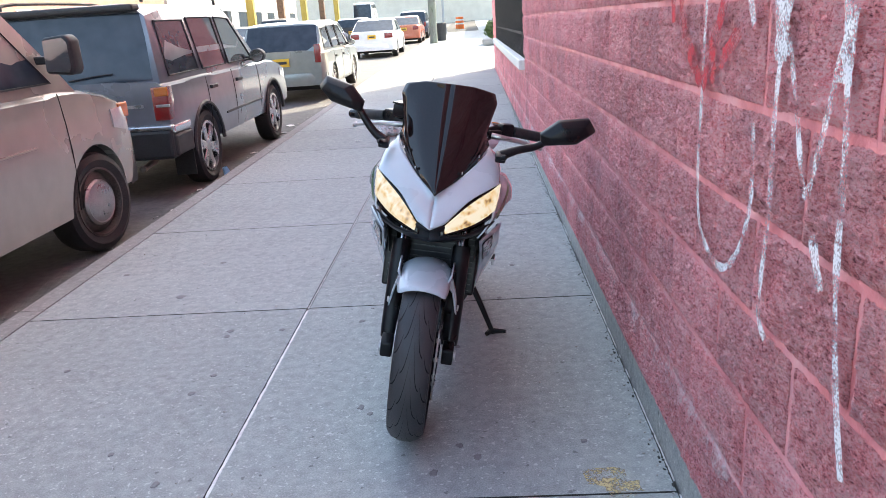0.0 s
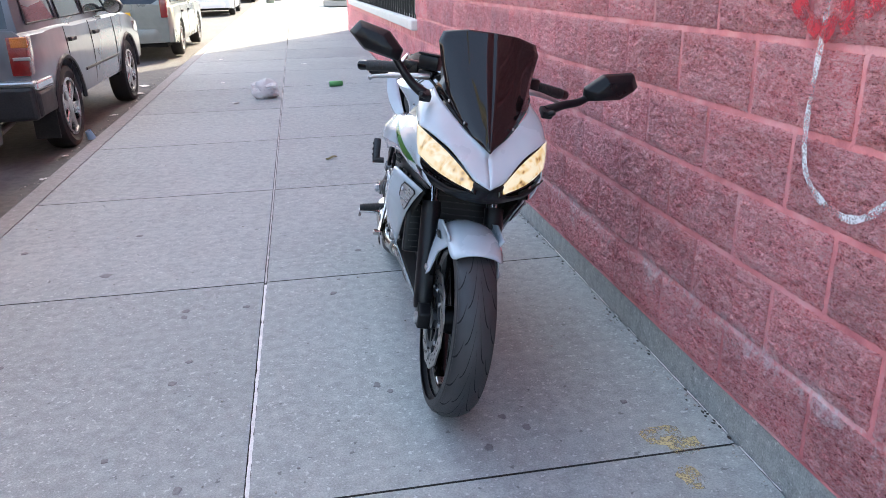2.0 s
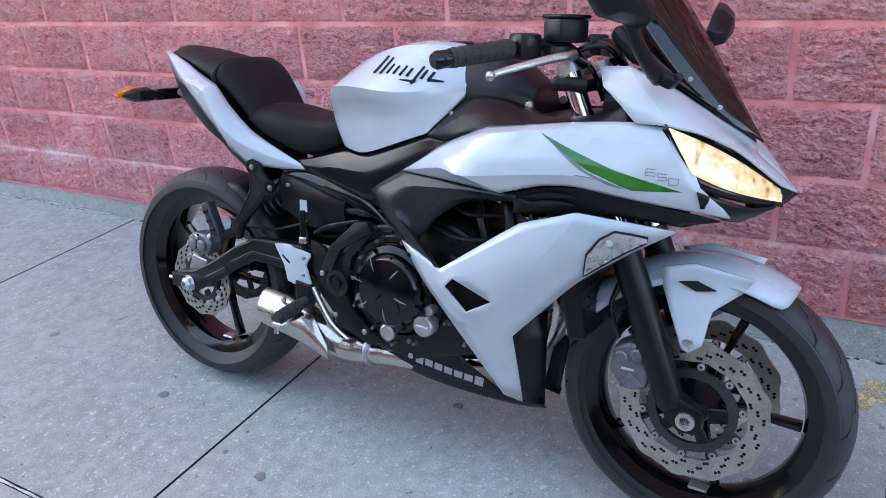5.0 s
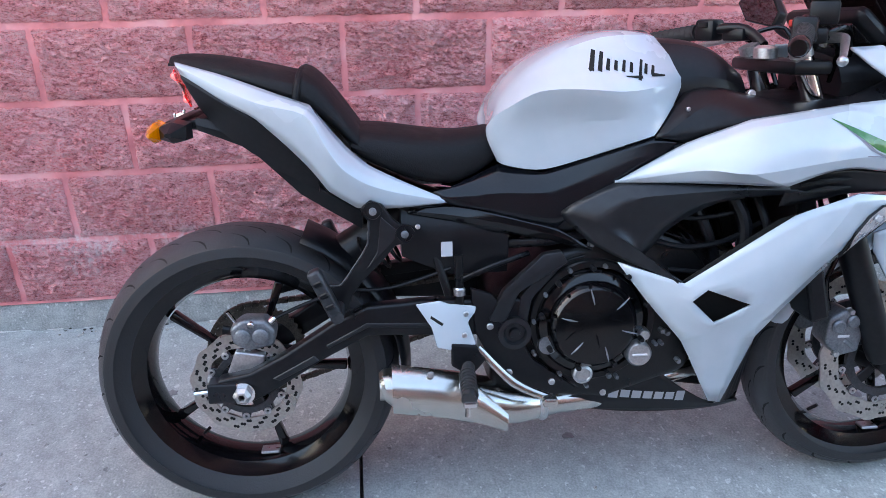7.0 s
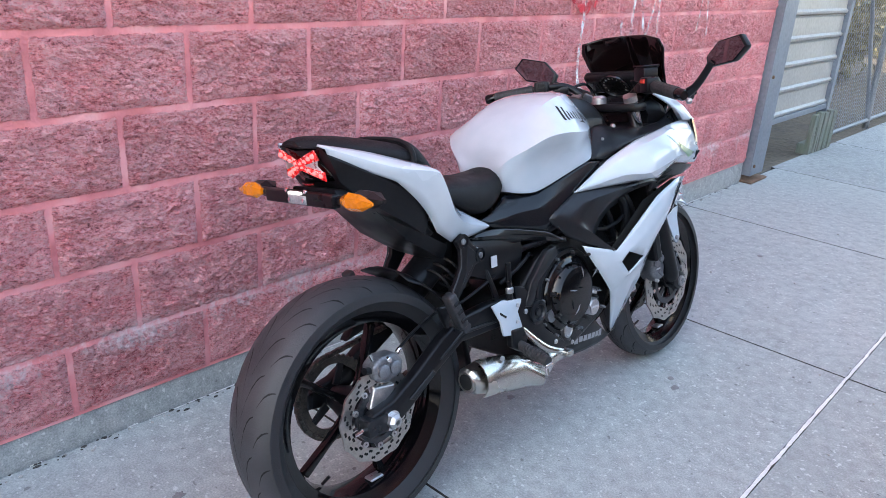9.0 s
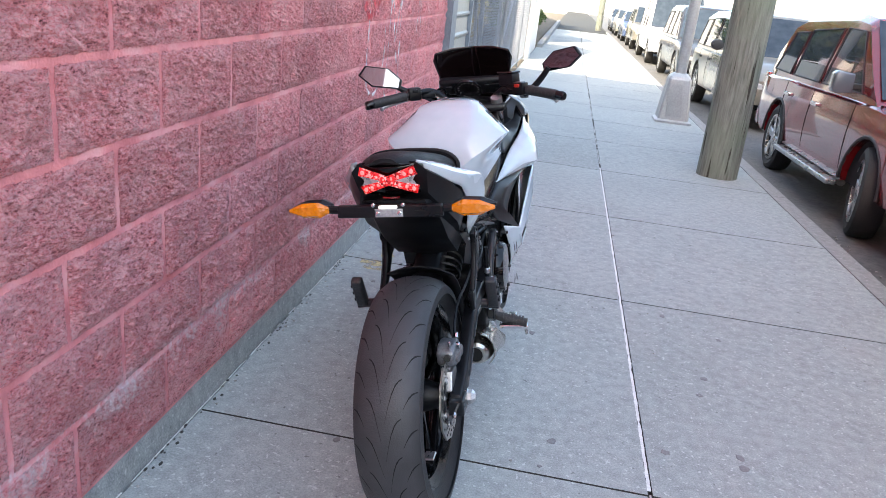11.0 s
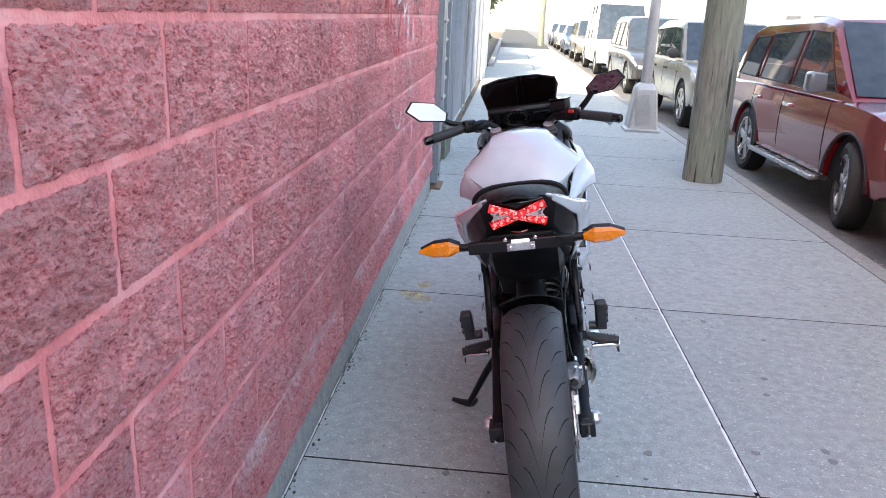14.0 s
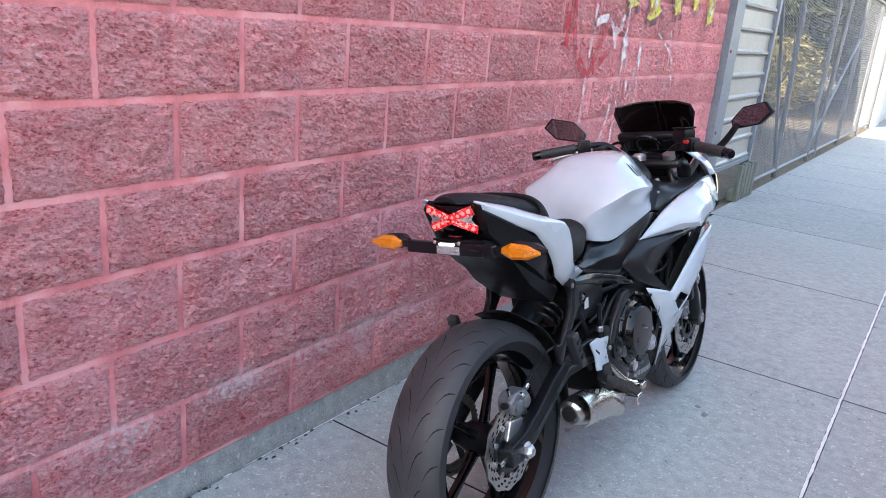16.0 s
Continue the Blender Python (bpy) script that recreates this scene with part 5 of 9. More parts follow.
for (x, y, name, label) in ((-2.35, 38.6, "wooden_pole", "wooden utility pole far along the kerb"), (-2.5, -40.0, "wooden_pole", "wooden utility pole far down the kerb")):
    p = thing(name, label, "pole", pose(x, y, gz(y)), "far utility poles")
    part("shaft", tube([(0, 0, -0.1), (0, 0, 9.0)], [0.19, 0.13], 14), M_WOOD, p, smooth=True)
copy_thing(lamp, pose(-2.3, 52.0, gz(52)))
bin_t = thing("litter_bin", "black street litter bin near the far pole", "litter bin", pose(-2.1, 41.5, gz(41.5)))
part("drum", lathe([(0.0, 0), (0.26, 0), (0.30, 0.85), (0.27, 0.88), (0.25, 0.8)], 20, pose(0, 0, 0, 0, -90, 0)), M_BARS, bin_t)
for k in range(2):
    d = thing("traffic_barrel", "orange and white traffic barrel", "barrel", pose(-1.4 - 0.2 * k, 66 + 3 * k, gz(66)), "traffic barrels")
    part("drum", lathe([(0, 0), (0.30, 0), (0.28, 0.3), (0.26, 0.6), (0.24, 0.95), (0, 0.97)], 18, pose(0, 0, 0, 0, -90, 0)), plain("barrel_orange_%d" % k, (0.8, 0.16, 0.02), 0.5), d)
    for zz in (0.35, 0.65):
        part("band", lathe([(0.285, zz), (0.275, zz + 0.12)], 18, pose(0, 0, 0, 0, -90, 0)), M_SILL, d)

# ---- the motorcycle ----
# built upright: x to its own left, y to its rear, z up, midway between the axles
M_PEARL = surface("pearl_white", (0.485, 0.555, 0.615), (0.54, 0.605, 0.66), 2.0, 0.26, coat=1.0, rough_var=0.05)
M_SATIN = surface("satin_black", (0.004, 0.0042, 0.0055), (0.008, 0.0084, 0.0105), 12, 0.36, rough_var=0.10, spec=0.3)
M_GLOSS = surface("gloss_black", (0.002, 0.002, 0.0025), (0.004, 0.004, 0.005), 8, 0.10, coat=0.15, rough_var=0.04, spec=0.38)
M_CHAR = surface("charcoal_panel", (0.012, 0.013, 0.016), (0.020, 0.022, 0.026), 6, 0.32, metal=0.3, rough_var=0.06)
M_PANEL = surface("side_panel_black", (0.003, 0.0036, 0.0055), (0.005, 0.006, 0.009), 8, 0.2, rough_var=0.06, spec=0.42)
M_VINYL = surface("seat_vinyl", (0.007, 0.007, 0.008), (0.012, 0.012, 0.014), 20, 0.55, bump=0.0008, bump_scale=380, spec=0.2)
M_ENGINE = surface("engine_black", (0.004, 0.004, 0.005), (0.010, 0.010, 0.011), 22, 0.36, metal=0.3, bump=0.0006, bump_scale=300)
M_ALU = surface("cast_aluminium", (0.42, 0.42, 0.43), (0.62, 0.62, 0.63), 25, 0.36, metal=0.9)
M_STAIN = surface("brushed_stainless", (0.56, 0.54, 0.50), (0.64, 0.62, 0.58), 4, 0.24, metal=1.0, rough_var=0.1)
M_DISC = surface("brake_steel", (0.38, 0.365, 0.345), (0.56, 0.54, 0.51), 18, 0.36, metal=0.95)
M_CARRIER = surface("carrier_grey", (0.030, 0.032, 0.036), (0.062, 0.065, 0.072), 20, 0.4, metal=0.5)
M_CALIPER = surface("caliper_grey", (0.13, 0.138, 0.152), (0.25, 0.258, 0.275), 25, 0.42, metal=0.6)
M_RUBBER = surface("motorcycle_tyre", (0.018, 0.018, 0.019), (0.038, 0.038, 0.040), 10, 0.62, bump=0.0007, bump_scale=260)


def road_tyre(name, r):
    """Black sidewalls; the tread is dusty and scrubbed grey in streaks."""
    m, n, l, b = material(name)
    co = n.new("ShaderNodeTexCoord").outputs["Object"]
    sep, sq, ring = n.new("ShaderNodeSeparateXYZ"), n.new("ShaderNodeCombineXYZ"), n.new("ShaderNodeVectorMath")
    l.new(co, sep.inputs[0]), l.new(sep.outputs["Y"], sq.inputs[0]), l.new(sep.outputs["Z"], sq.inputs[1])
    ring.operation = "LENGTH"
    l.new(sq.outputs[0], ring.inputs[0])
    out, fine, blot = n.new("ShaderNodeMapRange"), n.new("ShaderNodeTexNoise"), n.new("ShaderNodeTexNoise")
    out.inputs["From Min"].default_value, out.inputs["From Max"].default_value = r - 0.034, r - 0.012
    l.new(ring.outputs["Value"], out.inputs["Value"])
    fine.inputs["Scale"].default_value, fine.inputs["Detail"].default_value = 260, 5
    blot.inputs["Scale"].default_value, blot.inputs["Detail"].default_value = 11, 7
    l.new(co, fine.inputs["Vector"]), l.new(co, blot.inputs["Vector"])
    wear, ramp = n.new("ShaderNodeMath"), n.new("ShaderNodeValToRGB")
    wear.operation = "MULTIPLY"
    l.new(out.outputs[0], wear.inputs[0]), l.new(blot.outputs["Fac"], wear.inputs[1])
    e = ramp.color_ramp.elements
    e[0].position, e[0].color = 0.0, (0.018, 0.0185, 0.021, 1)
    e[1].position, e[1].color = 0.66, (0.050, 0.050, 0.055, 1)
    l.new(wear.outputs[0], ramp.inputs["Fac"]), l.new(ramp.outputs["Color"], b.inputs["Base Color"])
    b.inputs["Roughness"].default_value, b.inputs["Specular IOR Level"].default_value = 0.48, 0.5
    bn = n.new("ShaderNodeBump")
    bn.inputs["Distance"].default_value = 0.0008
    l.new(fine.outputs["Fac"], bn.inputs["Height"]), l.new(bn.outputs["Normal"], b.inputs["Normal"])
    return m


M_GREEN = surface("green_decal", (0.006, 0.11, 0.008), (0.012, 0.20, 0.014), 3, 0.3, coat=0.8)
M_GREYDECAL = surface("grey_decal", (0.17, 0.17, 0.21), (0.22, 0.22, 0.27), 9, 0.35)
M_SIGNAL = lamp_glass("signal_amber", (0.52, 0.135, 0.001), 0.03, (1.0, 0.34, 0.0))
M_SMOKE = glass_tint("smoked_screen", (0.030, 0.014, 0.016), 0.03, 0.20)
M_MIRROR = plain("mirror_glass", (0.20, 0.21, 0.225), 0.02, 1.0)
M_GAUGE = surface("gauge_face", (0.01, 0.01, 0.012), (0.03, 0.03, 0.035), 30, 0.2, coat=0.5)
M_PALE = plain("pale_marking", (0.55, 0.55, 0.57), 0.4)
M_GREYMARK = plain("grey_marking", (0.30, 0.30, 0.31), 0.4)
M_REDPART = plain("red_switch", (0.5, 0.03, 0.02), 0.4)
M_CHAIN = surface("chain", (0.05, 0.045, 0.04), (0.16, 0.14, 0.12), 40, 0.45, metal=0.8)


def head_lens():
    """A lit low beam: a bulb's glow broken up by the facets of the reflector behind clear plastic."""
    m, n, l, b = material("headlight_lens")
    co = n.new("ShaderNodeTexCoord").outputs["Object"]
    facets, cloud = n.new("ShaderNodeTexVoronoi"), n.new("ShaderNodeTexNoise")
    facets.inputs["Scale"].default_value, cloud.inputs["Scale"].default_value = 60, 17
    cloud.inputs["Distortion"].default_value = 0.9
    cloud.inputs["Detail"].default_value, cloud.inputs["Roughness"].default_value = 3, 0.55
    l.new(co, facets.inputs["Vector"]), l.new(co, cloud.inputs["Vector"])
    ramp = n.new("ShaderNodeValToRGB")
    e = ramp.color_ramp.elements
    e[0].position, e[0].color = 0.40, (0.20, 0.10, 0.030, 1)
    e[1].position, e[1].color = 0.64, (1.0, 0.95, 0.82, 1)
    e.new(0.49).color = (0.86, 0.60, 0.28, 1)
    add = n.new("ShaderNodeMath")
    add.operation = "MULTIPLY_ADD"
    add.inputs[1].default_value = 0.22
    l.new(facets.outputs["Distance"], add.inputs[0]), l.new(cloud.outputs["Fac"], add.inputs[2])
    l.new(add.outputs[0], ramp.inputs["Fac"])
    b.inputs["Base Color"].default_value = (0.16, 0.13, 0.09, 1)
    b.inputs["Roughness"].default_value = 0.1
    b.inputs["Coat Weight"].default_value = 1.0
    l.new(ramp.outputs["Color"], b.inputs["Emission Color"])
    b.inputs["Emission Strength"].default_value = HEAD_GLOW
    return m


HEAD_GLOW = 0.15
M_HEAD = head_lens()
bike = thing("motorcycle", "white sport motorcycle with black trim leaning on its side stand", "motorcycle")
STEER_AT, STEER_AXIS = Vector((0, -0.43, 0.93)), Vector((0, 0.40, 0.92)).normalized()
STEER = Matrix.Translation(STEER_AT) @ Matrix.Rotation(radians(0.0), 4, STEER_AXIS) @ Matrix.Translation(-STEER_AT)


def soft(ob, levels=2, thick=0.0):
    s = ob.modifiers.new("round", "SUBSURF")
    s.levels = s.render_levels = levels
    if thick:
        t = ob.modifiers.new("sheet", "SOLIDIFY")
        t.thickness, t.offset = thick, -1
    return ob


def skin(name, rows, material_, parent=bike, sides=(1, -1), label="", crease=(), thick=0.005, levels=2, at=None, faces=None, hard=0.0):
    """A moulded panel. rows: equal lines of (y, z, half width); its rim stays crisp. crease: rows that keep a ridge."""
    made = []
    for s in sides:
        bm = bmesh.new()
        corner = bm.verts.layers.float.new("crease_vert")
        layer = bm.edges.layers.float.new("crease_edge")
        if faces:
            vs = [bm.verts.new((s * x, y, z)) for y, z, x in rows]
            for f in faces:
                bm.faces.new([vs[i] for i in f])
            grid = None
        else:
            grid = [[bm.verts.new((s * x, y, z)) for y, z, x in r] for r in rows]
            for a, b in zip(grid, grid[1:]):
                for i in range(len(a) - 1):
                    q = [a[i], a[i + 1], b[i + 1], b[i]]
                    q = [v for k, v in enumerate(q) if all((v.co - w.co).length > 1e-5 for w in q[:k])]
                    if len(q) > 2:
                        bm.faces.new(q)
        bmesh.ops.recalc_face_normals(bm, faces=bm.faces)
        total = sum((f.normal.x * f.calc_area() for f in bm.faces), 0.0)
        if total * s < 0:
            bmesh.ops.reverse_faces(bm, faces=bm.faces)
        for e in bm.edges:
            e[layer] = 1.0 if len(e.link_faces) == 1 else hard
        for v in bm.verts:
            rim = [e.other_vert(v).co - v.co for e in v.link_edges if len(e.link_faces) == 1]
            if len(rim) == 2 and min(rim[0].length, rim[1].length) > 1e-5:
                bend = math.pi - rim[0].angle(rim[1])
                v[corner] = min(1.0, max(0.0, (bend - 0.15) / 0.30))
        if grid:
            for k in crease:
                for a, b in zip(grid[k], grid[k][1:]):
                    e = bm.edges.get((a, b))
                    if e:
                        e[layer] = 0.75
        ob = part(name, bm, material_, parent, label, smooth=True, at=at)
        made.append(soft(ob, levels, thick))
    return made


def rounded(name, rings, material_, parent=bike, levels=2, label="", at=None, crease_ends=True, hard=0.0, ridge=()):
    """A padded or moulded body over closed rings."""
    bm = loft(rings)
    layer = bm.edges.layers.float.new("crease_edge")
    for e in bm.edges:
        e[layer] = hard
    if crease_ends:
        for f in bm.faces:
            if len(f.verts) > 4:
                for e in f.edges:
                    e[layer] = 0.6
    bm.verts.ensure_lookup_table()
    n = len(rings[0])
    for col, amount in ridge:
        for k in range(len(rings) - 1):
            e = bm.edges.get((bm.verts[k * n + col], bm.verts[(k + 1) * n + col]))
            if e:
                e[layer] = amount
    ob = part(name, bm, material_, parent, label, smooth=True, at=at)
    return soft(ob, levels)


def ring_sym(y, pts):
    """A ring at y from points (x, z) of its left half, top to bottom."""
    left = [(x, y, z) for x, z in pts]
    return left + [(-x, y, z) for x, z in reversed(pts) if x > 1e-6]


def plate(name, outline, x0, x1, material_, parent=bike, r=0.003, sides=(1, -1), label="", at=None):
    made = []
    for s in sides:
        bm = prism(outline, *sorted((s * x0, s * x1)), r, 2)
        made.append(part(name, bm, material_, parent, label, smooth=True, at=at))
    return made


def bolts(places, radius, material_, parent=bike, way=1, height=0.006, sides=(1, -1), at=None):
    for y, z, x in places:
        for s in sides:
            part("bolt", bolt((s * x, y, z), (s * way, 0, 0), radius * 0.72, height), material_, parent, smooth=True, at=at)


# wheels -------------------------------------------------------------
def moto_wheel(name, y, z, r, width, disc_r, disc_x, at=None, grooves=34, slash=1.0):
    w = width / 2
    m = pose(0, y, z)
    place = m if at is None else at @ m
    ri = 0.240
    prof = [(ri - 0.004, -w * 0.62), (ri + 0.012, -w * 0.74), (ri + 0.035, -w * 0.90), (r - 0.048, -w), (r - 0.028, -w * 0.96), (r - 0.012, -w * 0.72), (r - 0.003, -w * 0.38), (r, 0)]
    prof = prof + [(a, -b) for a, b in reversed(prof[:-1])]
    tyre = part(name, lathe(prof, 64), road_tyre(name + "_rubber", r), bike, "worn black sport tyre with curved grooves", smooth=True, at=place)
    # tread grooves: slim dark inlays that sweep from the middle to the shoulder
    def crown(a, u):
        t = abs(u)
        if t < 0.38:
            rr = r - 0.003 * (t / 0.38) ** 2
        elif t < 0.72:
            rr = r - 0.003 - 0.009 * (t - 0.38) / 0.34
        else:
            rr = r - 0.012 - 0.016 * (t - 0.72) / 0.24
        return Vector((u * w, (rr + 0.0006) * math.cos(a), (rr + 0.0006) * math.sin(a)))
    bm = bmesh.new()
    for k in range(grooves):
        for s in (1, -1):
            a0 = 2 * math.pi * (k + (0.5 if s > 0 else 0)) / grooves
            for u0, u1, sweep, wide in ((0.05, 0.50, 0.32 * slash, 0.0070 * slash), (0.55, 0.92, 0.13 * slash, 0.0060 * slash)):
                pa = a0 + (0.10 if u0 > 0.5 else 0)
                prev = None
                for i in range(6):
                    f = i / 5
                    u = s * (u0 + (u1 - u0) * f)
                    a = pa + sweep * (f + 0.25 * math.sin(math.pi * f))
                    d = wide * math.sin(math.pi * min(max(f, 0.12), 0.88)) / r
                    pair = (bm.verts.new(crown(a - d * 0.5, u)), bm.verts.new(crown(a + d * 0.5, u)))
                    if prev:
                        bm.faces.new((prev[0], prev[1], pair[1], pair[0]))
                    prev = pair
    part("tread_groove", bm, M_DARKFILL, tyre, "dark moulded tread grooves")
    # rim, spokes, hub
    rp = [(ri, -w * 0.66), (ri + 0.010, -w * 0.70), (ri + 0.010, -w * 0.62), (ri - 0.012, -w * 0.55), (ri - 0.022, -w * 0.2), (ri - 0.022, w * 0.2), (ri - 0.012, w * 0.55), (ri + 0.010, w * 0.62), (ri + 0.010, w * 0.70), (ri, w * 0.66)]
    rp += [(ri - 0.026, w * 0.5), (ri - 0.034, w * 0.2), (ri - 0.034, -w * 0.2), (ri - 0.026, -w * 0.5)]
    part("rim", lathe(rp, 64, closed=True), M_GLOSS, tyre, "gloss black cast rim", smooth=True)
    for k in range(5):
        a = 2 * math.pi * k / 5 + 0.35
        out = [(-0.013, 0.035), (0.013, 0.035), (0.0065, 0.11), (0.010, 0.203), (-0.010, 0.203), (-0.0065, 0.11)]
        sp = prism(out, -0.012, 0.012, 0.004, 2)
        part("spoke", turned(sp, pose(0, 0, 0, math.degrees(a))), M_GLOSS, tyre, smooth=True)
    part("hub", lathe([(0, -0.075), (0.03, -0.075), (0.036, -0.05), (0.045, -0.02), (0.045, 0.02), (0.036, 0.05), (0.03, 0.075), (0, 0.075)], 24), M_SATIN, tyre, smooth=True)
    # petal discs
    for s, dx in disc_x:
        petal_disc(tyre, disc_r, dx)
    part("valve", between((0.0, 0.12, -0.16), (-0.012, 0.105, -0.142), 0.004, 8), M_SATIN, tyre)
    part("balance_weight", box(-0.03, 0.0, -0.045, -0.005, -ri + 0.035, -ri + 0.042, 0.002, 1), M_ALU, tyre)
    return tyre


def petal_disc(parent, R, x):
    own = bmesh.new()
    n = 120
    loops = []
    for rr, xx in ((1.0, x - 0.0025), (1.0, x + 0.0025), (0.72, x + 0.0025), (0.72, x - 0.0025)):
        row = []
        for k in range(n):
            a = 2 * math.pi * k / n
            q = R * rr * (1 + (0.028 * max(-0.4, math.sin(12 * a)) if rr == 1.0 else 0.015 * math.sin(12 * a)))
            row.append(own.verts.new((xx, q * math.cos(a), q * math.sin(a))))
        loops.append(row)
    for i in range(4):
        a, b = loops[i], loops[(i + 1) % 4]
        for k in range(n):
            own.faces.new((a[k], a[(k + 1) % n], b[(k + 1) % n], b[k]))
    bmesh.ops.recalc_face_normals(own, faces=own.faces)
    disc = part("brake_disc", own, M_DISC, parent, "scalloped steel brake disc with drilled holes", smooth=True)
    # drilled holes
    bm = bmesh.new()
    for k in range(48):
        a = 2 * math.pi * k / 48
        q = R * (0.775 + 0.07 * (k % 3))
        for off in (0, 0.055):
            c = Vector((0, q * math.cos(a + off), q * math.sin(a + off)))
            for xx in (x - 0.0031, x + 0.0031):
                vs = [bm.verts.new((xx, c.y + 0.0036 * math.cos(t), c.z + 0.0036 * math.sin(t))) for t in np.linspace(0, 2 * math.pi, 8, endpoint=False)]
                bm.faces.new(vs)
    part("hole", bm, M_DARKFILL, parent, "small dark drilled holes")
    # floating carrier: a grey ring with lugs and rivets, on five slim arms
    ring = lathe([(R * 0.48, x - 0.005), (R * 0.60, x - 0.005), (R * 0.60, x + 0.005), (R * 0.48, x + 0.005)], 60, closed=True)
    carrier = part("disc_carrier", ring, M_CARRIER, parent, "grey floating disc carrier", smooth=False)
    for k in range(5):
        arm = prism([(-0.010, 0.035), (0.010, 0.035), (0.013, R * 0.50), (-0.013, R * 0.50)], x - 0.004, x + 0.003, 0.002, 1)
        part("carrier_arm", turned(arm, pose(0, 0, 0, 72 * k + 11)), M_SATIN, carrier)
    for k in range(10):
        lug = prism([(-0.010, R * 0.58), (0.010, R * 0.58), (0.0085, R * 0.705), (-0.0085, R * 0.705)], x - 0.004, x + 0.0045, 0.0015, 1)
        part("lug", turned(lug, pose(0, 0, 0, 36 * k + 5)), M_CARRIER, carrier)
        a = radians(36 * k + 5)
        c = (x, -R * 0.665 * math.sin(a), R * 0.665 * math.cos(a))
        part("rivet", lathe([(0.0075, -0.0065), (0.0075, 0.0065), (0.0035, 0.0075), (0.003, 0.004), (0.003, -0.004), (0.0035, -0.0075)], 12, pose(*c), closed=True), M_ALU, carrier, smooth=True)


REAR, FRONT = (0.705, 0.322), (-0.705, 0.30)
moto_wheel("rear_wheel", *REAR, 0.318, 0.165, 0.112, [(-1, -0.088)], grooves=22)
moto_wheel("front_wheel", *FRONT, 0.298, 0.122, 0.152, [(1, 0.068), (-1, -0.068)], at=STEER, grooves=18, slash=1.55)

# rear drive: sprocket, chain, axle, caliper ------------------------
bm = bmesh.new()
loops = []
for rr, xx in ((0.105, 0.082), (0.105, 0.088), (0.083, 0.088), (0.083, 0.082)):
    loops.append([bm.verts.new((xx, rr * (1 + (0.035 * math.sin(42 * t) if rr > 0.1 else 0.03 * math.sin(5 * t))) * math.cos(t) + REAR[0], rr * (1 + (0.035 * math.sin(42 * t) if rr > 0.1 else 0.03 * math.sin(5 * t))) * math.sin(t) + REAR[1])) for t in np.linspace(0, 2 * math.pi, 168, endpoint=False)])
for i in range(4):
    for k in range(168):
        bm.faces.new((loops[i][k], loops[i][(k + 1) % 168], loops[(i + 1) % 4][(k + 1) % 168], loops[(i + 1) % 4][k]))
bmesh.ops.recalc_face_normals(bm, faces=bm.faces)
sprocket = part("sprocket", bm, M_CHAIN, bike, "toothed steel rear sprocket")
for k in range(5):
    part("sprocket_arm", turned(prism([(-0.012, 0.03), (0.012, 0.03), (0.009, 0.084), (-0.009, 0.084)], 0.080, 0.087, 0.001, 1), Matrix.Translation((0, *REAR)) @ pose(0, 0, 0, 72 * k + 20)), M_SATIN, sprocket)
chain_path = [(0.15, 0.49), (0.705, 0.432)], [(0.15, 0.40), (0.705, 0.212)]
links = []
for (a, b) in chain_path:
    steps = int(math.dist(a, b) / 0.016)
    for k in range(steps):
        links.append((a[0] + (b[0] - a[0]) * k / steps, a[1] + (b[1] - a[1]) * k / steps, math.atan2(b[1] - a[1], b[0] - a[0])))
for t in np.linspace(-math.pi / 2, math.pi / 2, 21):
    links.append((REAR[0] + 0.11 * math.cos(t), REAR[1] + 0.11 * math.sin(t), t + math.pi / 2))
bm = bmesh.new()
for i, (yy, zz, a) in enumerate(links):
    join(bm, turned(box(0.076 + (i % 2) * 0.002, 0.094 - (i % 2) * 0.002, -0.0085, 0.0085, -0.0055, 0.0055, 0.002, 1), pose(0, yy, zz, math.degrees(a))))
part("drive_chain", bm, M_CHAIN, bike, "oily drive chain")
plate("chain_guard", [(0.25, 0.535), (0.62, 0.50), (0.66, 0.455), (0.60, 0.47), (0.25, 0.51)], 0.07, 0.10, M_SATIN, sides=(1,))
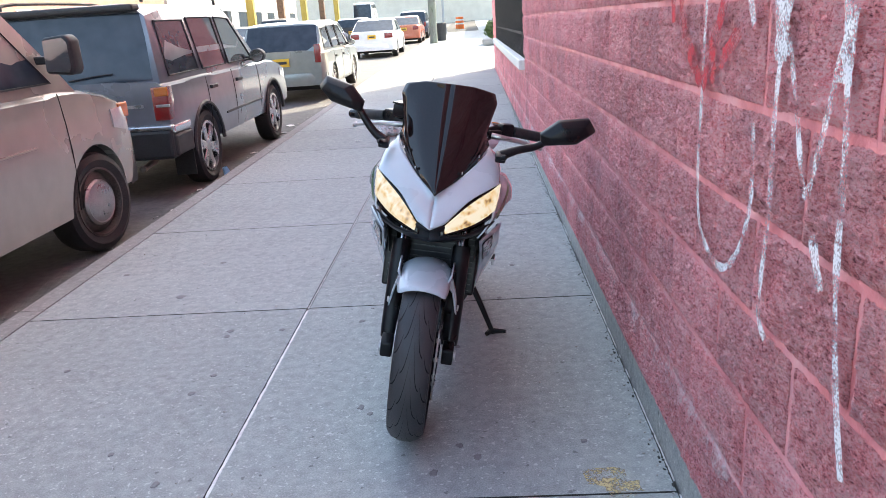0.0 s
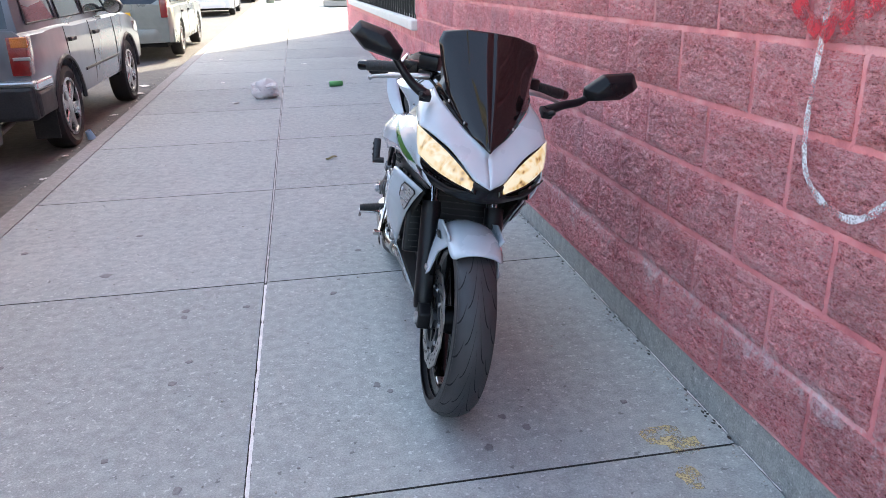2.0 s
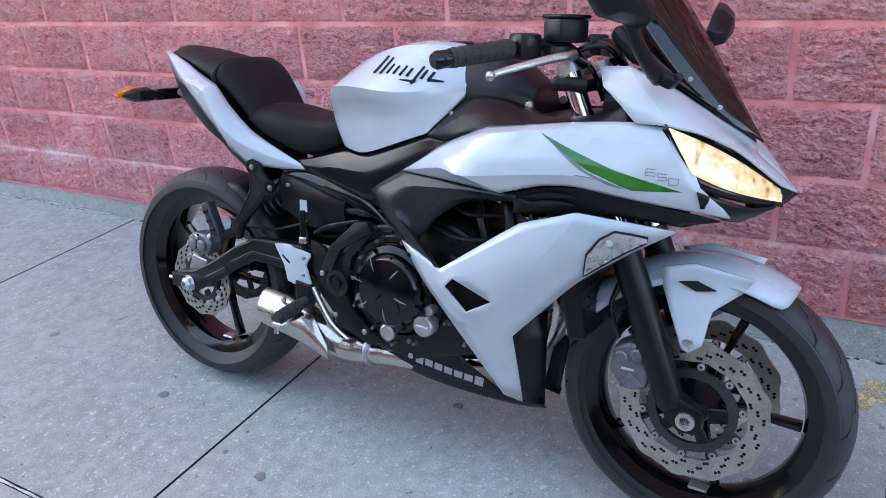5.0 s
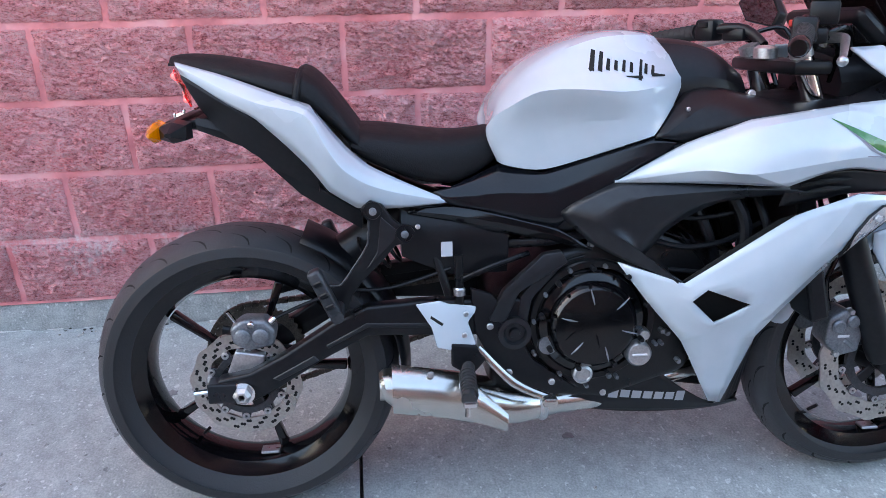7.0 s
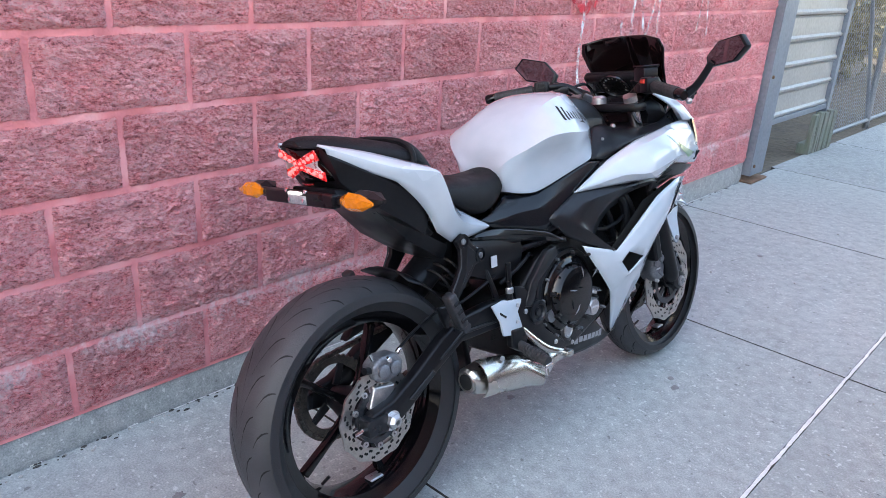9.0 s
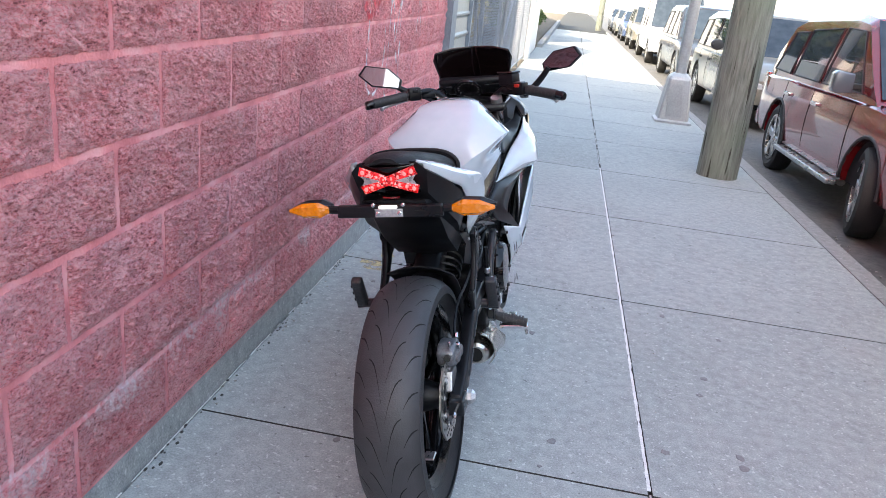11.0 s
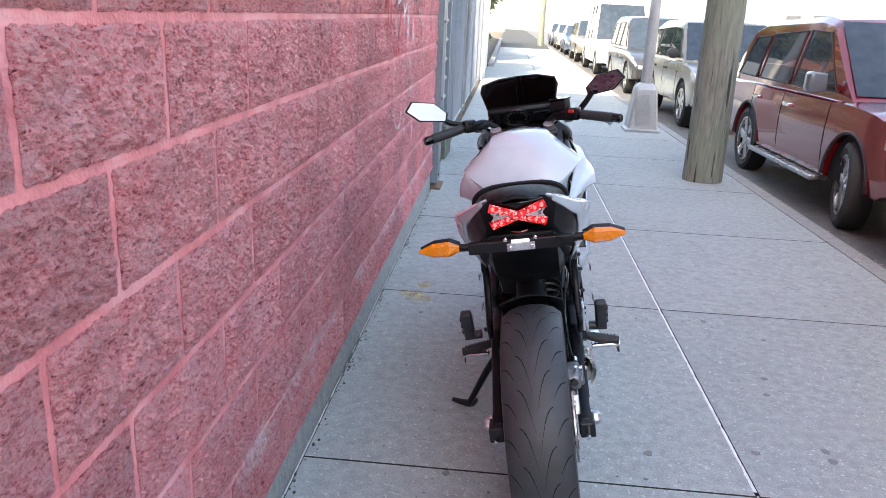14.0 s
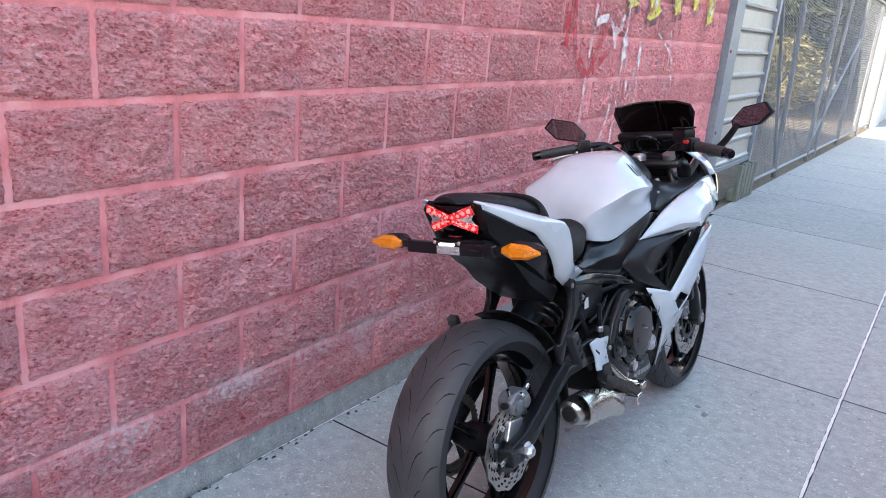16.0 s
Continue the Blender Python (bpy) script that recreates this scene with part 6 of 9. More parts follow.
for s in (1, -1):
    arm = [(0.13, 0.50), (0.34, 0.502), (0.45, 0.495), (0.52, 0.462), (0.62, 0.398), (0.69, 0.362), (0.755, 0.350), (0.765, 0.30), (0.70, 0.292), (0.64, 0.322), (0.54, 0.385), (0.45, 0.432), (0.33, 0.428), (0.13, 0.42)]
    sa = part("swingarm", prism(arm, *sorted((s * 0.098, s * 0.132)), 0.007, 3), M_SATIN, bike, smooth=True)
    part("arm_rib", prism([(0.28, 0.445), (0.45, 0.452), (0.53, 0.41), (0.535, 0.417), (0.452, 0.461), (0.28, 0.454)], *sorted((s * 0.130, s * 0.1355)), 0.0015, 1), M_CHAR, sa)
    part("arm_rib", prism([(0.55, 0.385), (0.63, 0.345), (0.645, 0.35), (0.56, 0.396)], *sorted((s * 0.130, s * 0.1355)), 0.0015, 1), M_CHAR, sa)
    part("adjuster", box(*sorted((s * 0.10, s * 0.14)), 0.715, 0.775, 0.302, 0.345, 0.004), M_CHAR, sa)
    part("adjuster_bolt", between((s * 0.12, 0.775, 0.322), (s * 0.12, 0.805, 0.319), 0.006, 8), M_CHROME, sa)
    part("axle_nut", lathe([(0.019, s * 0.135), (0.019, s * 0.150), (0.012, s * 0.158), (0.007, s * 0.158), (0.006, s * 0.150)], 6, pose(0, *REAR)), M_ALU, sa)
    part("axle_washer", lathe([(0.024, s * 0.133), (0.024, s * 0.139), (0, s * 0.139)], 24, pose(0, *REAR)), M_CHROME, sa, smooth=True)
cal = part("rear_caliper", prism([(0.640, 0.412), (0.69, 0.402), (0.722, 0.418), (0.726, 0.452), (0.70, 0.470), (0.655, 0.468), (0.634, 0.445)], -0.114, -0.066, 0.008, 3), M_CALIPER, bike, "grey cast rear brake caliper", smooth=True)
for yy in (0.664, 0.700):
    part("piston_boss", lathe([(0.0165, -0.112), (0.0165, -0.121), (0.012, -0.124), (0, -0.124)], 20, pose(0, yy, 0.436)), M_CALIPER, cal, smooth=True)
part("pad_pin", bolt((-0.112, 0.682, 0.460), (-1, 0, 0), 0.007, 0.010), M_CHROME, cal, smooth=True)
part("bleed_screw", between((-0.10, 0.715, 0.462), (-0.104, 0.728, 0.486), 0.004, 8), M_CHROME, cal)
part("rubber_boot", tube([(-0.095, 0.716, 0.44), (-0.098, 0.742, 0.446)], 0.009, 10), M_SATIN, cal, smooth=True)
part("hose_union", bolt((-0.105, 0.645, 0.462), (0, -0.6, 0.5), 0.007, 0.014), M_CHROME, cal)
part("caliper_bracket", prism([(0.66, 0.39), (0.72, 0.40), (0.74, 0.35), (0.70, 0.335), (0.67, 0.35)], -0.105, -0.085, 0.004, 2), M_ALU, cal)
part("brake_hose", tube([(-0.100, 0.64, 0.465), (-0.092, 0.58, 0.49), (-0.090, 0.50, 0.515), (-0.092, 0.40, 0.52), (-0.10, 0.28, 0.56)], 0.004, 8), M_SATIN, bike)

# engine and frame ----------------------------------------------------
before_engine = set(bike.children)
eng = part("engine_block", prism([(0.20, 0.30), (0.20, 0.50), (0.08, 0.60), (-0.10, 0.66), (-0.28, 0.60), (-0.30, 0.47), (-0.22, 0.33), (-0.05, 0.27)], -0.135, 0.135, 0.02, 3), M_ENGINE, bike, "black twin cylinder engine", smooth=True)
for k in range(5):
    part("cooling_fin", prism([(-0.12 - 0.02 * k, 0.655 - 0.004 * k), (-0.275, 0.60 - 0.022 * k), (-0.285, 0.595 - 0.022 * k), (-0.13 - 0.02 * k, 0.648 - 0.004 * k)], -0.142, 0.142), M_SATIN, eng)
for s in (1, -1):
    cover = lathe([(0.116, s * 0.12), (0.114, s * 0.150), (0.108, s * 0.160), (0.100, s * 0.163), (0.093, s * 0.167), (0.089, s * 0.182), (0.080, s * 0.193), (0.03, s * 0.197), (0, s * 0.197)], 56, pose(0, -0.005, 0.459))
    cov = part("clutch_cover" if s < 0 else "generator_cover", cover, M_GLOSS, eng, "gloss black round engine cover", smooth=True)
    for k in range(6):
        a = 2 * math.pi * k / 6 + 0.25
        p0, p1 = [(s * 0.1945, -0.005 + q * math.cos(a), 0.459 + q * math.sin(a)) for q in (0.046, 0.080)]
        part("cover_mark", tube([p0, (s * 0.1965, (p0[1] + p1[1]) / 2, (p0[2] + p1[2]) / 2), p1], [0.0006, 0.0022, 0.0006], 6), M_CALIPER, cov)
    for k in range(9):
        a = 2 * math.pi * k / 9 + 0.1
        part("cover_bolt", bolt((s * 0.150, -0.005 + 0.109 * math.cos(a), 0.459 + 0.109 * math.sin(a)), (s, 0, 0), 0.0058, 0.016), M_SATIN, cov, smooth=True)
part("filler_cap", lathe([(0.027, -0.15), (0.027, -0.182), (0.023, -0.188), (0, -0.188)], 30, pose(0, -0.103, 0.393)), M_ALU, eng, "bare aluminium filler cap", smooth=True)
part("cap_grip", box(-0.191, -0.187, -0.119, -0.087, 0.3905, 0.3955, 0.001, 1), M_PALE, eng)
part("plug", bolt((-0.15, -0.114, 0.432), (-1, 0, 0), 0.013, 0.03, 18), M_ALU, eng, smooth=True)
part("sight_glass", lathe([(0.021, -0.14), (0.021, -0.166), (0.016, -0.170), (0.014, -0.166), (0, -0.166)], 24, pose(0, 0.009, 0.346)), M_ALU, eng, smooth=True)
part("timing_plug", lathe([(0.020, -0.14), (0.020, -0.166), (0, -0.168)], 24, pose(0, 0.084, 0.415)), M_CALIPER, eng, smooth=True)
part("water_pump", lathe([(0.05, 0.13), (0.05, 0.16), (0.03, 0.175), (0, 0.175)], 24, pose(0, 0.12, 0.40)), M_ENGINE, eng, smooth=True)
bolts([(0.17, 0.34, 0.14), (0.07, 0.322, 0.14), (-0.16, 0.43, 0.135), (-0.172, 0.425, 0.135), (-0.05, 0.335, 0.14), (-0.20, 0.36, 0.135), (0.06, 0.60, 0.135), (-0.06, 0.615, 0.135), (0.0, 0.622, 0.135)], 0.008, M_CALIPER, eng, height=0.02)
bolts([(0.042, 0.571, 0.142), (0.091, 0.522, 0.142), (0.114, 0.465, 0.142), (0.111, 0.394, 0.142), (-0.030, 0.578, 0.142), (0.056, 0.346, 0.142), (-0.002, 0.316, 0.142), (-0.066, 0.333, 0.142), (-0.100, 0.458, 0.142), (-0.147, 0.402, 0.135), (-0.160, 0.403, 0.135)], 0.0065, M_CALIPER, eng, height=0.022)
for s in (1, -1):
    part("cover_flange", lathe([(0.132, s * 0.125), (0.132, s * 0.146), (0.129, s * 0.150), (0.117, s * 0.150), (0.114, s * 0.140)], 48, pose(0, -0.010, 0.459)), M_ENGINE, eng, smooth=True)
    for r0, xx in ((0.139, 0.136), (0.147, 0.131)):
        part("case_cable", tube([(s * xx, -0.010 + r0 * math.cos(a), 0.459 + r0 * math.sin(a)) for a in np.linspace(radians(8), radians(82), 9)], 0.0035, 8), M_SATIN, eng, smooth=True)
    part("case_rib", tube([(s * 0.142, 0.095, 0.385), (s * 0.145, 0.055, 0.350), (s * 0.142, 0.012, 0.312)], 0.005, 8), M_CHAR, eng, smooth=True)
# coils, cables and hoses round the cylinder
for pts, rad in (([(-0.10, 0.18, 0.62), (-0.13, 0.08, 0.63), (-0.12, -0.02, 0.645), (-0.10, -0.10, 0.655)], 0.010), ([(-0.12, 0.26, 0.55), (-0.135, 0.20, 0.58), (-0.11, 0.12, 0.60)], 0.006), ([(-0.11, 0.31, 0.60), (-0.125, 0.285, 0.52), (-0.12, 0.275, 0.45), (-0.11, 0.24, 0.40)], 0.009), ([(0.12, 0.25, 0.60), (0.14, 0.20, 0.50), (0.13, 0.10, 0.42)], 0.008)):
    part("hose", tube(pts, rad, 10), M_SATIN, bike, smooth=True)
# frame: main tubes, rear sub-frame, shock
for s in (1, -1):
    cast = part("frame_casting", prism([(0.100, 0.612), (0.063, 0.617), (0.050, 0.593), (0.147, 0.533), (0.175, 0.468), (0.209, 0.476), (0.180, 0.537)], *sorted((s * 0.146, s * 0.172)), 0.005, 2), M_CHAR, bike, "angular black frame casting", smooth=True)
    part("inner_bar", prism([(0.050, 0.593), (0.082, 0.590), (0.143, 0.522), (0.149, 0.463), (0.127, 0.463), (0.120, 0.515)], *sorted((s * 0.142, s * 0.160)), 0.004, 2), M_CHAR, cast, smooth=True)
    part("frame_spar", tube([(s * 0.10, -0.43, 0.86), (s * 0.13, -0.25, 0.76), (s * 0.135, -0.05, 0.69), (s * 0.12, 0.10, 0.66), (s * 0.10, 0.28, 0.68), (s * 0.09, 0.45, 0.75)], 0.019, 12), M_SATIN, bike, smooth=True)
    plate("pivot_plate", [(0.245, 0.545), (0.20, 0.53), (0.155, 0.46), (0.115, 0.385), (0.02, 0.315), (0.065, 0.30), (0.15, 0.335), (0.21, 0.40), (0.235, 0.45)], 0.148, 0.166, M_SATIN, r=0.005, sides=(s,))
    part("pivot_ring", lathe([(0.034, s * 0.160), (0.034, s * 0.176), (0.024, s * 0.178), (0.020, s * 0.168), (0.012, s * 0.168), (0.010, s * 0.176), (0, s * 0.176)], 28, pose(0, 0.155, 0.447)), M_CHAR, bike, smooth=True)
    bolts([(0.205, 0.463, 0.164), (0.075, 0.334, 0.164), (0.165, 0.36, 0.164)], 0.010, M_ALU, sides=(s,), height=0.008)
    # foot rests
    heel = plate("heel_plate", [(0.355, 0.519), (0.306, 0.525), (0.290, 0.518), (0.234, 0.511), (0.236, 0.499), (0.251, 0.478), (0.234, 0.430), (0.251, 0.416), (0.273, 0.416), (0.313, 0.425), (0.324, 0.469)], 0.172, 0.182, M_PEARL, r=0.004, sides=(s,), label="pale heel plate")[0]
    part("slot", prism([(0.325, 0.496), (0.300, 0.478), (0.303, 0.473), (0.326, 0.490)], *sorted((s * 0.1815, s * 0.1832))), M_DARKFILL, heel)
    bolts([(0.255, 0.497, 0.181), (0.258, 0.452, 0.181)], 0.008, M_ALU, heel, sides=(s,), height=0.006)
    part("rest_bracket", prism([(0.285, 0.435), (0.235, 0.43), (0.215, 0.395), (0.245, 0.36), (0.285, 0.385)], *sorted((s * 0.160, s * 0.186)), 0.005, 2), M_SATIN, bike)
    rest = part("foot_rest", tube([(s * 0.18, 0.25, 0.385), (s * 0.22, 0.255, 0.376), (s * 0.305, 0.262, 0.362)], [0.012, 0.0155, 0.0145], 12, smooth=3), M_RUBBER, bike, "ribbed rubber foot rest", smooth=True)
    for k in range(7):
        xx = 0.215 + 0.0125 * k
        part("rib", lathe([(0.0175, -0.0025), (0.0175, 0.0025), (0.014, 0.0025), (0.014, -0.0025)], 12, pose(s * xx, 0.2555 + 0.0005 * k, 0.3765 - 0.0018 * k), closed=True), M_RUBBER, rest)
    part("rest_base", box(*sorted((s * 0.20, s * 0.31)), 0.245, 0.272, 0.345, 0.358, 0.004), M_CHROME, rest)
    part("feeler", tube([(s * 0.298, 0.262, 0.352), (s * 0.302, 0.263, 0.325)], 0.006, 8), M_CHROME, rest)
    # passenger hanger and folded rest
    hang = part("passenger_hanger", prism([(0.437, 0.729), (0.413, 0.719), (0.396, 0.692), (0.375, 0.675), (0.364, 0.659), (0.373, 0.641), (0.391, 0.637), (0.417, 0.606), (0.455, 0.569), (0.477, 0.539), (0.490, 0.505), (0.504, 0.501), (0.517, 0.527), (0.527, 0.561), (0.501, 0.559), (0.475, 0.592), (0.443, 0.643), (0.441, 0.685), (0.456, 0.711)], *sorted((s * 0.146, s * 0.164)), 0.004, 2), M_SATIN, bike, smooth=True)
    part("hanger_recess", prism([(0.418, 0.697), (0.389, 0.670), (0.391, 0.651), (0.448, 0.592), (0.426, 0.626), (0.422, 0.658)], *sorted((s * 0.160, s * 0.1655)), 0.001, 1), M_CHAR, hang)
    part("hanger_edge", tube([(s * 0.1635, 0.441, 0.690), (s * 0.1645, 0.444, 0.643), (s * 0.1645, 0.475, 0.594), (s * 0.1645, 0.500, 0.561), (s * 0.1635, 0.526, 0.562)], 0.0022, 6, smooth=2), M_CARRIER, hang, smooth=True)
    for q in ((0.432, 0.707), (0.372, 0.660)):
        part("boss_ring", lathe([(0.019, s * 0.160), (0.019, s * 0.167), (0.015, s * 0.167), (0.015, s * 0.160)], 24, pose(0, *q), closed=True), M_SATIN, hang, smooth=True)
    bolts([(0.432, 0.707, 0.163), (0.372, 0.660, 0.163)], 0.0105, M_CALIPER, hang, sides=(s,), height=0.006)
    foot = part("passenger_rest", turned(box(-0.016, 0.016, -0.013, 0.013, -0.05, 0.05, 0.007, 3), pose(s * 0.19, 0.527, 0.548, -24, 0, 0)), M_CARRIER, bike, "folded dark metal passenger foot rest", smooth=True)
    for k in (-1, 0, 1):
        part("rest_rib", turned(box(s * 0.012, s * 0.020, -0.009, 0.009, -0.005 + 0.025 * k, 0.005 + 0.025 * k, 0.002, 1) if s > 0 else box(-0.020, -0.012, -0.009, 0.009, -0.005 + 0.025 * k, 0.005 + 0.025 * k, 0.002, 1), pose(s * 0.19, 0.527, 0.548, -24, 0, 0)), M_SATIN, foot)
    part("rest_hinge", between((s * 0.155, 0.505, 0.507), (s * 0.205, 0.505, 0.503), 0.013, 12), M_CARRIER, bike, smooth=True)
part("rear_shock", tube([(0.0, 0.36, 0.66), (0.0, 0.44, 0.60), (0.0, 0.52, 0.55)], 0.045, 16), M_SATIN, bike, smooth=True)
for k in range(3):
    c = Vector((-0.045, 0.40 + 0.022 * k, 0.60 - 0.012 * k))
    part("shock_spring", lathe([(0.042, -0.004), (0.046, 0), (0.042, 0.004), (0.038, 0)], 20, Matrix.Translation(c) @ Euler((0, 0, radians(90))).to_matrix().to_4x4() @ pose(0, 0, 0, 0, 30, 0), closed=True), M_SATIN, bike)
rounded("airbox_cover", [ring_sym(0.38, [(0, 0.70), (0.10, 0.70), (0.118, 0.66), (0.11, 0.60), (0, 0.59)]), ring_sym(0.28, [(0, 0.70), (0.115, 0.695), (0.128, 0.64), (0.12, 0.56), (0, 0.55)]), ring_sym(0.16, [(0, 0.69), (0.115, 0.68), (0.125, 0.62), (0.11, 0.56), (0, 0.55)])], M_SATIN, levels=1, hard=0.5)
part("label_sticker", box(-0.1305, -0.128, 0.277, 0.300, 0.604, 0.634), M_PALE, bike)
bolts([(0.345, 0.665, 0.118), (0.165, 0.66, 0.122), (0.10, 0.575, 0.160)], 0.007, M_ALU, height=0.008)
# brake linkage and small levers
part("brake_pedal", tube([(-0.175, 0.23, 0.42), (-0.20, 0.16, 0.35), (-0.215, 0.09, 0.318)], [0.008, 0.010, 0.008], 10), M_STAIN, bike, smooth=True)
part("pedal_tip", box(-0.245, -0.205, 0.075, 0.105, 0.308, 0.326, 0.005), M_STAIN, bike)
part("cylinder_nut", bolt((-0.165, 0.2665, 0.532), (0, 0, 1), 0.012, 0.016), M_ALU, bike)
part("master_cylinder", between((-0.165, 0.265, 0.47), (-0.165, 0.268, 0.615), 0.0085, 12), M_SATIN, bike, smooth=True)
part("shift_lever", tube([(0.18, 0.22, 0.40), (0.20, 0.10, 0.36), (0.23, 0.06, 0.355)], 0.008, 10), M_SATIN, bike, smooth=True)
# side stand
stand = part("side_stand", tube([(0.13, 0.14, 0.30), (0.20, 0.11, 0.20), (0.27, 0.085, 0.085), (0.283, 0.08, 0.065)], [0.014, 0.013, 0.011, 0.011], 12), M_SATIN, bike, "black side stand", smooth=True)
part("stand_foot", tube([(0.262, 0.05, 0.057), (0.284, 0.08, 0.061), (0.345, 0.065, 0.075)], [0.010, 0.014, 0.008], 8), M_SATIN, stand, smooth=True)

# the engine, its covers and the rests sit low and close in
NARROW = Matrix.Translation((0, 0, -0.017)) @ Matrix.Diagonal((0.835, 1, 1, 1))
for ob in set(bike.children) - before_engine:
    if not ob.name.startswith(("passenger_rest", "rest_hinge", "rear_shock", "shock_spring", "side_stand")):
        for own in [ob] + list(ob.children):
            own.data.transform(NARROW)
before_exhaust = set(bike.children)

# exhaust -------------------------------------------------------------
def oval(y, x, z, rx, rz, n=20):
    return [(x + rx * math.cos(t), y + 0.25 * rz * math.sin(t), z + rz * math.sin(t)) for t in np.linspace(0, 2 * math.pi, n, endpoint=False)]


ex = part("silencer", loft([oval(0.425, -0.150, 0.328, 0.030, 0.030), oval(0.415, -0.150, 0.327, 0.039, 0.039), oval(0.36, -0.148, 0.318, 0.048, 0.050), oval(0.26, -0.14, 0.293, 0.054, 0.056), oval(0.15, -0.132, 0.272, 0.052, 0.046), oval(0.085, -0.125, 0.266, 0.036, 0.034), oval(0.06, -0.122, 0.265, 0.030, 0.030)]), M_STAIN, bike, "stubby stainless steel silencer", smooth=True)
part("tail_pipe", lathe([(0.027, -0.012), (0.027, 0.008), (0.022, 0.008), (0.020, -0.02), (0.014, -0.02), (0.012, 0.0), (0.008, 0.0), (0.008, -0.03)], 24, Matrix.Translation((-0.150, 0.423, 0.328)) @ pose(0, 0, 0, 12, 0, 90)), M_STAIN, ex, smooth=True)
part("tail_bore", lathe([(0.022, 0), (0, 0)], 20, Matrix.Translation((-0.150, 0.4315, 0.330)) @ pose(0, 0, 0, 12, 0, 90)), M_DARKFILL, ex)
part("heat_shield", loft([[(-0.155 + 0.052 * math.cos(t), yy, zz + 0.056 * math.sin(t)) for t in np.linspace(radians(a0), radians(a1), 8)] + [(-0.155 + 0.049 * math.cos(t), yy, zz + 0.053 * math.sin(t)) for t in np.linspace(radians(a1), radians(a0), 8)] for yy, zz, a0, a1 in ((0.405, 0.331, 100, 235), (0.33, 0.318, 100, 225), (0.25, 0.300, 110, 215), (0.17, 0.272, 170, 220))]), M_STAIN, ex, "brushed heat shield", smooth=True)
bolts([(0.327, 0.370, 0.186), (0.20, 0.268, 0.183)], 0.010, M_ALU, ex, sides=(-1,), height=0.006)
part("clamp", lathe([(0.040, -0.008), (0.043, 0), (0.040, 0.008), (0.034, 0.008), (0.034, -0.008)], 24, Matrix.Translation((-0.124, 0.085, 0.266)) @ pose(0, 0, 0, 0, 0, 90), closed=True), M_ALU, ex, smooth=True)
for ob in set(bike.children) - before_exhaust:
    for own in [ob] + list(ob.children):
        own.data.transform(Matrix.Translation((0.035, 0, -0.018)))
part("collector", tube([(-0.087, 0.065, 0.247), (-0.075, -0.05, 0.252), (-0.06, -0.18, 0.28)], 0.03, 16), M_STAIN, bike, smooth=True)
for xx in (-0.06, 0.06):
    part("header_pipe", tube([(xx, -0.27, 0.56), (xx, -0.37, 0.53), (xx * 0.9, -0.385, 0.42), (xx * 0.7, -0.32, 0.31), (xx * 0.5 - 0.03, -0.18, 0.275)], 0.019, 14), M_STAIN, bike, smooth=True)

for pts, rad in (([(-0.10, -0.20, 0.70), (-0.125, -0.24, 0.62), (-0.12, -0.27, 0.52)], 0.011), ([(-0.11, -0.28, 0.71), (-0.135, -0.31, 0.64), (-0.13, -0.30, 0.54), (-0.11, -0.26, 0.47)], 0.014), ([(-0.10, -0.34, 0.70), (-0.13, -0.36, 0.63), (-0.12, -0.38, 0.55)], 0.010), ([(-0.12, -0.10, 0.62), (-0.14, -0.18, 0.60), (-0.14, -0.27, 0.61), (-0.12, -0.35, 0.64)], 0.006), ([(-0.13, -0.16, 0.55), (-0.14, -0.22, 0.545), (-0.14, -0.29, 0.535)], 0.005), ([(-0.11, -0.14, 0.68), (-0.13, -0.20, 0.655), (-0.12, -0.30, 0.665)], 0.005)):
    part("coolant_hose", tube(pts, rad, 10), M_SATIN, bike, smooth=True)
    part("coolant_hose", tube([(-x, y, z) for x, y, z in pts], rad, 10), M_SATIN, bike, smooth=True)

# radiator ------------------------------------------------------------
rad = part("radiator", turned(box(-0.165, 0.165, -0.02, 0.02, -0.17, 0.17, 0.008), pose(0, -0.44, 0.60, -14)), M_SATIN, bike, "black finned radiator")
for k in range(16):
    part("radiator_fin", turned(box(-0.15, 0.15, -0.023, -0.019, -0.155 + 0.02 * k, -0.151 + 0.02 * k), pose(0, -0.44, 0.60, -14)), M_CHAR, rad)

# bodywork ------------------------------------------------------------
skin("tail_panel", [
    [(0.787, 0.969, 0.072), (0.689, 0.944, 0.104), (0.617, 0.919, 0.126), (0.538, 0.893, 0.142), (0.499, 0.841, 0.136), (0.472, 0.808, 0.126), (0.439, 0.777, 0.118), (0.386, 0.748, 0.110), (0.279, 0.697, 0.095)],
    [(0.781, 0.963, 0.088), (0.690, 0.921, 0.138), (0.627, 0.897, 0.172), (0.534, 0.888, 0.196), (0.511, 0.826, 0.194), (0.484, 0.780, 0.180), (0.445, 0.749, 0.158), (0.393, 0.725, 0.130), (0.280, 0.696, 0.097)],
    [(0.774, 0.944, 0.086), (0.695, 0.898, 0.125), (0.638, 0.871, 0.146), (0.586, 0.823, 0.150), (0.543, 0.775, 0.142), (0.513, 0.729, 0.130), (0.462, 0.695, 0.124), (0.399, 0.689, 0.119), (0.279, 0.694, 0.095)]], M_PEARL, label="faceted pearl white tail panel", hard=0.3)
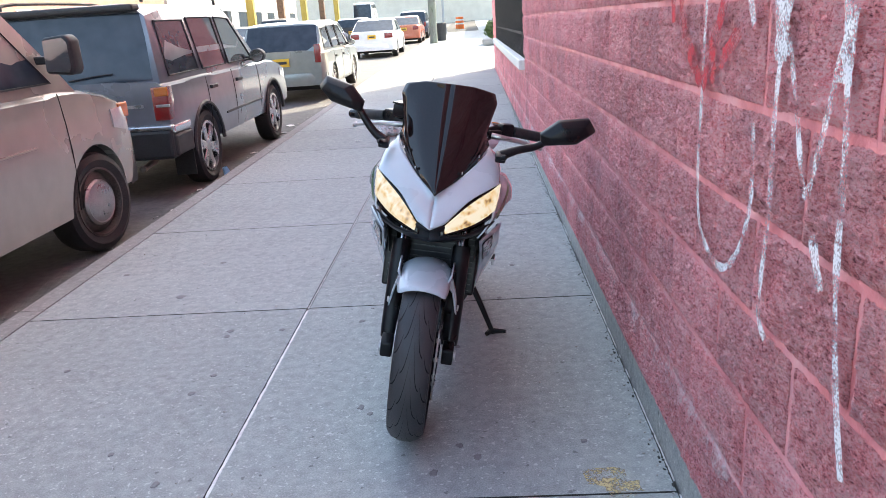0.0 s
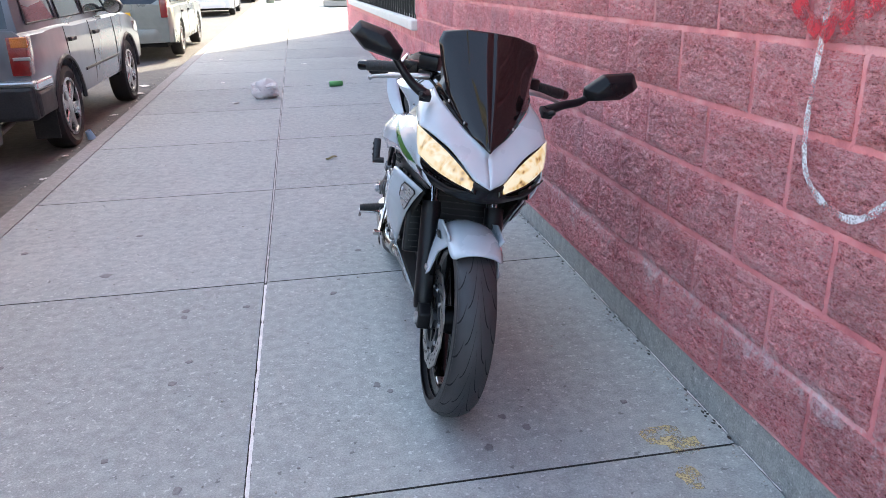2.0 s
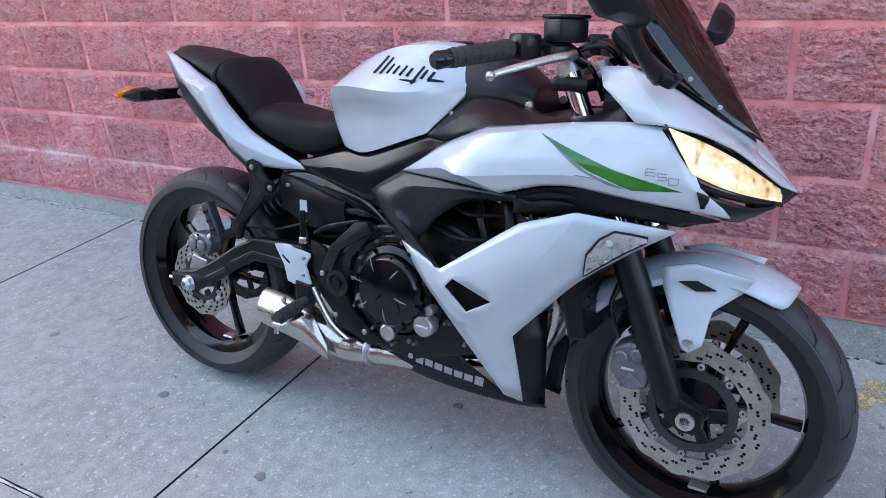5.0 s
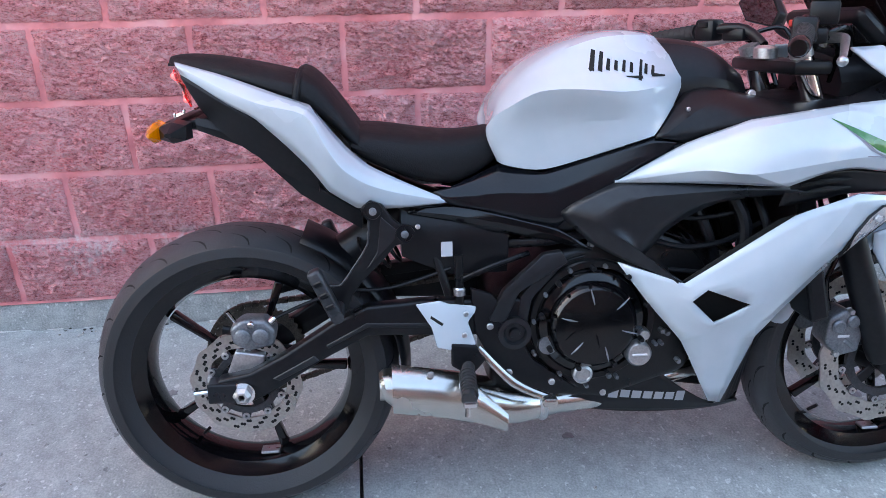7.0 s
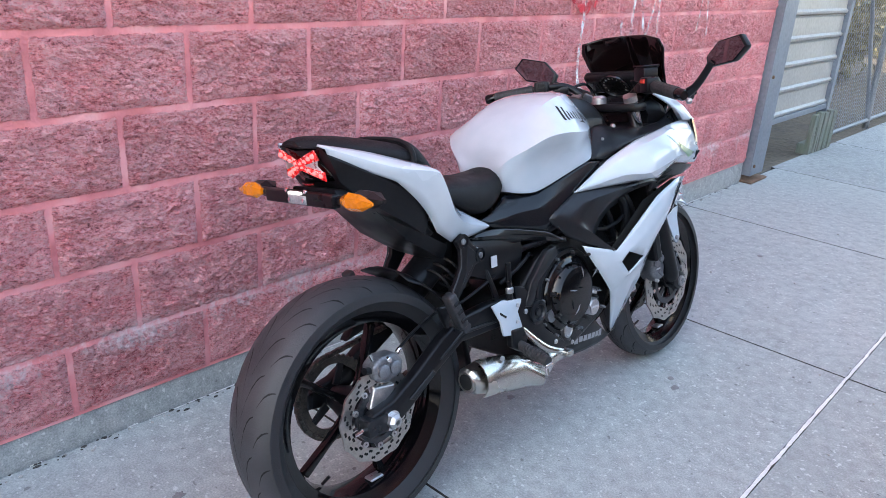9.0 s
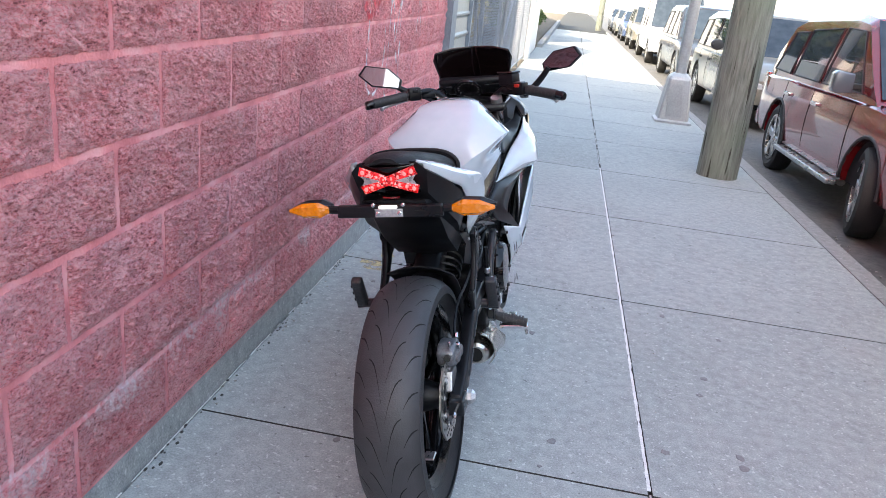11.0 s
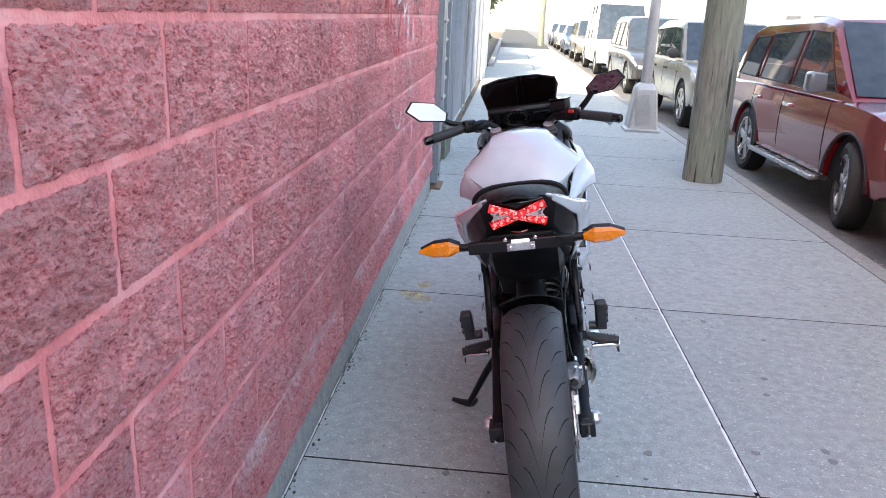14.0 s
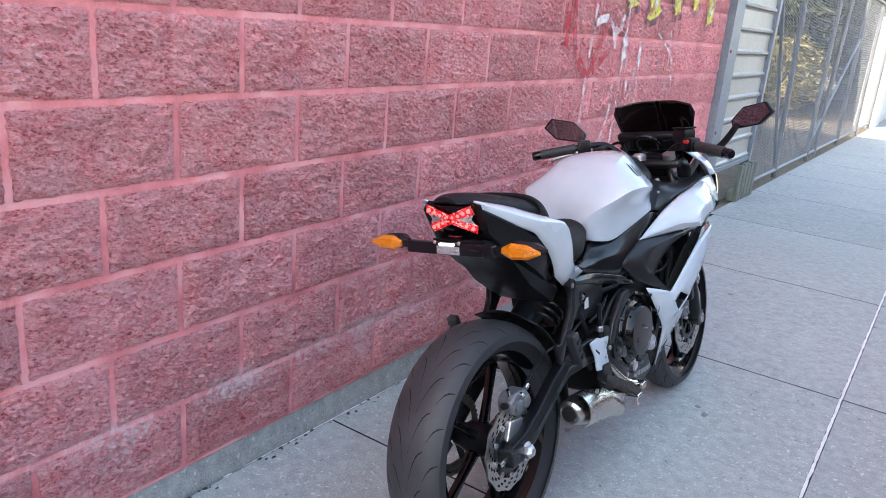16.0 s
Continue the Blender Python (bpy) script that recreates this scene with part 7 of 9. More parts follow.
skin("tail_underpanel", [
    [(0.771, 0.940, 0.078), (0.699, 0.896, 0.109), (0.643, 0.867, 0.124), (0.589, 0.818, 0.128), (0.546, 0.769, 0.122), (0.514, 0.724, 0.118)],
    [(0.764, 0.921, 0.076), (0.714, 0.869, 0.094), (0.659, 0.830, 0.102), (0.600, 0.769, 0.102), (0.539, 0.729, 0.100), (0.507, 0.714, 0.098)],
    [(0.735, 0.880, 0.050), (0.680, 0.830, 0.064), (0.640, 0.800, 0.070), (0.585, 0.750, 0.078), (0.530, 0.715, 0.080), (0.500, 0.705, 0.080)]], M_SATIN, crease=(1,))
rounded("tail_housing", [[(x, 0.784 - max(0.0, 0.958 - z) * 0.5, z) for x, _, z in ring_sym(0, [(0, 0.968), (0.070, 0.966), (0.092, 0.945), (0.088, 0.880), (0, 0.872)])], ring_sym(0.70, [(0, 0.945), (0.095, 0.940), (0.130, 0.900), (0.112, 0.832), (0, 0.825)]), ring_sym(0.60, [(0, 0.91), (0.12, 0.895), (0.150, 0.845), (0.130, 0.765), (0, 0.755)]), ring_sym(0.53, [(0, 0.88), (0.12, 0.86), (0.138, 0.80), (0.118, 0.72), (0, 0.715)])], M_SATIN, levels=1, hard=0.4)
rounded("inner_fender", [ring_sym(0.76, [(0, 0.868), (0.08, 0.868), (0.085, 0.855), (0.07, 0.842), (0, 0.842)]), ring_sym(0.66, [(0, 0.86), (0.09, 0.85), (0.10, 0.83), (0.09, 0.808), (0, 0.80)]), ring_sym(0.57, [(0, 0.79), (0.10, 0.78), (0.105, 0.75), (0.09, 0.715), (0, 0.71)]), ring_sym(0.45, [(0, 0.72), (0.10, 0.71), (0.105, 0.68), (0.09, 0.64), (0, 0.635)])], M_SATIN, levels=1, hard=0.5)
hug = []
for t in np.linspace(radians(48), radians(118), 9):
    hug.append([(xx, REAR[0] - (0.345 - 0.02 * (xx / 0.09) ** 2) * math.sin(t - radians(25)), REAR[1] + (0.345 - 0.02 * (xx / 0.09) ** 2) * math.cos(t - radians(25))) for xx in np.linspace(-0.09, 0.09, 7)])
ob = part("tyre_hugger", loft(hug, caps=False, closed=False), M_SATIN, bike, smooth=True)
soft(ob, 0, 0.004)
# tail light
lens_rows = [[(0.814, 0.962, 0.0), (0.810, 0.964, 0.045), (0.800, 0.967, 0.084)], [(0.808, 0.932, 0.0), (0.804, 0.930, 0.038), (0.798, 0.938, 0.060)], [(0.782, 0.886, 0.0), (0.779, 0.889, 0.045), (0.768, 0.893, 0.088)]]
tl = skin("tail_light_body", [[(y - 0.022, z, -x) for y, z, x in reversed(row[1:])] + [(y - 0.022, z, x) for y, z, x in row] for row in lens_rows], M_GLOSS, sides=(1,), thick=0.003)
M_BEAD = plain("tail_bead", (0.95, 0.14, 0.15), 0.2, emit=0.30)


def tail_red():
    """Moulded red lens: broken red and deep red, with reflector glints painted in as pale flecks."""
    m, n, l, b = material("tail_red")
    geo = n.new("ShaderNodeTexCoord").outputs["Object"]
    t, ramp = n.new("ShaderNodeTexVoronoi"), n.new("ShaderNodeValToRGB")
    t.inputs["Scale"].default_value = 240
    l.new(geo, t.inputs["Vector"])
    sep = n.new("ShaderNodeSeparateColor")
    l.new(t.outputs["Color"], sep.inputs[0])
    e = ramp.color_ramp.elements
    e[0].position, e[0].color, e[1].position, e[1].color = 0.10, (0.20, 0.004, 0.006, 1), 0.95, (0.95, 0.42, 0.42, 1)
    e.new(0.35).color, e.new(0.80).color = (0.70, 0.014, 0.020, 1), (0.88, 0.030, 0.040, 1)
    l.new(sep.outputs[0], ramp.inputs["Fac"]), l.new(ramp.outputs["Color"], b.inputs["Base Color"]), l.new(ramp.outputs["Color"], b.inputs["Emission Color"])
    b.inputs["Emission Strength"].default_value, b.inputs["Roughness"].default_value, b.inputs["Coat Weight"].default_value = 0.08, 0.18, 0.6
    return m


M_TAILRED = tail_red()
M_REFLECT = surface("tail_reflector", (0.46, 0.45, 0.46), (0.74, 0.72, 0.73), 60, 0.3, metal=0.7, bump=0.002, bump_scale=240)


def cell(quad, s, y0, y1, name, material_, label=""):
    """A flat light cell behind the lens; quad: (x, z) corners."""
    bm = bmesh.new()
    bm.faces.new([bm.verts.new((s * a, y0 + 0.002 - 0.09 * a - max(0.0, 0.955 - b) * 0.42, b)) for a, b in quad])
    ret = bmesh.ops.extrude_face_region(bm, geom=bm.faces[:])
    bmesh.ops.translate(bm, verts=[v for v in ret["geom"] if isinstance(v, bmesh.types.BMVert)], vec=(0, y1 - y0, 0))
    bmesh.ops.recalc_face_normals(bm, faces=bm.faces)
    bevel(bm, 0.001, 1)
    return part(name, bm, material_, tl[0], label)


for s in (1, -1):
    for up in (1, -1):
        e0, e1 = (0.076, 0.927 + up * 0.036), (0.086, 0.927 + up * 0.014)
        inner = [(0.0, 0.927 + up * 0.012), (0.0, 0.927 - up * 0.004)]
        cell([inner[0], e0, e1, inner[1]], s, 0.7995, 0.8035, "tail_bar", M_TAILRED, "deep red light bar")
        for k in range(4):
            f = 0.14 + 0.24 * k
            mid = ((e0[0] + e1[0]) / 2 * f, 0.927 + up * (0.001 + 0.0245 * f))
            rr = 0.0030 + 0.0009 * k
            part("tail_led", lathe([(0, 0.0065), (rr * 0.7, 0.005), (rr, 0.002), (rr, -0.002), (0, -0.002)], 12, Matrix.Translation((s * mid[0], 0.806 - 0.09 * mid[0] - max(0.0, 0.955 - mid[1]) * 0.42, mid[1])) @ pose(0, 0, 0, 0, 0, 90)), M_BEAD, tl[0], "lit red light bead", smooth=True)
    cell([(0.016, 0.927), (0.082, 0.943), (0.070, 0.927), (0.082, 0.911)], s, 0.8010, 0.8025, "reflector", M_REFLECT, "silver faceted reflector")
cell([(-0.013, 0.927), (0.0, 0.938), (0.013, 0.927), (0.0, 0.916)], 1, 0.801, 0.806, "tail_core", M_TAILRED, "deep red light centre")
SLIM = Matrix.Translation((0, -0.004, -0.006)) @ Matrix.Diagonal((0.84, 1, 1, 1))
for own in tl:
    for ob in [own] + list(own.children):
        ob.data.transform(SLIM)
part("red_reflector", tube([(-0.020, 0.770, 0.878), (0, 0.773, 0.876), (0.020, 0.770, 0.878)], 0.0024, 8), M_REDLENS, bike, smooth=True)
# plate holder and signals
hold = part("plate_holder", box(-0.128, 0.128, 0.782, 0.803, 0.836, 0.866, 0.004), M_SATIN, bike, "bare black plate holder")
part("plate_lamp", box(-0.022, 0.022, 0.803, 0.812, 0.860, 0.867, 0.002), plain("lamp_white", (0.9, 0.9, 0.95), 0.3, emit=0.3), hold, "small lit plate lamp")
# pale plate paints the pool of lamp light on the black holder
part("lamp_plate", box(-0.034, 0.034, 0.802, 0.805, 0.838, 0.858, 0.003), surface("lamp_light_pale", (0.28, 0.29, 0.31), (0.50, 0.51, 0.54), 30, 0.35, metal=0.5), hold, "pale plate standing for lamp light on the black holder")
for xx, zz in ((-0.026, 0.848), (0.026, 0.848), (-0.036, 0.868), (0.036, 0.868)):
    part("screw", bolt((xx, 0.804, zz), (0, 1, 0), 0.005, 0.004), M_CHROME, hold, smooth=True)
part("holder_stay", prism([(0.66, 0.858), (0.795, 0.858), (0.795, 0.842), (0.70, 0.828), (0.64, 0.826)], -0.032, 0.032, 0.004, 2), M_SATIN, hold)
part("plate_slot", box(-0.085, -0.060, 0.8025, 0.8045, 0.849, 0.854, 0.0008, 1), M_DARKFILL, hold)
for s in (1, -1):
    sig = part("signal_arm", between((s * 0.11, 0.785, 0.852), (s * 0.165, 0.785, 0.855), 0.010, 10), M_SATIN, bike, smooth=True)
    body_s = [(0.150, 0.006, 0.008), (0.175, 0.016, 0.020), (0.215, 0.015, 0.018), (0.250, 0.003, 0.004)]
    def diamond(yc, depth, k0=1.0):
        rings = []
        for xx, hy, hz in body_s:
            rings.append([(s * xx, yc + depth * hy / 0.016 * a, 0.856 + hz * k0 * b) for a, b in ((-1, -0.7), (-1, 0.7), (0, 1), (1, 0.55), (1, -0.55), (0, -1))])
        return rings
    part("signal_shell", loft(diamond(0.766, 0.024)), M_SATIN, sig)
    part("signal_lens", loft(diamond(0.797, 0.0115, 0.97)), M_SIGNAL, sig, "amber turn signal lens")
# seats
def pad(y, zt, zb, w):
    return ring_sym(y, [(0, zt), (w * 0.62, zt - 0.004), (w * 0.94, zt - 0.022), (w, zt - 0.5 * (zt - zb) - 0.012), (w * 0.93, zb), (0, zb)])


rounded("passenger_seat", [pad(0.808, 0.979, 0.968, 0.040), pad(0.775, 0.986, 0.955, 0.066), pad(0.69, 0.977, 0.936, 0.094), pad(0.61, 0.960, 0.905, 0.114), pad(0.560, 0.948, 0.888, 0.124)], M_VINYL, label="black vinyl passenger seat", crease_ends=True)
rounded("seat_step", [pad(0.563, 0.955, 0.885, 0.124), pad(0.552, 0.961, 0.880, 0.128), pad(0.535, 0.952, 0.870, 0.127), pad(0.500, 0.914, 0.840, 0.122), pad(0.472, 0.874, 0.815, 0.116), pad(0.452, 0.846, 0.800, 0.110)], M_VINYL, label="raised padded step behind the rider", crease_ends=True)
part("seat_strap", tube([(-0.124, 0.566, 0.888), (-0.121, 0.562, 0.924), (-0.082, 0.558, 0.947), (0, 0.557, 0.952), (0.082, 0.558, 0.947), (0.121, 0.562, 0.924), (0.124, 0.566, 0.888)], 0.0065, 8), M_VINYL, bike, "narrow stitched strap", smooth=True)
rounded("rider_seat", [pad(0.470, 0.845, 0.798, 0.108), pad(0.430, 0.846, 0.770, 0.116), pad(0.36, 0.836, 0.738, 0.112), pad(0.29, 0.826, 0.716, 0.098), pad(0.23, 0.828, 0.735, 0.082), pad(0.185, 0.838, 0.765, 0.064)], M_VINYL, label="black vinyl rider seat")
# tank
def tank_ring(pts, lift, base):
    """One rib of the tank: crest, top edge, widest line, knee hollow, lower edge."""
    (y0, z0, _), (y4, z4, _) = pts[0], pts[-1]
    left = [(0, y0, z0 + lift)] + [(x, y, z) for y, z, x in pts] + [(0, y4, base)]
    return left + [(-x, y, z) for x, y, z in reversed(left[1:-1])]


tank = rounded("fuel_tank", [
    tank_ring([(0.196, 0.850, 0.050), (0.207, 0.836, 0.070), (0.208, 0.818, 0.076), (0.183, 0.768, 0.070)], 0.006, 0.768),
    tank_ring([(0.190, 0.880, 0.076), (0.196, 0.864, 0.104), (0.190, 0.824, 0.098), (0.176, 0.764, 0.084)], 0.008, 0.764),
    tank_ring([(0.168, 0.912, 0.086), (0.170, 0.884, 0.146), (0.160, 0.834, 0.112), (0.152, 0.759, 0.096)], 0.008, 0.760),
    tank_ring([(0.130, 0.952, 0.100), (0.130, 0.918, 0.190), (0.118, 0.848, 0.126), (0.100, 0.751, 0.110)], 0.008, 0.751),
    tank_ring([(0.068, 0.986, 0.104), (0.050, 0.918, 0.206), (0.033, 0.856, 0.140), (0.016, 0.781, 0.130)], 0.009, 0.781),
    tank_ring([(-0.004, 1.011, 0.100), (-0.036, 0.906, 0.196), (-0.047, 0.856, 0.154), (-0.055, 0.807, 0.147)], 0.009, 0.807),
    tank_ring([(-0.084, 1.013, 0.085), (-0.114, 0.914, 0.148), (-0.102, 0.862, 0.155), (-0.084, 0.817, 0.153)], 0.009, 0.816),
    tank_ring([(-0.132, 1.007, 0.052), (-0.196, 0.934, 0.078), (-0.158, 0.879, 0.122), (-0.109, 0.826, 0.158)], 0.007, 0.826),
    tank_ring([(-0.118, 1.003, 0.040), (-0.182, 0.930, 0.066), (-0.144, 0.875, 0.110), (-0.095, 0.822, 0.146)], 0.005, 0.832)], M_PEARL, label="pearl white fuel tank", hard=0.18, ridge=((1, 0.45), (9, 0.45), (2, 0.5), (8, 0.5), (4, 0.7), (6, 0.7)))
part("filler", lathe([(0.044, 0.0), (0.044, 0.006), (0.036, 0.010), (0, 0.010)], 28, Matrix.Translation((0, -0.085, 1.006)) @ pose(0, 0, 0, 6, -90, 0)), M_SATIN, tank, "black filler cap", smooth=True)
rounded("tank_front_cover", [ring_sym(-0.122, [(0, 1.004), (0.046, 0.997), (0.098, 0.940), (0.11, 0.88), (0, 0.88)]), ring_sym(-0.20, [(0, 1.000), (0.050, 0.993), (0.100, 0.930), (0.10, 0.87), (0, 0.87)]), ring_sym(-0.255, [(0, 0.985), (0.055, 0.976), (0.100, 0.925), (0.10, 0.87), (0, 0.87)]), ring_sym(-0.315, [(0, 0.935), (0.045, 0.930), (0.072, 0.905), (0.075, 0.86), (0, 0.86)])], M_SATIN, levels=2, hard=0.3)
# side cover between tank and fairing
skin("shoulder_cover", [
    [(-0.105, 0.822, 0.152), (-0.150, 0.878, 0.118), (-0.190, 0.910, 0.092), (-0.250, 0.908, 0.106), (-0.300, 0.896, 0.090), (-0.380, 0.880, 0.130), (-0.481, 0.892, 0.155), (-0.560, 0.930, 0.160)],
    [(-0.112, 0.823, 0.160), (-0.157, 0.856, 0.156), (-0.201, 0.882, 0.150), (-0.247, 0.886, 0.145), (-0.290, 0.878, 0.148), (-0.361, 0.872, 0.165), (-0.470, 0.882, 0.170), (-0.565, 0.900, 0.176)],
    [(-0.164, 0.810, 0.158), (-0.186, 0.824, 0.168), (-0.213, 0.837, 0.178), (-0.243, 0.845, 0.181), (-0.284, 0.857, 0.184), (-0.347, 0.865, 0.186), (-0.459, 0.876, 0.182), (-0.572, 0.887, 0.180)]], M_SATIN)
bolts([(-0.166, 0.873, 0.150)], 0.006, M_ALU, height=0.006)
bolts([(-0.316, 0.894, 0.088)], 0.012, M_ALU, height=0.010)
bolts([(-0.208, 0.824, 0.176)], 0.006, M_ALU, height=0.008)
skin("mid_cover", [
    [(0.320, 0.716, 0.092), (0.276, 0.725, 0.092), (0.181, 0.763, 0.064), (0.099, 0.750, 0.098), (-0.005, 0.787, 0.122), (-0.110, 0.822, 0.146), (-0.165, 0.813, 0.152)],
    [(0.299, 0.703, 0.100), (0.221, 0.710, 0.106), (0.166, 0.715, 0.112), (0.089, 0.709, 0.120), (0.004, 0.737, 0.130), (-0.077, 0.776, 0.146), (-0.139, 0.795, 0.152)],
    [(0.280, 0.690, 0.098), (0.198, 0.676, 0.108), (0.131, 0.657, 0.115), (0.070, 0.643, 0.122), (0.044, 0.667, 0.126), (-0.003, 0.707, 0.130), (-0.051, 0.737, 0.135)]], M_PANEL, crease=(1,), label="smooth black side panel")
skin("seat_rail_cover", [
    [(0.360, 0.684, 0.094), (0.280, 0.689, 0.098), (0.198, 0.675, 0.107), (0.131, 0.656, 0.114), (0.070, 0.642, 0.121), (0.003, 0.602, 0.136)],
    [(0.362, 0.679, 0.099), (0.280, 0.672, 0.105), (0.205, 0.658, 0.110), (0.125, 0.640, 0.117), (0.060, 0.624, 0.125), (0.002, 0.600, 0.138)],
    [(0.366, 0.674, 0.094), (0.290, 0.658, 0.098), (0.209, 0.643, 0.103), (0.119, 0.620, 0.109), (0.052, 0.606, 0.118), (0.001, 0.597, 0.134)]], M_GLOSS, crease=(1,), label="gloss black rail cover")
skin("frame_cover", [
    [(-0.165, 0.540, 0.192), (-0.104, 0.564, 0.176), (-0.042, 0.589, 0.160), (0.008, 0.614, 0.142), (0.072, 0.676, 0.120), (-0.035, 0.734, 0.140), (-0.128, 0.738, 0.168), (-0.245, 0.738, 0.203), (-0.350, 0.733, 0.212)],
    [(-0.160, 0.544, 0.196), (-0.118, 0.577, 0.186), (-0.085, 0.604, 0.180), (-0.047, 0.631, 0.170), (-0.006, 0.660, 0.156), (-0.065, 0.709, 0.168), (-0.135, 0.717, 0.186), (-0.243, 0.728, 0.208), (-0.351, 0.725, 0.214)],
    [(-0.158, 0.546, 0.186), (-0.137, 0.566, 0.176), (-0.110, 0.583, 0.168), (-0.095, 0.589, 0.160), (-0.134, 0.639, 0.164), (-0.178, 0.674, 0.174), (-0.222, 0.697, 0.184), (-0.283, 0.710, 0.194), (-0.400, 0.716, 0.206)]], M_CHAR, crease=(1,), label="charcoal grey frame cover", hard=0.3)
bolts([(0.017, 0.673, 0.132)], 0.009, M_ALU, height=0.006)
# upper fairing
side = skin("side_fairing", [
    [(-0.037, 0.735, 0.138), (-0.161, 0.814, 0.168), (-0.270, 0.857, 0.194), (-0.366, 0.870, 0.196), (-0.452, 0.881, 0.192), (-0.562, 0.890, 0.188), (-0.633, 0.882, 0.185)],
    [(-0.036, 0.736, 0.140), (-0.170, 0.807, 0.200), (-0.270, 0.847, 0.228), (-0.391, 0.864, 0.224), (-0.460, 0.875, 0.212), (-0.551, 0.840, 0.208), (-0.669, 0.835, 0.190)],
    [(-0.035, 0.736, 0.142), (-0.188, 0.791, 0.222), (-0.265, 0.806, 0.258), (-0.408, 0.824, 0.250), (-0.472, 0.825, 0.234), (-0.564, 0.803, 0.214), (-0.694, 0.782, 0.188)],
    [(-0.036, 0.735, 0.141), (-0.180, 0.771, 0.222), (-0.245, 0.764, 0.264), (-0.412, 0.786, 0.254), (-0.481, 0.789, 0.236), (-0.586, 0.774, 0.212), (-0.731, 0.746, 0.165)],
    [(-0.037, 0.733, 0.138), (-0.192, 0.740, 0.200), (-0.329, 0.738, 0.242), (-0.402, 0.761, 0.236), (-0.467, 0.766, 0.222), (-0.589, 0.748, 0.198), (-0.743, 0.728, 0.150)]], M_PEARL, crease=(1, 3), label="pearl white side fairing", hard=0.38)
skin("dark_band", [
    [(-0.333, 0.733, 0.210), (-0.399, 0.756, 0.212), (-0.467, 0.763, 0.208), (-0.589, 0.746, 0.190), (-0.727, 0.719, 0.148)],
    [(-0.345, 0.720, 0.208), (-0.410, 0.736, 0.210), (-0.469, 0.738, 0.206), (-0.582, 0.729, 0.188), (-0.693, 0.711, 0.150)],
    [(-0.340, 0.691, 0.200), (-0.402, 0.698, 0.202), (-0.470, 0.713, 0.200), (-0.565, 0.712, 0.183), (-0.659, 0.699, 0.148)]], M_SATIN)
for s in (1, -1):
    for dz in (0.0, -0.016):
        part("vent", tube([(s * 0.212, -0.37, 0.733 + dz), (s * 0.213, -0.42, 0.741 + dz), (s * 0.210, -0.47, 0.743 + dz)], [0.002, 0.006, 0.002], 8), M_DARKFILL, bike)
low = skin("lower_fairing", [(-0.045, 0.577, 0.158), (-0.169, 0.541, 0.196), (-0.366, 0.680, 0.222), (-0.483, 0.717, 0.228), (-0.655, 0.691, 0.160), (-0.573, 0.637, 0.165), (-0.477, 0.566, 0.172), (-0.339, 0.413, 0.170), (-0.329, 0.209, 0.068), (-0.290, 0.228, 0.092), (-0.187, 0.405, 0.160), (-0.108, 0.494, 0.165), (-0.184, 0.504, 0.202), (-0.305, 0.495, 0.208), (-0.238, 0.452, 0.196), (-0.405, 0.606, 0.236), (-0.21, 0.532, 0.212)], M_PEARL,
           faces=[(0, 1, 12, 11), (11, 12, 14, 10), (10, 14, 13, 7), (10, 7, 8, 9), (1, 2, 15, 16), (16, 15, 13), (1, 16, 12), (13, 15, 6, 7), (2, 3, 15), (3, 4, 5, 15), (15, 5, 6)], hard=0.35, label="pearl white lower fairing", levels=2)
skin("fairing_inner", [[(-0.339, 0.413, 0.166), (-0.365, 0.445, 0.140), (-0.39, 0.46, 0.102)], [(-0.331, 0.209, 0.066), (-0.350, 0.206, 0.058), (-0.375, 0.203, 0.046)]], M_SATIN, levels=1)
skin("fairing_lining", [[(-0.64, 0.685, 0.146), (-0.55, 0.70, 0.170), (-0.36, 0.66, 0.172), (-0.17, 0.53, 0.166)], [(-0.57, 0.63, 0.148), (-0.46, 0.55, 0.152), (-0.32, 0.41, 0.146), (-0.21, 0.40, 0.142)]], M_DARKFILL, levels=1, thick=0.003)
# belly pan
belly = skin("belly_pan", [
    [(0.053, 0.258, 0.108), (-0.031, 0.277, 0.110), (-0.161, 0.317, 0.110), (-0.229, 0.259, 0.094), (-0.3, 0.214, 0.070), (-0.377, 0.207, 0.055)],
    [(0.041, 0.250, 0.108), (-0.057, 0.250, 0.109), (-0.157, 0.255, 0.106), (-0.233, 0.230, 0.090), (-0.317, 0.206, 0.066), (-0.377, 0.200, 0.050)],
    [(0.023, 0.232, 0.090), (-0.063, 0.217, 0.095), (-0.153, 0.208, 0.090), (-0.242, 0.199, 0.076), (-0.329, 0.192, 0.056), (-0.377, 0.194, 0.040)]], M_SATIN, crease=(1,))
bolts([(-0.044, 0.272, 0.110)], 0.010, M_ALU, height=0.005)
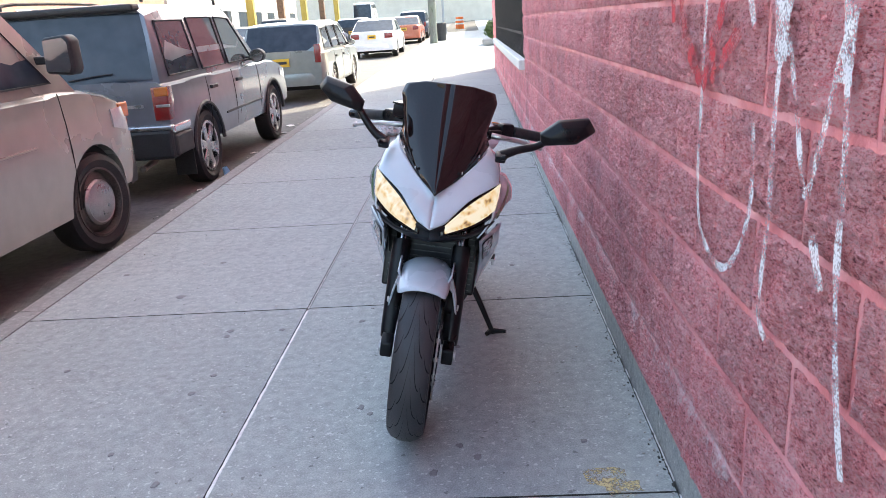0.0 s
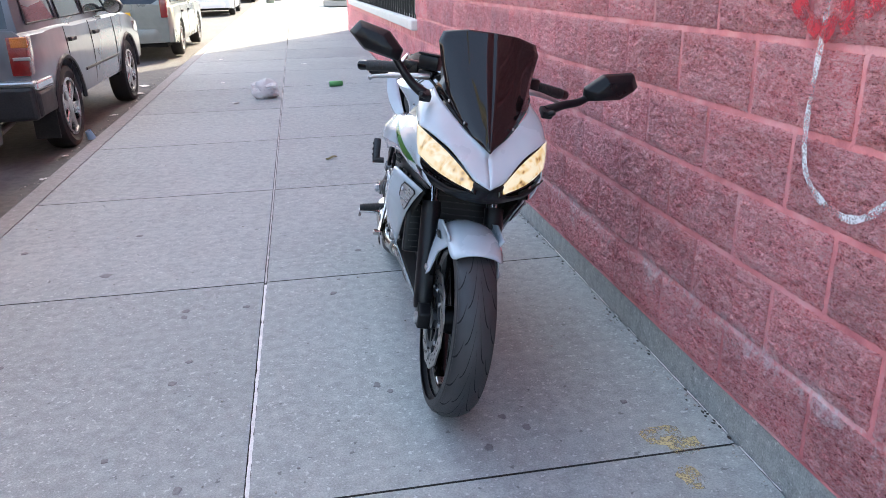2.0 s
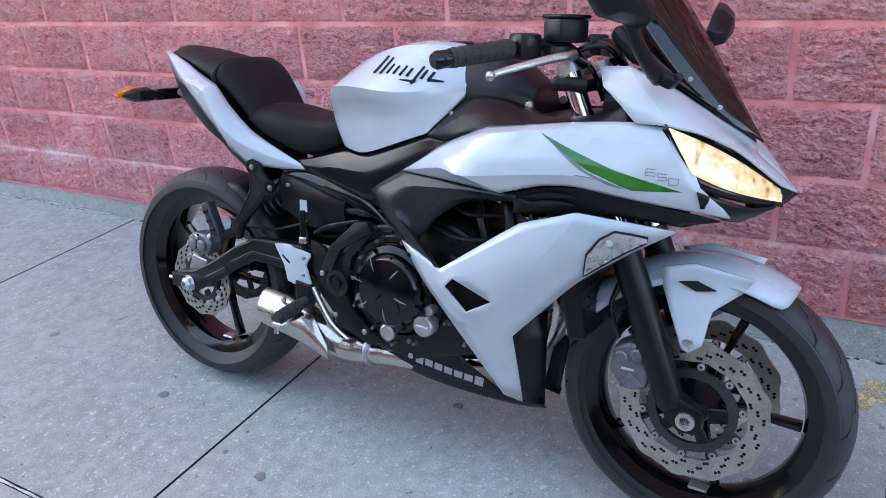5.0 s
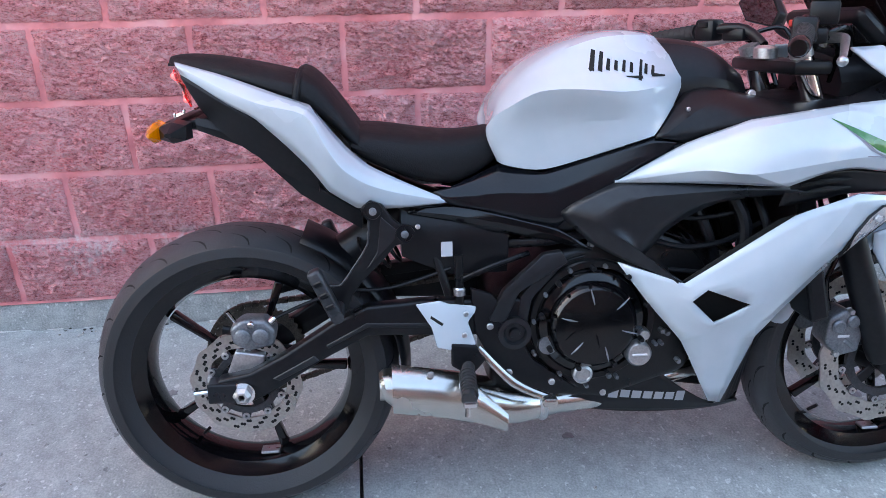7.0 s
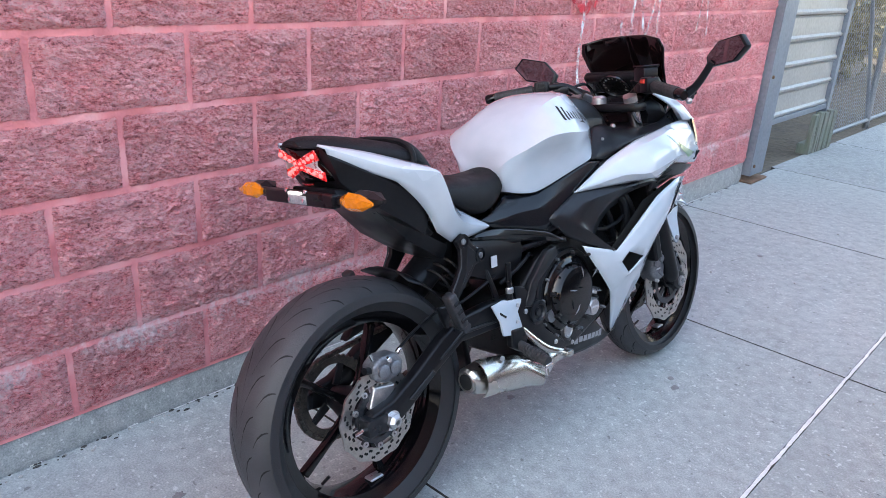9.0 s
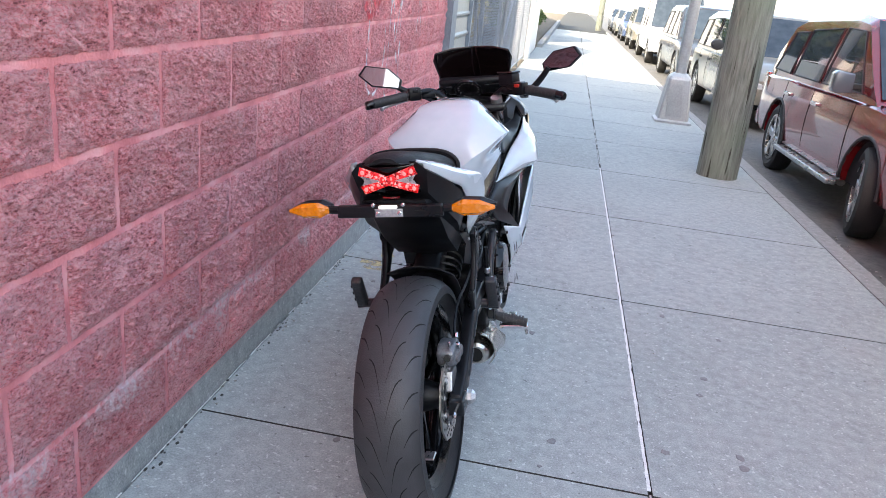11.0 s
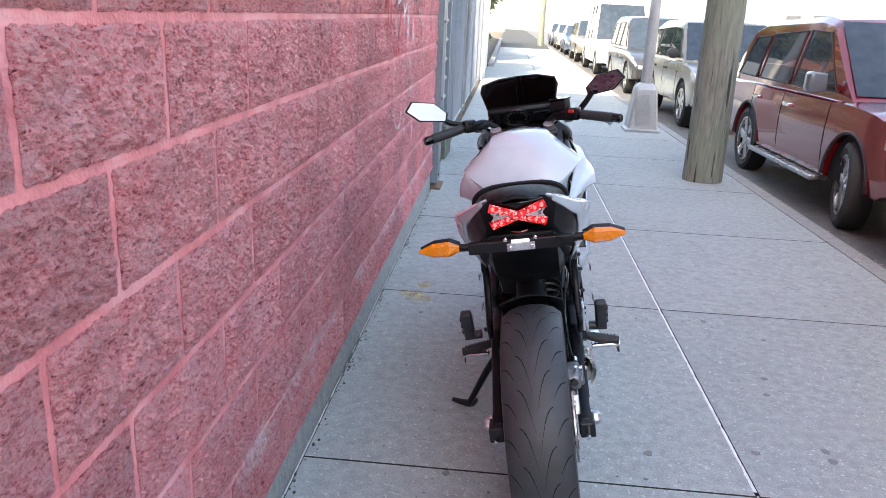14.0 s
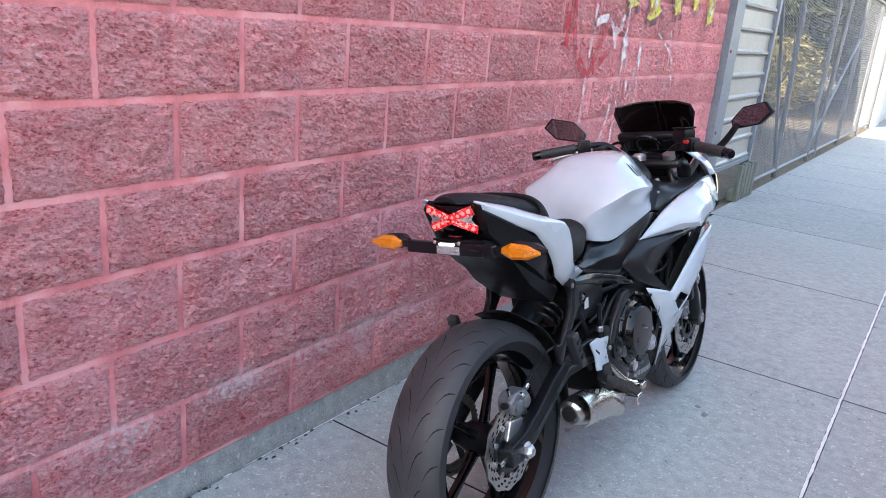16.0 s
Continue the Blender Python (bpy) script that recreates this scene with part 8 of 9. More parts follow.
# nose cowl, one shell over both sides
skin("nose_cowl", [
    [(-0.745, 0.853, 0.0), (-0.700, 0.886, 0.058), (-0.650, 0.925, 0.100), (-0.595, 0.962, 0.138), (-0.535, 0.985, 0.150), (-0.478, 0.982, 0.140)],
    [(-0.755, 0.828, 0.0), (-0.723, 0.860, 0.055), (-0.684, 0.895, 0.105), (-0.639, 0.928, 0.158), (-0.580, 0.948, 0.188), (-0.500, 0.950, 0.182)],
    [(-0.800, 0.795, 0.0), (-0.771, 0.822, 0.052), (-0.727, 0.858, 0.108), (-0.672, 0.893, 0.168), (-0.620, 0.912, 0.198), (-0.540, 0.918, 0.196)],
    [(-0.834, 0.762, 0.0), (-0.809, 0.780, 0.044), (-0.740, 0.844, 0.106), (-0.689, 0.875, 0.164), (-0.646, 0.887, 0.196), (-0.570, 0.888, 0.196)]], M_PEARL, label="pearl white nose cowl with a pointed beak")
skin("headlight_surround", [
    [(-0.622, 0.892, 0.198), (-0.672, 0.874, 0.168), (-0.726, 0.842, 0.108), (-0.808, 0.780, 0.034)],
    [(-0.648, 0.848, 0.196), (-0.698, 0.826, 0.164), (-0.754, 0.796, 0.108), (-0.810, 0.760, 0.032)],
    [(-0.690, 0.786, 0.186), (-0.726, 0.764, 0.152), (-0.768, 0.750, 0.106), (-0.815, 0.738, 0.034)]], M_GLOSS, thick=0.004, label="gloss black headlight surround")
skin("headlight_lens", [
    [(-0.632, 0.886, 0.200), (-0.676, 0.866, 0.170), (-0.730, 0.834, 0.112), (-0.806, 0.773, 0.044)],
    [(-0.655, 0.848, 0.200), (-0.705, 0.826, 0.168), (-0.760, 0.797, 0.112), (-0.812, 0.760, 0.046)],
    [(-0.680, 0.808, 0.192), (-0.722, 0.782, 0.156), (-0.768, 0.764, 0.110), (-0.812, 0.749, 0.048)]], M_HEAD, thick=0.004, label="lit warm headlight behind a clear lens")
# unseen backing, added so the glowing lens does not show from the rear
skin("headlight_bowl", [
    [(-0.618, 0.882, 0.190), (-0.677, 0.861, 0.153), (-0.733, 0.824, 0.098), (-0.791, 0.770, 0.034)],
    [(-0.643, 0.848, 0.190), (-0.695, 0.828, 0.152), (-0.749, 0.796, 0.098), (-0.794, 0.760, 0.036)],
    [(-0.668, 0.812, 0.180), (-0.716, 0.780, 0.138), (-0.760, 0.756, 0.094), (-0.791, 0.746, 0.042)]], M_DARKFILL, thick=0.003, levels=1, label="black backing added to block the headlight glow from behind")
skin("chin", [
    [(-0.834, 0.760, 0.0), (-0.811, 0.772, 0.044), (-0.804, 0.738, 0.056), (-0.774, 0.740, 0.110), (-0.731, 0.760, 0.160), (-0.691, 0.776, 0.196)],
    [(-0.815, 0.738, 0.0), (-0.801, 0.735, 0.04), (-0.785, 0.720, 0.062), (-0.755, 0.722, 0.112), (-0.729, 0.729, 0.150), (-0.695, 0.745, 0.175)],
    [(-0.755, 0.700, 0.0), (-0.748, 0.700, 0.04), (-0.740, 0.702, 0.062), (-0.725, 0.712, 0.105), (-0.710, 0.725, 0.130), (-0.680, 0.735, 0.150)]], M_SATIN, levels=1)
rounded("inner_cowl", [ring_sym(-0.14, [(0, 0.83), (0.14, 0.83), (0.165, 0.80), (0.14, 0.74), (0, 0.74)]), ring_sym(-0.32, [(0, 0.88), (0.15, 0.88), (0.185, 0.84), (0.16, 0.74), (0, 0.72)]), ring_sym(-0.56, [(0, 0.90), (0.13, 0.90), (0.165, 0.86), (0.14, 0.76), (0, 0.74)])], M_SATIN, levels=1)
# cockpit: dash, gauges, screen
rounded("cockpit_shell", [ring_sym(-0.66, [(0, 0.93), (0.07, 0.93), (0.10, 0.90), (0.09, 0.80), (0, 0.78)]), ring_sym(-0.56, [(0, 0.985), (0.10, 0.98), (0.14, 0.94), (0.13, 0.82), (0, 0.80)]), ring_sym(-0.48, [(0, 0.975), (0.10, 0.965), (0.125, 0.92), (0.12, 0.84), (0, 0.83)])], M_SATIN, levels=1)
dash = part("dash", turned(box(-0.135, 0.135, -0.018, 0.018, -0.045, 0.045, 0.018, 3), pose(0, -0.525, 1.02, -48)), M_SATIN, bike, "black instrument cluster", smooth=True)
DASH = pose(0, -0.525, 1.02, -48)
part("gauge_bezel", turned(lathe([(0.054, 0.016), (0.056, 0.024), (0.050, 0.024), (0.049, 0.018), (0, 0.018)], 32, pose(0, 0, 0, 0, 0, 90)), DASH @ pose(0.02, 0, 0)), M_GAUGE, dash, smooth=True)
part("gauge_screen", turned(box(-0.115, -0.045, 0.016, 0.021, -0.028, 0.028, 0.003, 1), DASH), M_GAUGE, dash)
part("gauge_warning", turned(box(0.082, 0.122, 0.016, 0.021, -0.024, 0.024, 0.003, 1), DASH), M_GAUGE, dash)
for k in range(12):
    a = radians(-210 + 240 * k / 11)
    part("gauge_tick", turned(box(-0.0012, 0.0012, 0.0185, 0.0195, 0.036, 0.043), DASH @ pose(0.02, 0, 0) @ pose(0, 0, 0, 0, math.degrees(a) + 90, 0)), M_PALE, dash)
skin("windscreen", [
    [(-0.762, 0.850, 0.0), (-0.762, 0.850, 0.002), (-0.755, 0.852, 0.004)],
    [(-0.725, 0.905, 0.0), (-0.708, 0.905, 0.040), (-0.690, 0.895, 0.068)],
    [(-0.665, 1.000, 0.0), (-0.640, 0.995, 0.075), (-0.610, 0.975, 0.120)],
    [(-0.605, 1.085, 0.0), (-0.580, 1.080, 0.090), (-0.545, 1.060, 0.142)],
    [(-0.560, 1.150, 0.0), (-0.545, 1.148, 0.078), (-0.520, 1.120, 0.156)],
    [(-0.550, 1.168, 0.0), (-0.536, 1.166, 0.078), (-0.508, 1.150, 0.145)]], M_SMOKE, thick=0.004, label="dark smoked windscreen", hard=0.4)
skin("screen_base", [
    [(-0.748, 0.848, 0.0), (-0.712, 0.882, 0.050), (-0.660, 0.922, 0.092), (-0.605, 0.962, 0.130), (-0.555, 0.990, 0.148)],
    [(-0.745, 0.865, 0.0), (-0.705, 0.905, 0.040), (-0.650, 0.955, 0.080), (-0.600, 1.000, 0.112), (-0.555, 1.030, 0.130)]], M_GLOSS, levels=1, thick=0.003)
bolts([(-0.640, 0.965, 0.118), (-0.688, 0.915, 0.072)], 0.006, M_ALU, height=0.004)
# mirrors
for s in (1, -1):
    dz, dx = (-0.036, 0.040) if s > 0 else (0.0, 0.0)      # the two mirrors are folded to different heights
    base_m = part("mirror_base", prism([(-0.640, 0.972), (-0.590, 0.985), (-0.580, 0.968), (-0.625, 0.948)], *sorted((s * 0.170, s * 0.205)), 0.006, 2), M_SATIN, bike, smooth=True)
    part("mirror_bolt", bolt((s * 0.190, -0.63, 0.966), (s * 0.7, -0.6, 0.4), 0.008, 0.02), M_SATIN, base_m, smooth=True)
    part("mirror_stalk", tube([(s * 0.188, -0.602, 0.970), (s * 0.225 + dx * 0.3, -0.592, 0.992), (s * 0.262 + dx * 0.8, -0.578, 1.030 + dz * 0.6), (s * 0.290 + dx, -0.570, 1.068 + dz)], [0.017, 0.013, 0.012, 0.011], 12), M_SATIN, bike, smooth=True)
    # head: a pointed six-sided shell
    face = [(0.272, 1.045), (0.262, 1.085), (0.318, 1.140), (0.425, 1.160), (0.458, 1.118), (0.400, 1.065)]
    cx, cz = 0.355, 1.098
    rings = [[(s * a, -0.553, b) for a, b in face], [(s * a, -0.575, b) for a, b in face], [(s * (cx + (a - cx) * 0.72), -0.604, cz + (b - cz) * 0.70) for a, b in face], [(s * (cx + (a - cx) * 0.25), -0.615, cz + (b - cz) * 0.2) for a, b in face]]
    turn_m = Matrix.Translation((s * cx + dx, -0.58, cz + dz)) @ (pose(0, 0, 0, 14, 0, 11) if s > 0 else pose(0, 0, 0, 3, 0, -20)) @ Matrix.Translation((-s * cx, 0.58, -cz))
    joint, small = Vector((s * 0.290 + dx, -0.570, 1.068 + dz)), 0.90 if s > 0 else 0.83
    turn_m = Matrix.Translation(joint) @ Matrix.Scale(small, 4) @ Matrix.Translation(-joint) @ turn_m
    head_ob = part("mirror_shell", bevel(loft(rings), 0.004, 2, 15), M_SATIN, bike, "black angular mirror", smooth=True, at=turn_m)
    bm = bmesh.new()
    vs = [bm.verts.new((s * (cx + (a - cx) * 0.90), -0.5515, cz + (b - cz) * 0.90)) for a, b in face]
    bm.faces.new(vs if s < 0 else vs[::-1])
    part("mirror_glass", bm, M_MIRROR, head_ob, "mirror glass")
# forks and steering ------------------------------------------------------
for s in (1, -1):
    lower = part("fork_leg", tube([(s * 0.103, -0.672, 0.318), (s * 0.103, -0.66, 0.345), (s * 0.103, -0.595, 0.505), (s * 0.103, -0.543, 0.630)], [0.026, 0.030, 0.031, 0.031], 18, smooth=2), M_SATIN, bike, "black fork leg", smooth=True, at=STEER)
    part("axle_clamp", prism([(-0.735, 0.325), (-0.690, 0.345), (-0.655, 0.335), (-0.660, 0.295), (-0.695, 0.268), (-0.735, 0.275)], *sorted((s * 0.083, s * 0.122)), 0.006, 2), M_SATIN, lower, smooth=True)
    part("axle_end", lathe([(0.019, s * 0.118), (0.019, s * 0.128), (0.011, s * 0.130), (0.010, s * 0.122), (0, s * 0.122)], 20, pose(0, *FRONT)), M_ALU, lower, smooth=True)
    part("fork_tube", between((s * 0.103, -0.545, 0.626), (s * 0.103, -0.405, 0.965), 0.0205, 18), M_CHROME, bike, "chrome fork tube", smooth=True, at=STEER)
    part("fork_cap", between((s * 0.103, -0.406, 0.963), (s * 0.103, -0.398, 0.982), 0.022, 18), M_ALU, bike, smooth=True, at=STEER)
    cal = part("front_caliper", prism([(-0.615, 0.335), (-0.570, 0.325), (-0.535, 0.36), (-0.540, 0.415), (-0.575, 0.435), (-0.605, 0.42), (-0.622, 0.38)], *sorted((s * 0.045, s * 0.105)), 0.008, 3), M_CALIPER, bike, "grey two piston brake caliper", smooth=True, at=STEER)
    part("caliper_bar", box(*sorted((s * 0.104, s * 0.1065)), -0.588, -0.562, 0.371, 0.376), M_PALE, cal)
    for yy, zz in ((-0.592, 0.408), (-0.560, 0.398)):
        part("piston_boss", lathe([(0.015, s * 0.100), (0.015, s * 0.110), (0.011, s * 0.113), (0, s * 0.113)], 18, pose(0, yy, zz)), M_CALIPER, cal, smooth=True)
    part("caliper_rib", prism([(-0.612, 0.345), (-0.602, 0.338), (-0.575, 0.360), (-0.580, 0.368)], *sorted((s * 0.103, s * 0.109)), 0.002, 1), M_CALIPER, cal)
    bolts([(-0.625, 0.400, 0.104), (-0.640, 0.352, 0.104), (-0.560, 0.335, 0.104), (-0.585, 0.43, 0.100)], 0.009, M_ALU, cal, sides=(s,), height=0.012)
    part("caliper_mount", prism([(-0.66, 0.43), (-0.61, 0.42), (-0.60, 0.35), (-0.66, 0.34)], *sorted((s * 0.080, s * 0.098)), 0.004, 1), M_SATIN, cal)
    part("front_hose", tube([(s * 0.085, -0.545, 0.43), (s * 0.095, -0.525, 0.50), (s * 0.095, -0.54, 0.57), (s * 0.08, -0.50, 0.66), (s * 0.06, -0.47, 0.80)], 0.0055, 8), M_GLOSS, bike, smooth=True, at=STEER)
BARS = STEER @ Matrix.Translation((0, -0.022, -0.004)) @ Matrix.Diagonal((0.93, 1, 1, 1))
part("triple_clamp", box(-0.135, 0.135, -0.455, -0.375, 0.93, 0.958, 0.01), M_SATIN, bike, smooth=True, at=STEER)
part("lower_clamp", box(-0.135, 0.135, -0.555, -0.475, 0.725, 0.765, 0.01), M_SATIN, bike, smooth=True, at=STEER)
part("ignition", lathe([(0.024, 0.0), (0.024, 0.02), (0.016, 0.026), (0, 0.026)], 20, Matrix.Translation((0, -0.385, 0.958)) @ pose(0, 0, 0, 0, -90, 0)), M_ALU, bike, smooth=True, at=STEER)
for s in (1, -1):
    part("handlebar", tube([(s * 0.10, -0.405, 0.985), (s * 0.15, -0.385, 1.018), (s * 0.20, -0.335, 1.020), (s * 0.375, -0.235, 0.994)], 0.0115, 12, smooth=3), M_SATIN, bike, smooth=True, at=BARS)
    grip = part("grip", tube([(s * 0.245, -0.310, 1.0135), (s * 0.362, -0.243, 0.996)], 0.0175, 16), M_RUBBER, bike, "ribbed rubber grip", smooth=True, at=BARS)
    for k in range(8):
        f = k / 7
        c = Vector((s * (0.252 + 0.10 * f), -0.306 + 0.057 * f, 1.0125 - 0.015 * f))
        part("grip_rib", turned(lathe([(0.0186, -0.003), (0.0186, 0.003), (0.016, 0.003), (0.016, -0.003)], 14, closed=True), Matrix.Translation(c) @ pose(0, 0, 0, 0, s * 8, s * 29.8)), M_RUBBER, grip)
    part("bar_end", tube([(s * 0.362, -0.243, 0.996), (s * 0.385, -0.2298, 0.9926), (s * 0.392, -0.2258, 0.9915)], [0.016, 0.017, 0.013], 16, smooth=1), M_GLOSS, bike, smooth=True, at=BARS)
    sw = part("switch_box", turned(box(-0.026, 0.026, -0.022, 0.022, -0.024, 0.024, 0.008), Matrix.Translation((s * 0.215, -0.327, 1.018)) @ pose(0, 0, 0, 0, 0, s * 29.8)), M_SATIN, bike, smooth=True, at=BARS)
    part("switch", turned(box(-0.012, 0.012, 0.020, 0.028, 0.006, 0.018, 0.002, 1), Matrix.Translation((s * 0.215, -0.327, 1.018)) @ pose(0, 0, 0, 0, 0, s * 29.8)), M_REDPART if s < 0 else M_SATIN, sw)
    part("lever_perch", turned(box(-0.028, 0.028, -0.02, 0.02, -0.014, 0.014, 0.006), Matrix.Translation((s * 0.170, -0.375, 1.008)) @ pose(0, 0, 0, 0, 0, s * 29.8)), M_SATIN, bike, smooth=True, at=BARS)
    lev = part("lever", tube([(s * 0.165, -0.405, 1.005), (s * 0.205, -0.408, 1.003), (s * 0.25, -0.385, 0.996), (s * 0.335, -0.335, 0.976), (s * 0.352, -0.325, 0.970)], [0.011, 0.009, 0.008, 0.006, 0.006], 10), M_ALU, bike, "bare metal hand lever", smooth=True, at=BARS)
    bm = bmesh.new()
    bmesh.ops.create_icosphere(bm, subdivisions=2, radius=0.0095, matrix=Matrix.Translation((s * 0.355, -0.323, 0.969)))
    part("lever_ball", bm, M_ALU, lev, smooth=True)
res = part("fluid_reservoir", turned(box(-0.036, 0.036, -0.026, 0.026, -0.022, 0.022, 0.007), Matrix.Translation((-0.165, -0.388, 1.048)) @ pose(0, 0, 0, 0, 0, -29.8)), M_SATIN, bike, "black brake fluid reservoir", smooth=True, at=BARS)
part("reservoir_lid", turned(box(-0.038, 0.038, -0.028, 0.028, 0.022, 0.029, 0.003), Matrix.Translation((-0.165, -0.388, 1.048)) @ pose(0, 0, 0, 0, 0, -29.8)), M_GLOSS, res)
for pts in ([(-0.15, -0.40, 1.01), (-0.13, -0.46, 1.02), (-0.09, -0.49, 0.96), (-0.06, -0.47, 0.86)], [(-0.19, -0.36, 1.01), (-0.15, -0.43, 0.99), (-0.10, -0.45, 0.92)], [(0.15, -0.40, 1.01), (0.12, -0.46, 1.02), (0.08, -0.48, 0.94)], [(0.19, -0.36, 1.01), (0.14, -0.42, 0.98), (0.09, -0.44, 0.90)]):
    part("cable", tube(pts, 0.005, 8), M_GLOSS, bike, smooth=True, at=BARS)
# front mudguard
mud = []
for deg in np.linspace(-70, 30, 14):
    t = radians(deg)          # 0 is straight up, plus is forward
    wide = 0.090 - 0.008 * max(0.0, (deg + 40) / 54) if deg < 14 else 0.084 - 0.008 * ((deg - 14) / 16) ** 2
    R0 = 0.322
    row = []
    for u in np.linspace(-1, 1, 9):
        rr = R0 - 0.012 * abs(u) - (0.034 if deg < -12 else 0.024) * abs(u) ** 5
        row.append((u * wide, FRONT[0] - rr * math.sin(t), FRONT[1] + rr * math.cos(t)))
    mud.append(row)
ob = part("front_mudguard", loft(mud, caps=False, closed=False), M_PEARL, bike, "pearl white front mudguard", smooth=True, at=STEER)
soft(ob, 1, 0.004)
skin("mudguard_leg", [
    [(-0.620, 0.600, 0.090), (-0.680, 0.618, 0.089), (-0.790, 0.602, 0.086)],
    [(-0.625, 0.560, 0.088), (-0.690, 0.572, 0.088), (-0.775, 0.572, 0.074)],
    [(-0.655, 0.500, 0.108), (-0.692, 0.505, 0.110), (-0.725, 0.530, 0.096)],
    [(-0.678, 0.450, 0.114), (-0.692, 0.442, 0.115), (-0.716, 0.462, 0.112)]], M_PEARL, at=STEER, label="pearl white mudguard leg")
for s in (1, -1):
    part("mudguard_slot", prism([(-0.655, 0.578), (-0.690, 0.585), (-0.728, 0.572), (-0.690, 0.564)], *sorted((s * 0.092, s * 0.0955))), M_DARKFILL, bike, at=STEER)
    part("mudguard_bolt", bolt((s * 0.113, -0.690, 0.465), (s, 0, 0), 0.010, 0.006), M_ALU, bike, smooth=True, at=STEER)

# markings that follow the bodywork -----------------------------------------
bpy.context.view_layer.update()


def decal(name, targets, strokes, material_, label="", lift=0.0012, parent=bike, fill=None):
    """Paint laid on panels: strokes of (y, z) pairs with a width, or one filled outline, dropped sideways onto the panel."""
    deps = bpy.context.evaluated_depsgraph_get()
    for s, target in zip((1, -1), targets):
        ev = target.evaluated_get(deps)

        def land(y, z):
            hit, at, nrm, _ = ev.ray_cast(Vector((s * 0.6, y, z)), Vector((-s, 0, 0)))
            return (at + Vector((s * lift, 0, 0))) if hit else None

        bm = bmesh.new()
        for stroke, width in strokes:
            pts = []
            for (ya, za), (yb, zb) in zip(stroke, stroke[1:]):
                steps = max(2, int(math.dist((ya, za), (yb, zb)) / 0.006))
                pts += [(ya + (yb - ya) * k / steps, za + (zb - za) * k / steps) for k in range(steps)]
            pts.append(stroke[-1])
            prev = None
            for i, (y, z) in enumerate(pts):
                a, b = pts[max(i - 1, 0)], pts[min(i + 1, len(pts) - 1)]
                d = Vector((b[0] - a[0], b[1] - a[1])).normalized()
                w = (width(i / (len(pts) - 1)) if callable(width) else width) / 2
                l, r = land(y - d.y * w, z + d.x * w), land(y + d.y * w, z - d.x * w)
                if l is None or r is None:
                    prev = None
                    continue
                pair = (bm.verts.new(l), bm.verts.new(r))
                if prev:
                    bm.faces.new((prev[0], prev[1], pair[1], pair[0]))
                prev = pair
        for a, b in fill or ():
            grid = [[land(p[0] + (q[0] - p[0]) * k / 6, p[1] + (q[1] - p[1]) * k / 6) for k in range(7)] for p, q in zip(resample(a), resample(b))]
            for r0, r1 in zip(grid, grid[1:]):
                for c in range(6):
                    q = (r0[c], r0[c + 1], r1[c + 1], r1[c])
                    if all(q):
                        bm.faces.new([bm.verts.new(v) for v in q])
        bmesh.ops.remove_doubles(bm, verts=bm.verts, dist=1e-5)
        part(name, bm, material_, target, label)


def resample(line, n=28):
    """Even points along a line of (y, z)."""
    lengths = [math.dist(a, b) for a, b in zip(line, line[1:])]
    out = []
    for k in range(n + 1):
        d, i = sum(lengths) * k / n, 0
        while i < len(lengths) - 1 and d > lengths[i]:
            d -= lengths[i]
            i += 1
        f = d / lengths[i]
        out.append((line[i][0] + (line[i + 1][0] - line[i][0]) * f, line[i][1] + (line[i + 1][1] - line[i][1]) * f))
    return out


def taper(a, b):
    return lambda f: a + (b - a) * f


# turn signals let into the lower fairing
deps0 = bpy.context.evaluated_depsgraph_get()
for s, target in zip((1, -1), low):
    ev = target.evaluated_get(deps0)

    def lay(y, z, lift):
        hit, at, nrm, _ = ev.ray_cast(Vector((s * 0.6, y, z)), Vector((-s, 0, 0)))
        return at + nrm * (lift if nrm.x * s > 0 else -lift)

    lens = [[(-0.500, 0.634), (-0.524, 0.668), (-0.550, 0.686), (-0.580, 0.682), (-0.606, 0.677)], [(-0.494, 0.606), (-0.520, 0.634), (-0.548, 0.655), (-0.578, 0.664), (-0.604, 0.671)], [(-0.488, 0.582), (-0.516, 0.604), (-0.544, 0.626), (-0.574, 0.648), (-0.602, 0.666)]]
    rows = [[tuple(lay(y, z, 0.004 if i != 1 else 0.009)) for y, z in row] for i, row in enumerate(lens)]
    ob = part("front_signal", loft(rows, caps=False, closed=False), M_REFLECT, bike, "clear faceted turn signal let into the fairing", smooth=True)
    rim = lens[0] + [lens[1][4]] + lens[2][::-1] + [lens[1][0]] + [lens[0][0]]
    part("signal_rim", tube([tuple(lay(y, z, 0.003)) for y, z in rim], 0.0026, 6, smooth=1), M_SATIN, ob)
    bulb = lay(-0.540, 0.664, 0.010)
    part("signal_bulb", lathe([(0.0, 0.005), (0.006, 0.003), (0.008, 0), (0.006, -0.003), (0, -0.005)], 12, Matrix.Translation(bulb)), M_CLEAR, ob, "clear bulb", smooth=True)

tanks = [tank, tank]
script = []
for k, (dz, h, w) in enumerate(((0.0, 0.036, 0.0095), (0.0, 0.034, 0.0085), (0.003, 0.020, 0.0075), (0.004, 0.017, 0.0075), (0.003, 0.020, 0.007), (0.003, 0.017, 0.0075), (-0.010, 0.036, 0.007), (0.002, 0.018, 0.0075), (0.001, 0.017, 0.008))):
    y, z = 0.026 - 0.0155 * k, 0.947 - 0.0015 * k + dz
    script.append(([(y, z), (y - 0.35 * h, z + h)], taper(w, w * 0.8)))
script += [([(-0.040, 0.936), (-0.075, 0.933)], taper(0.002, 0.006)), ([(-0.096, 0.937), (-0.128, 0.934)], taper(0.007, 0.003)), ([(0.030, 0.948), (0.022, 0.951)], 0.006)]
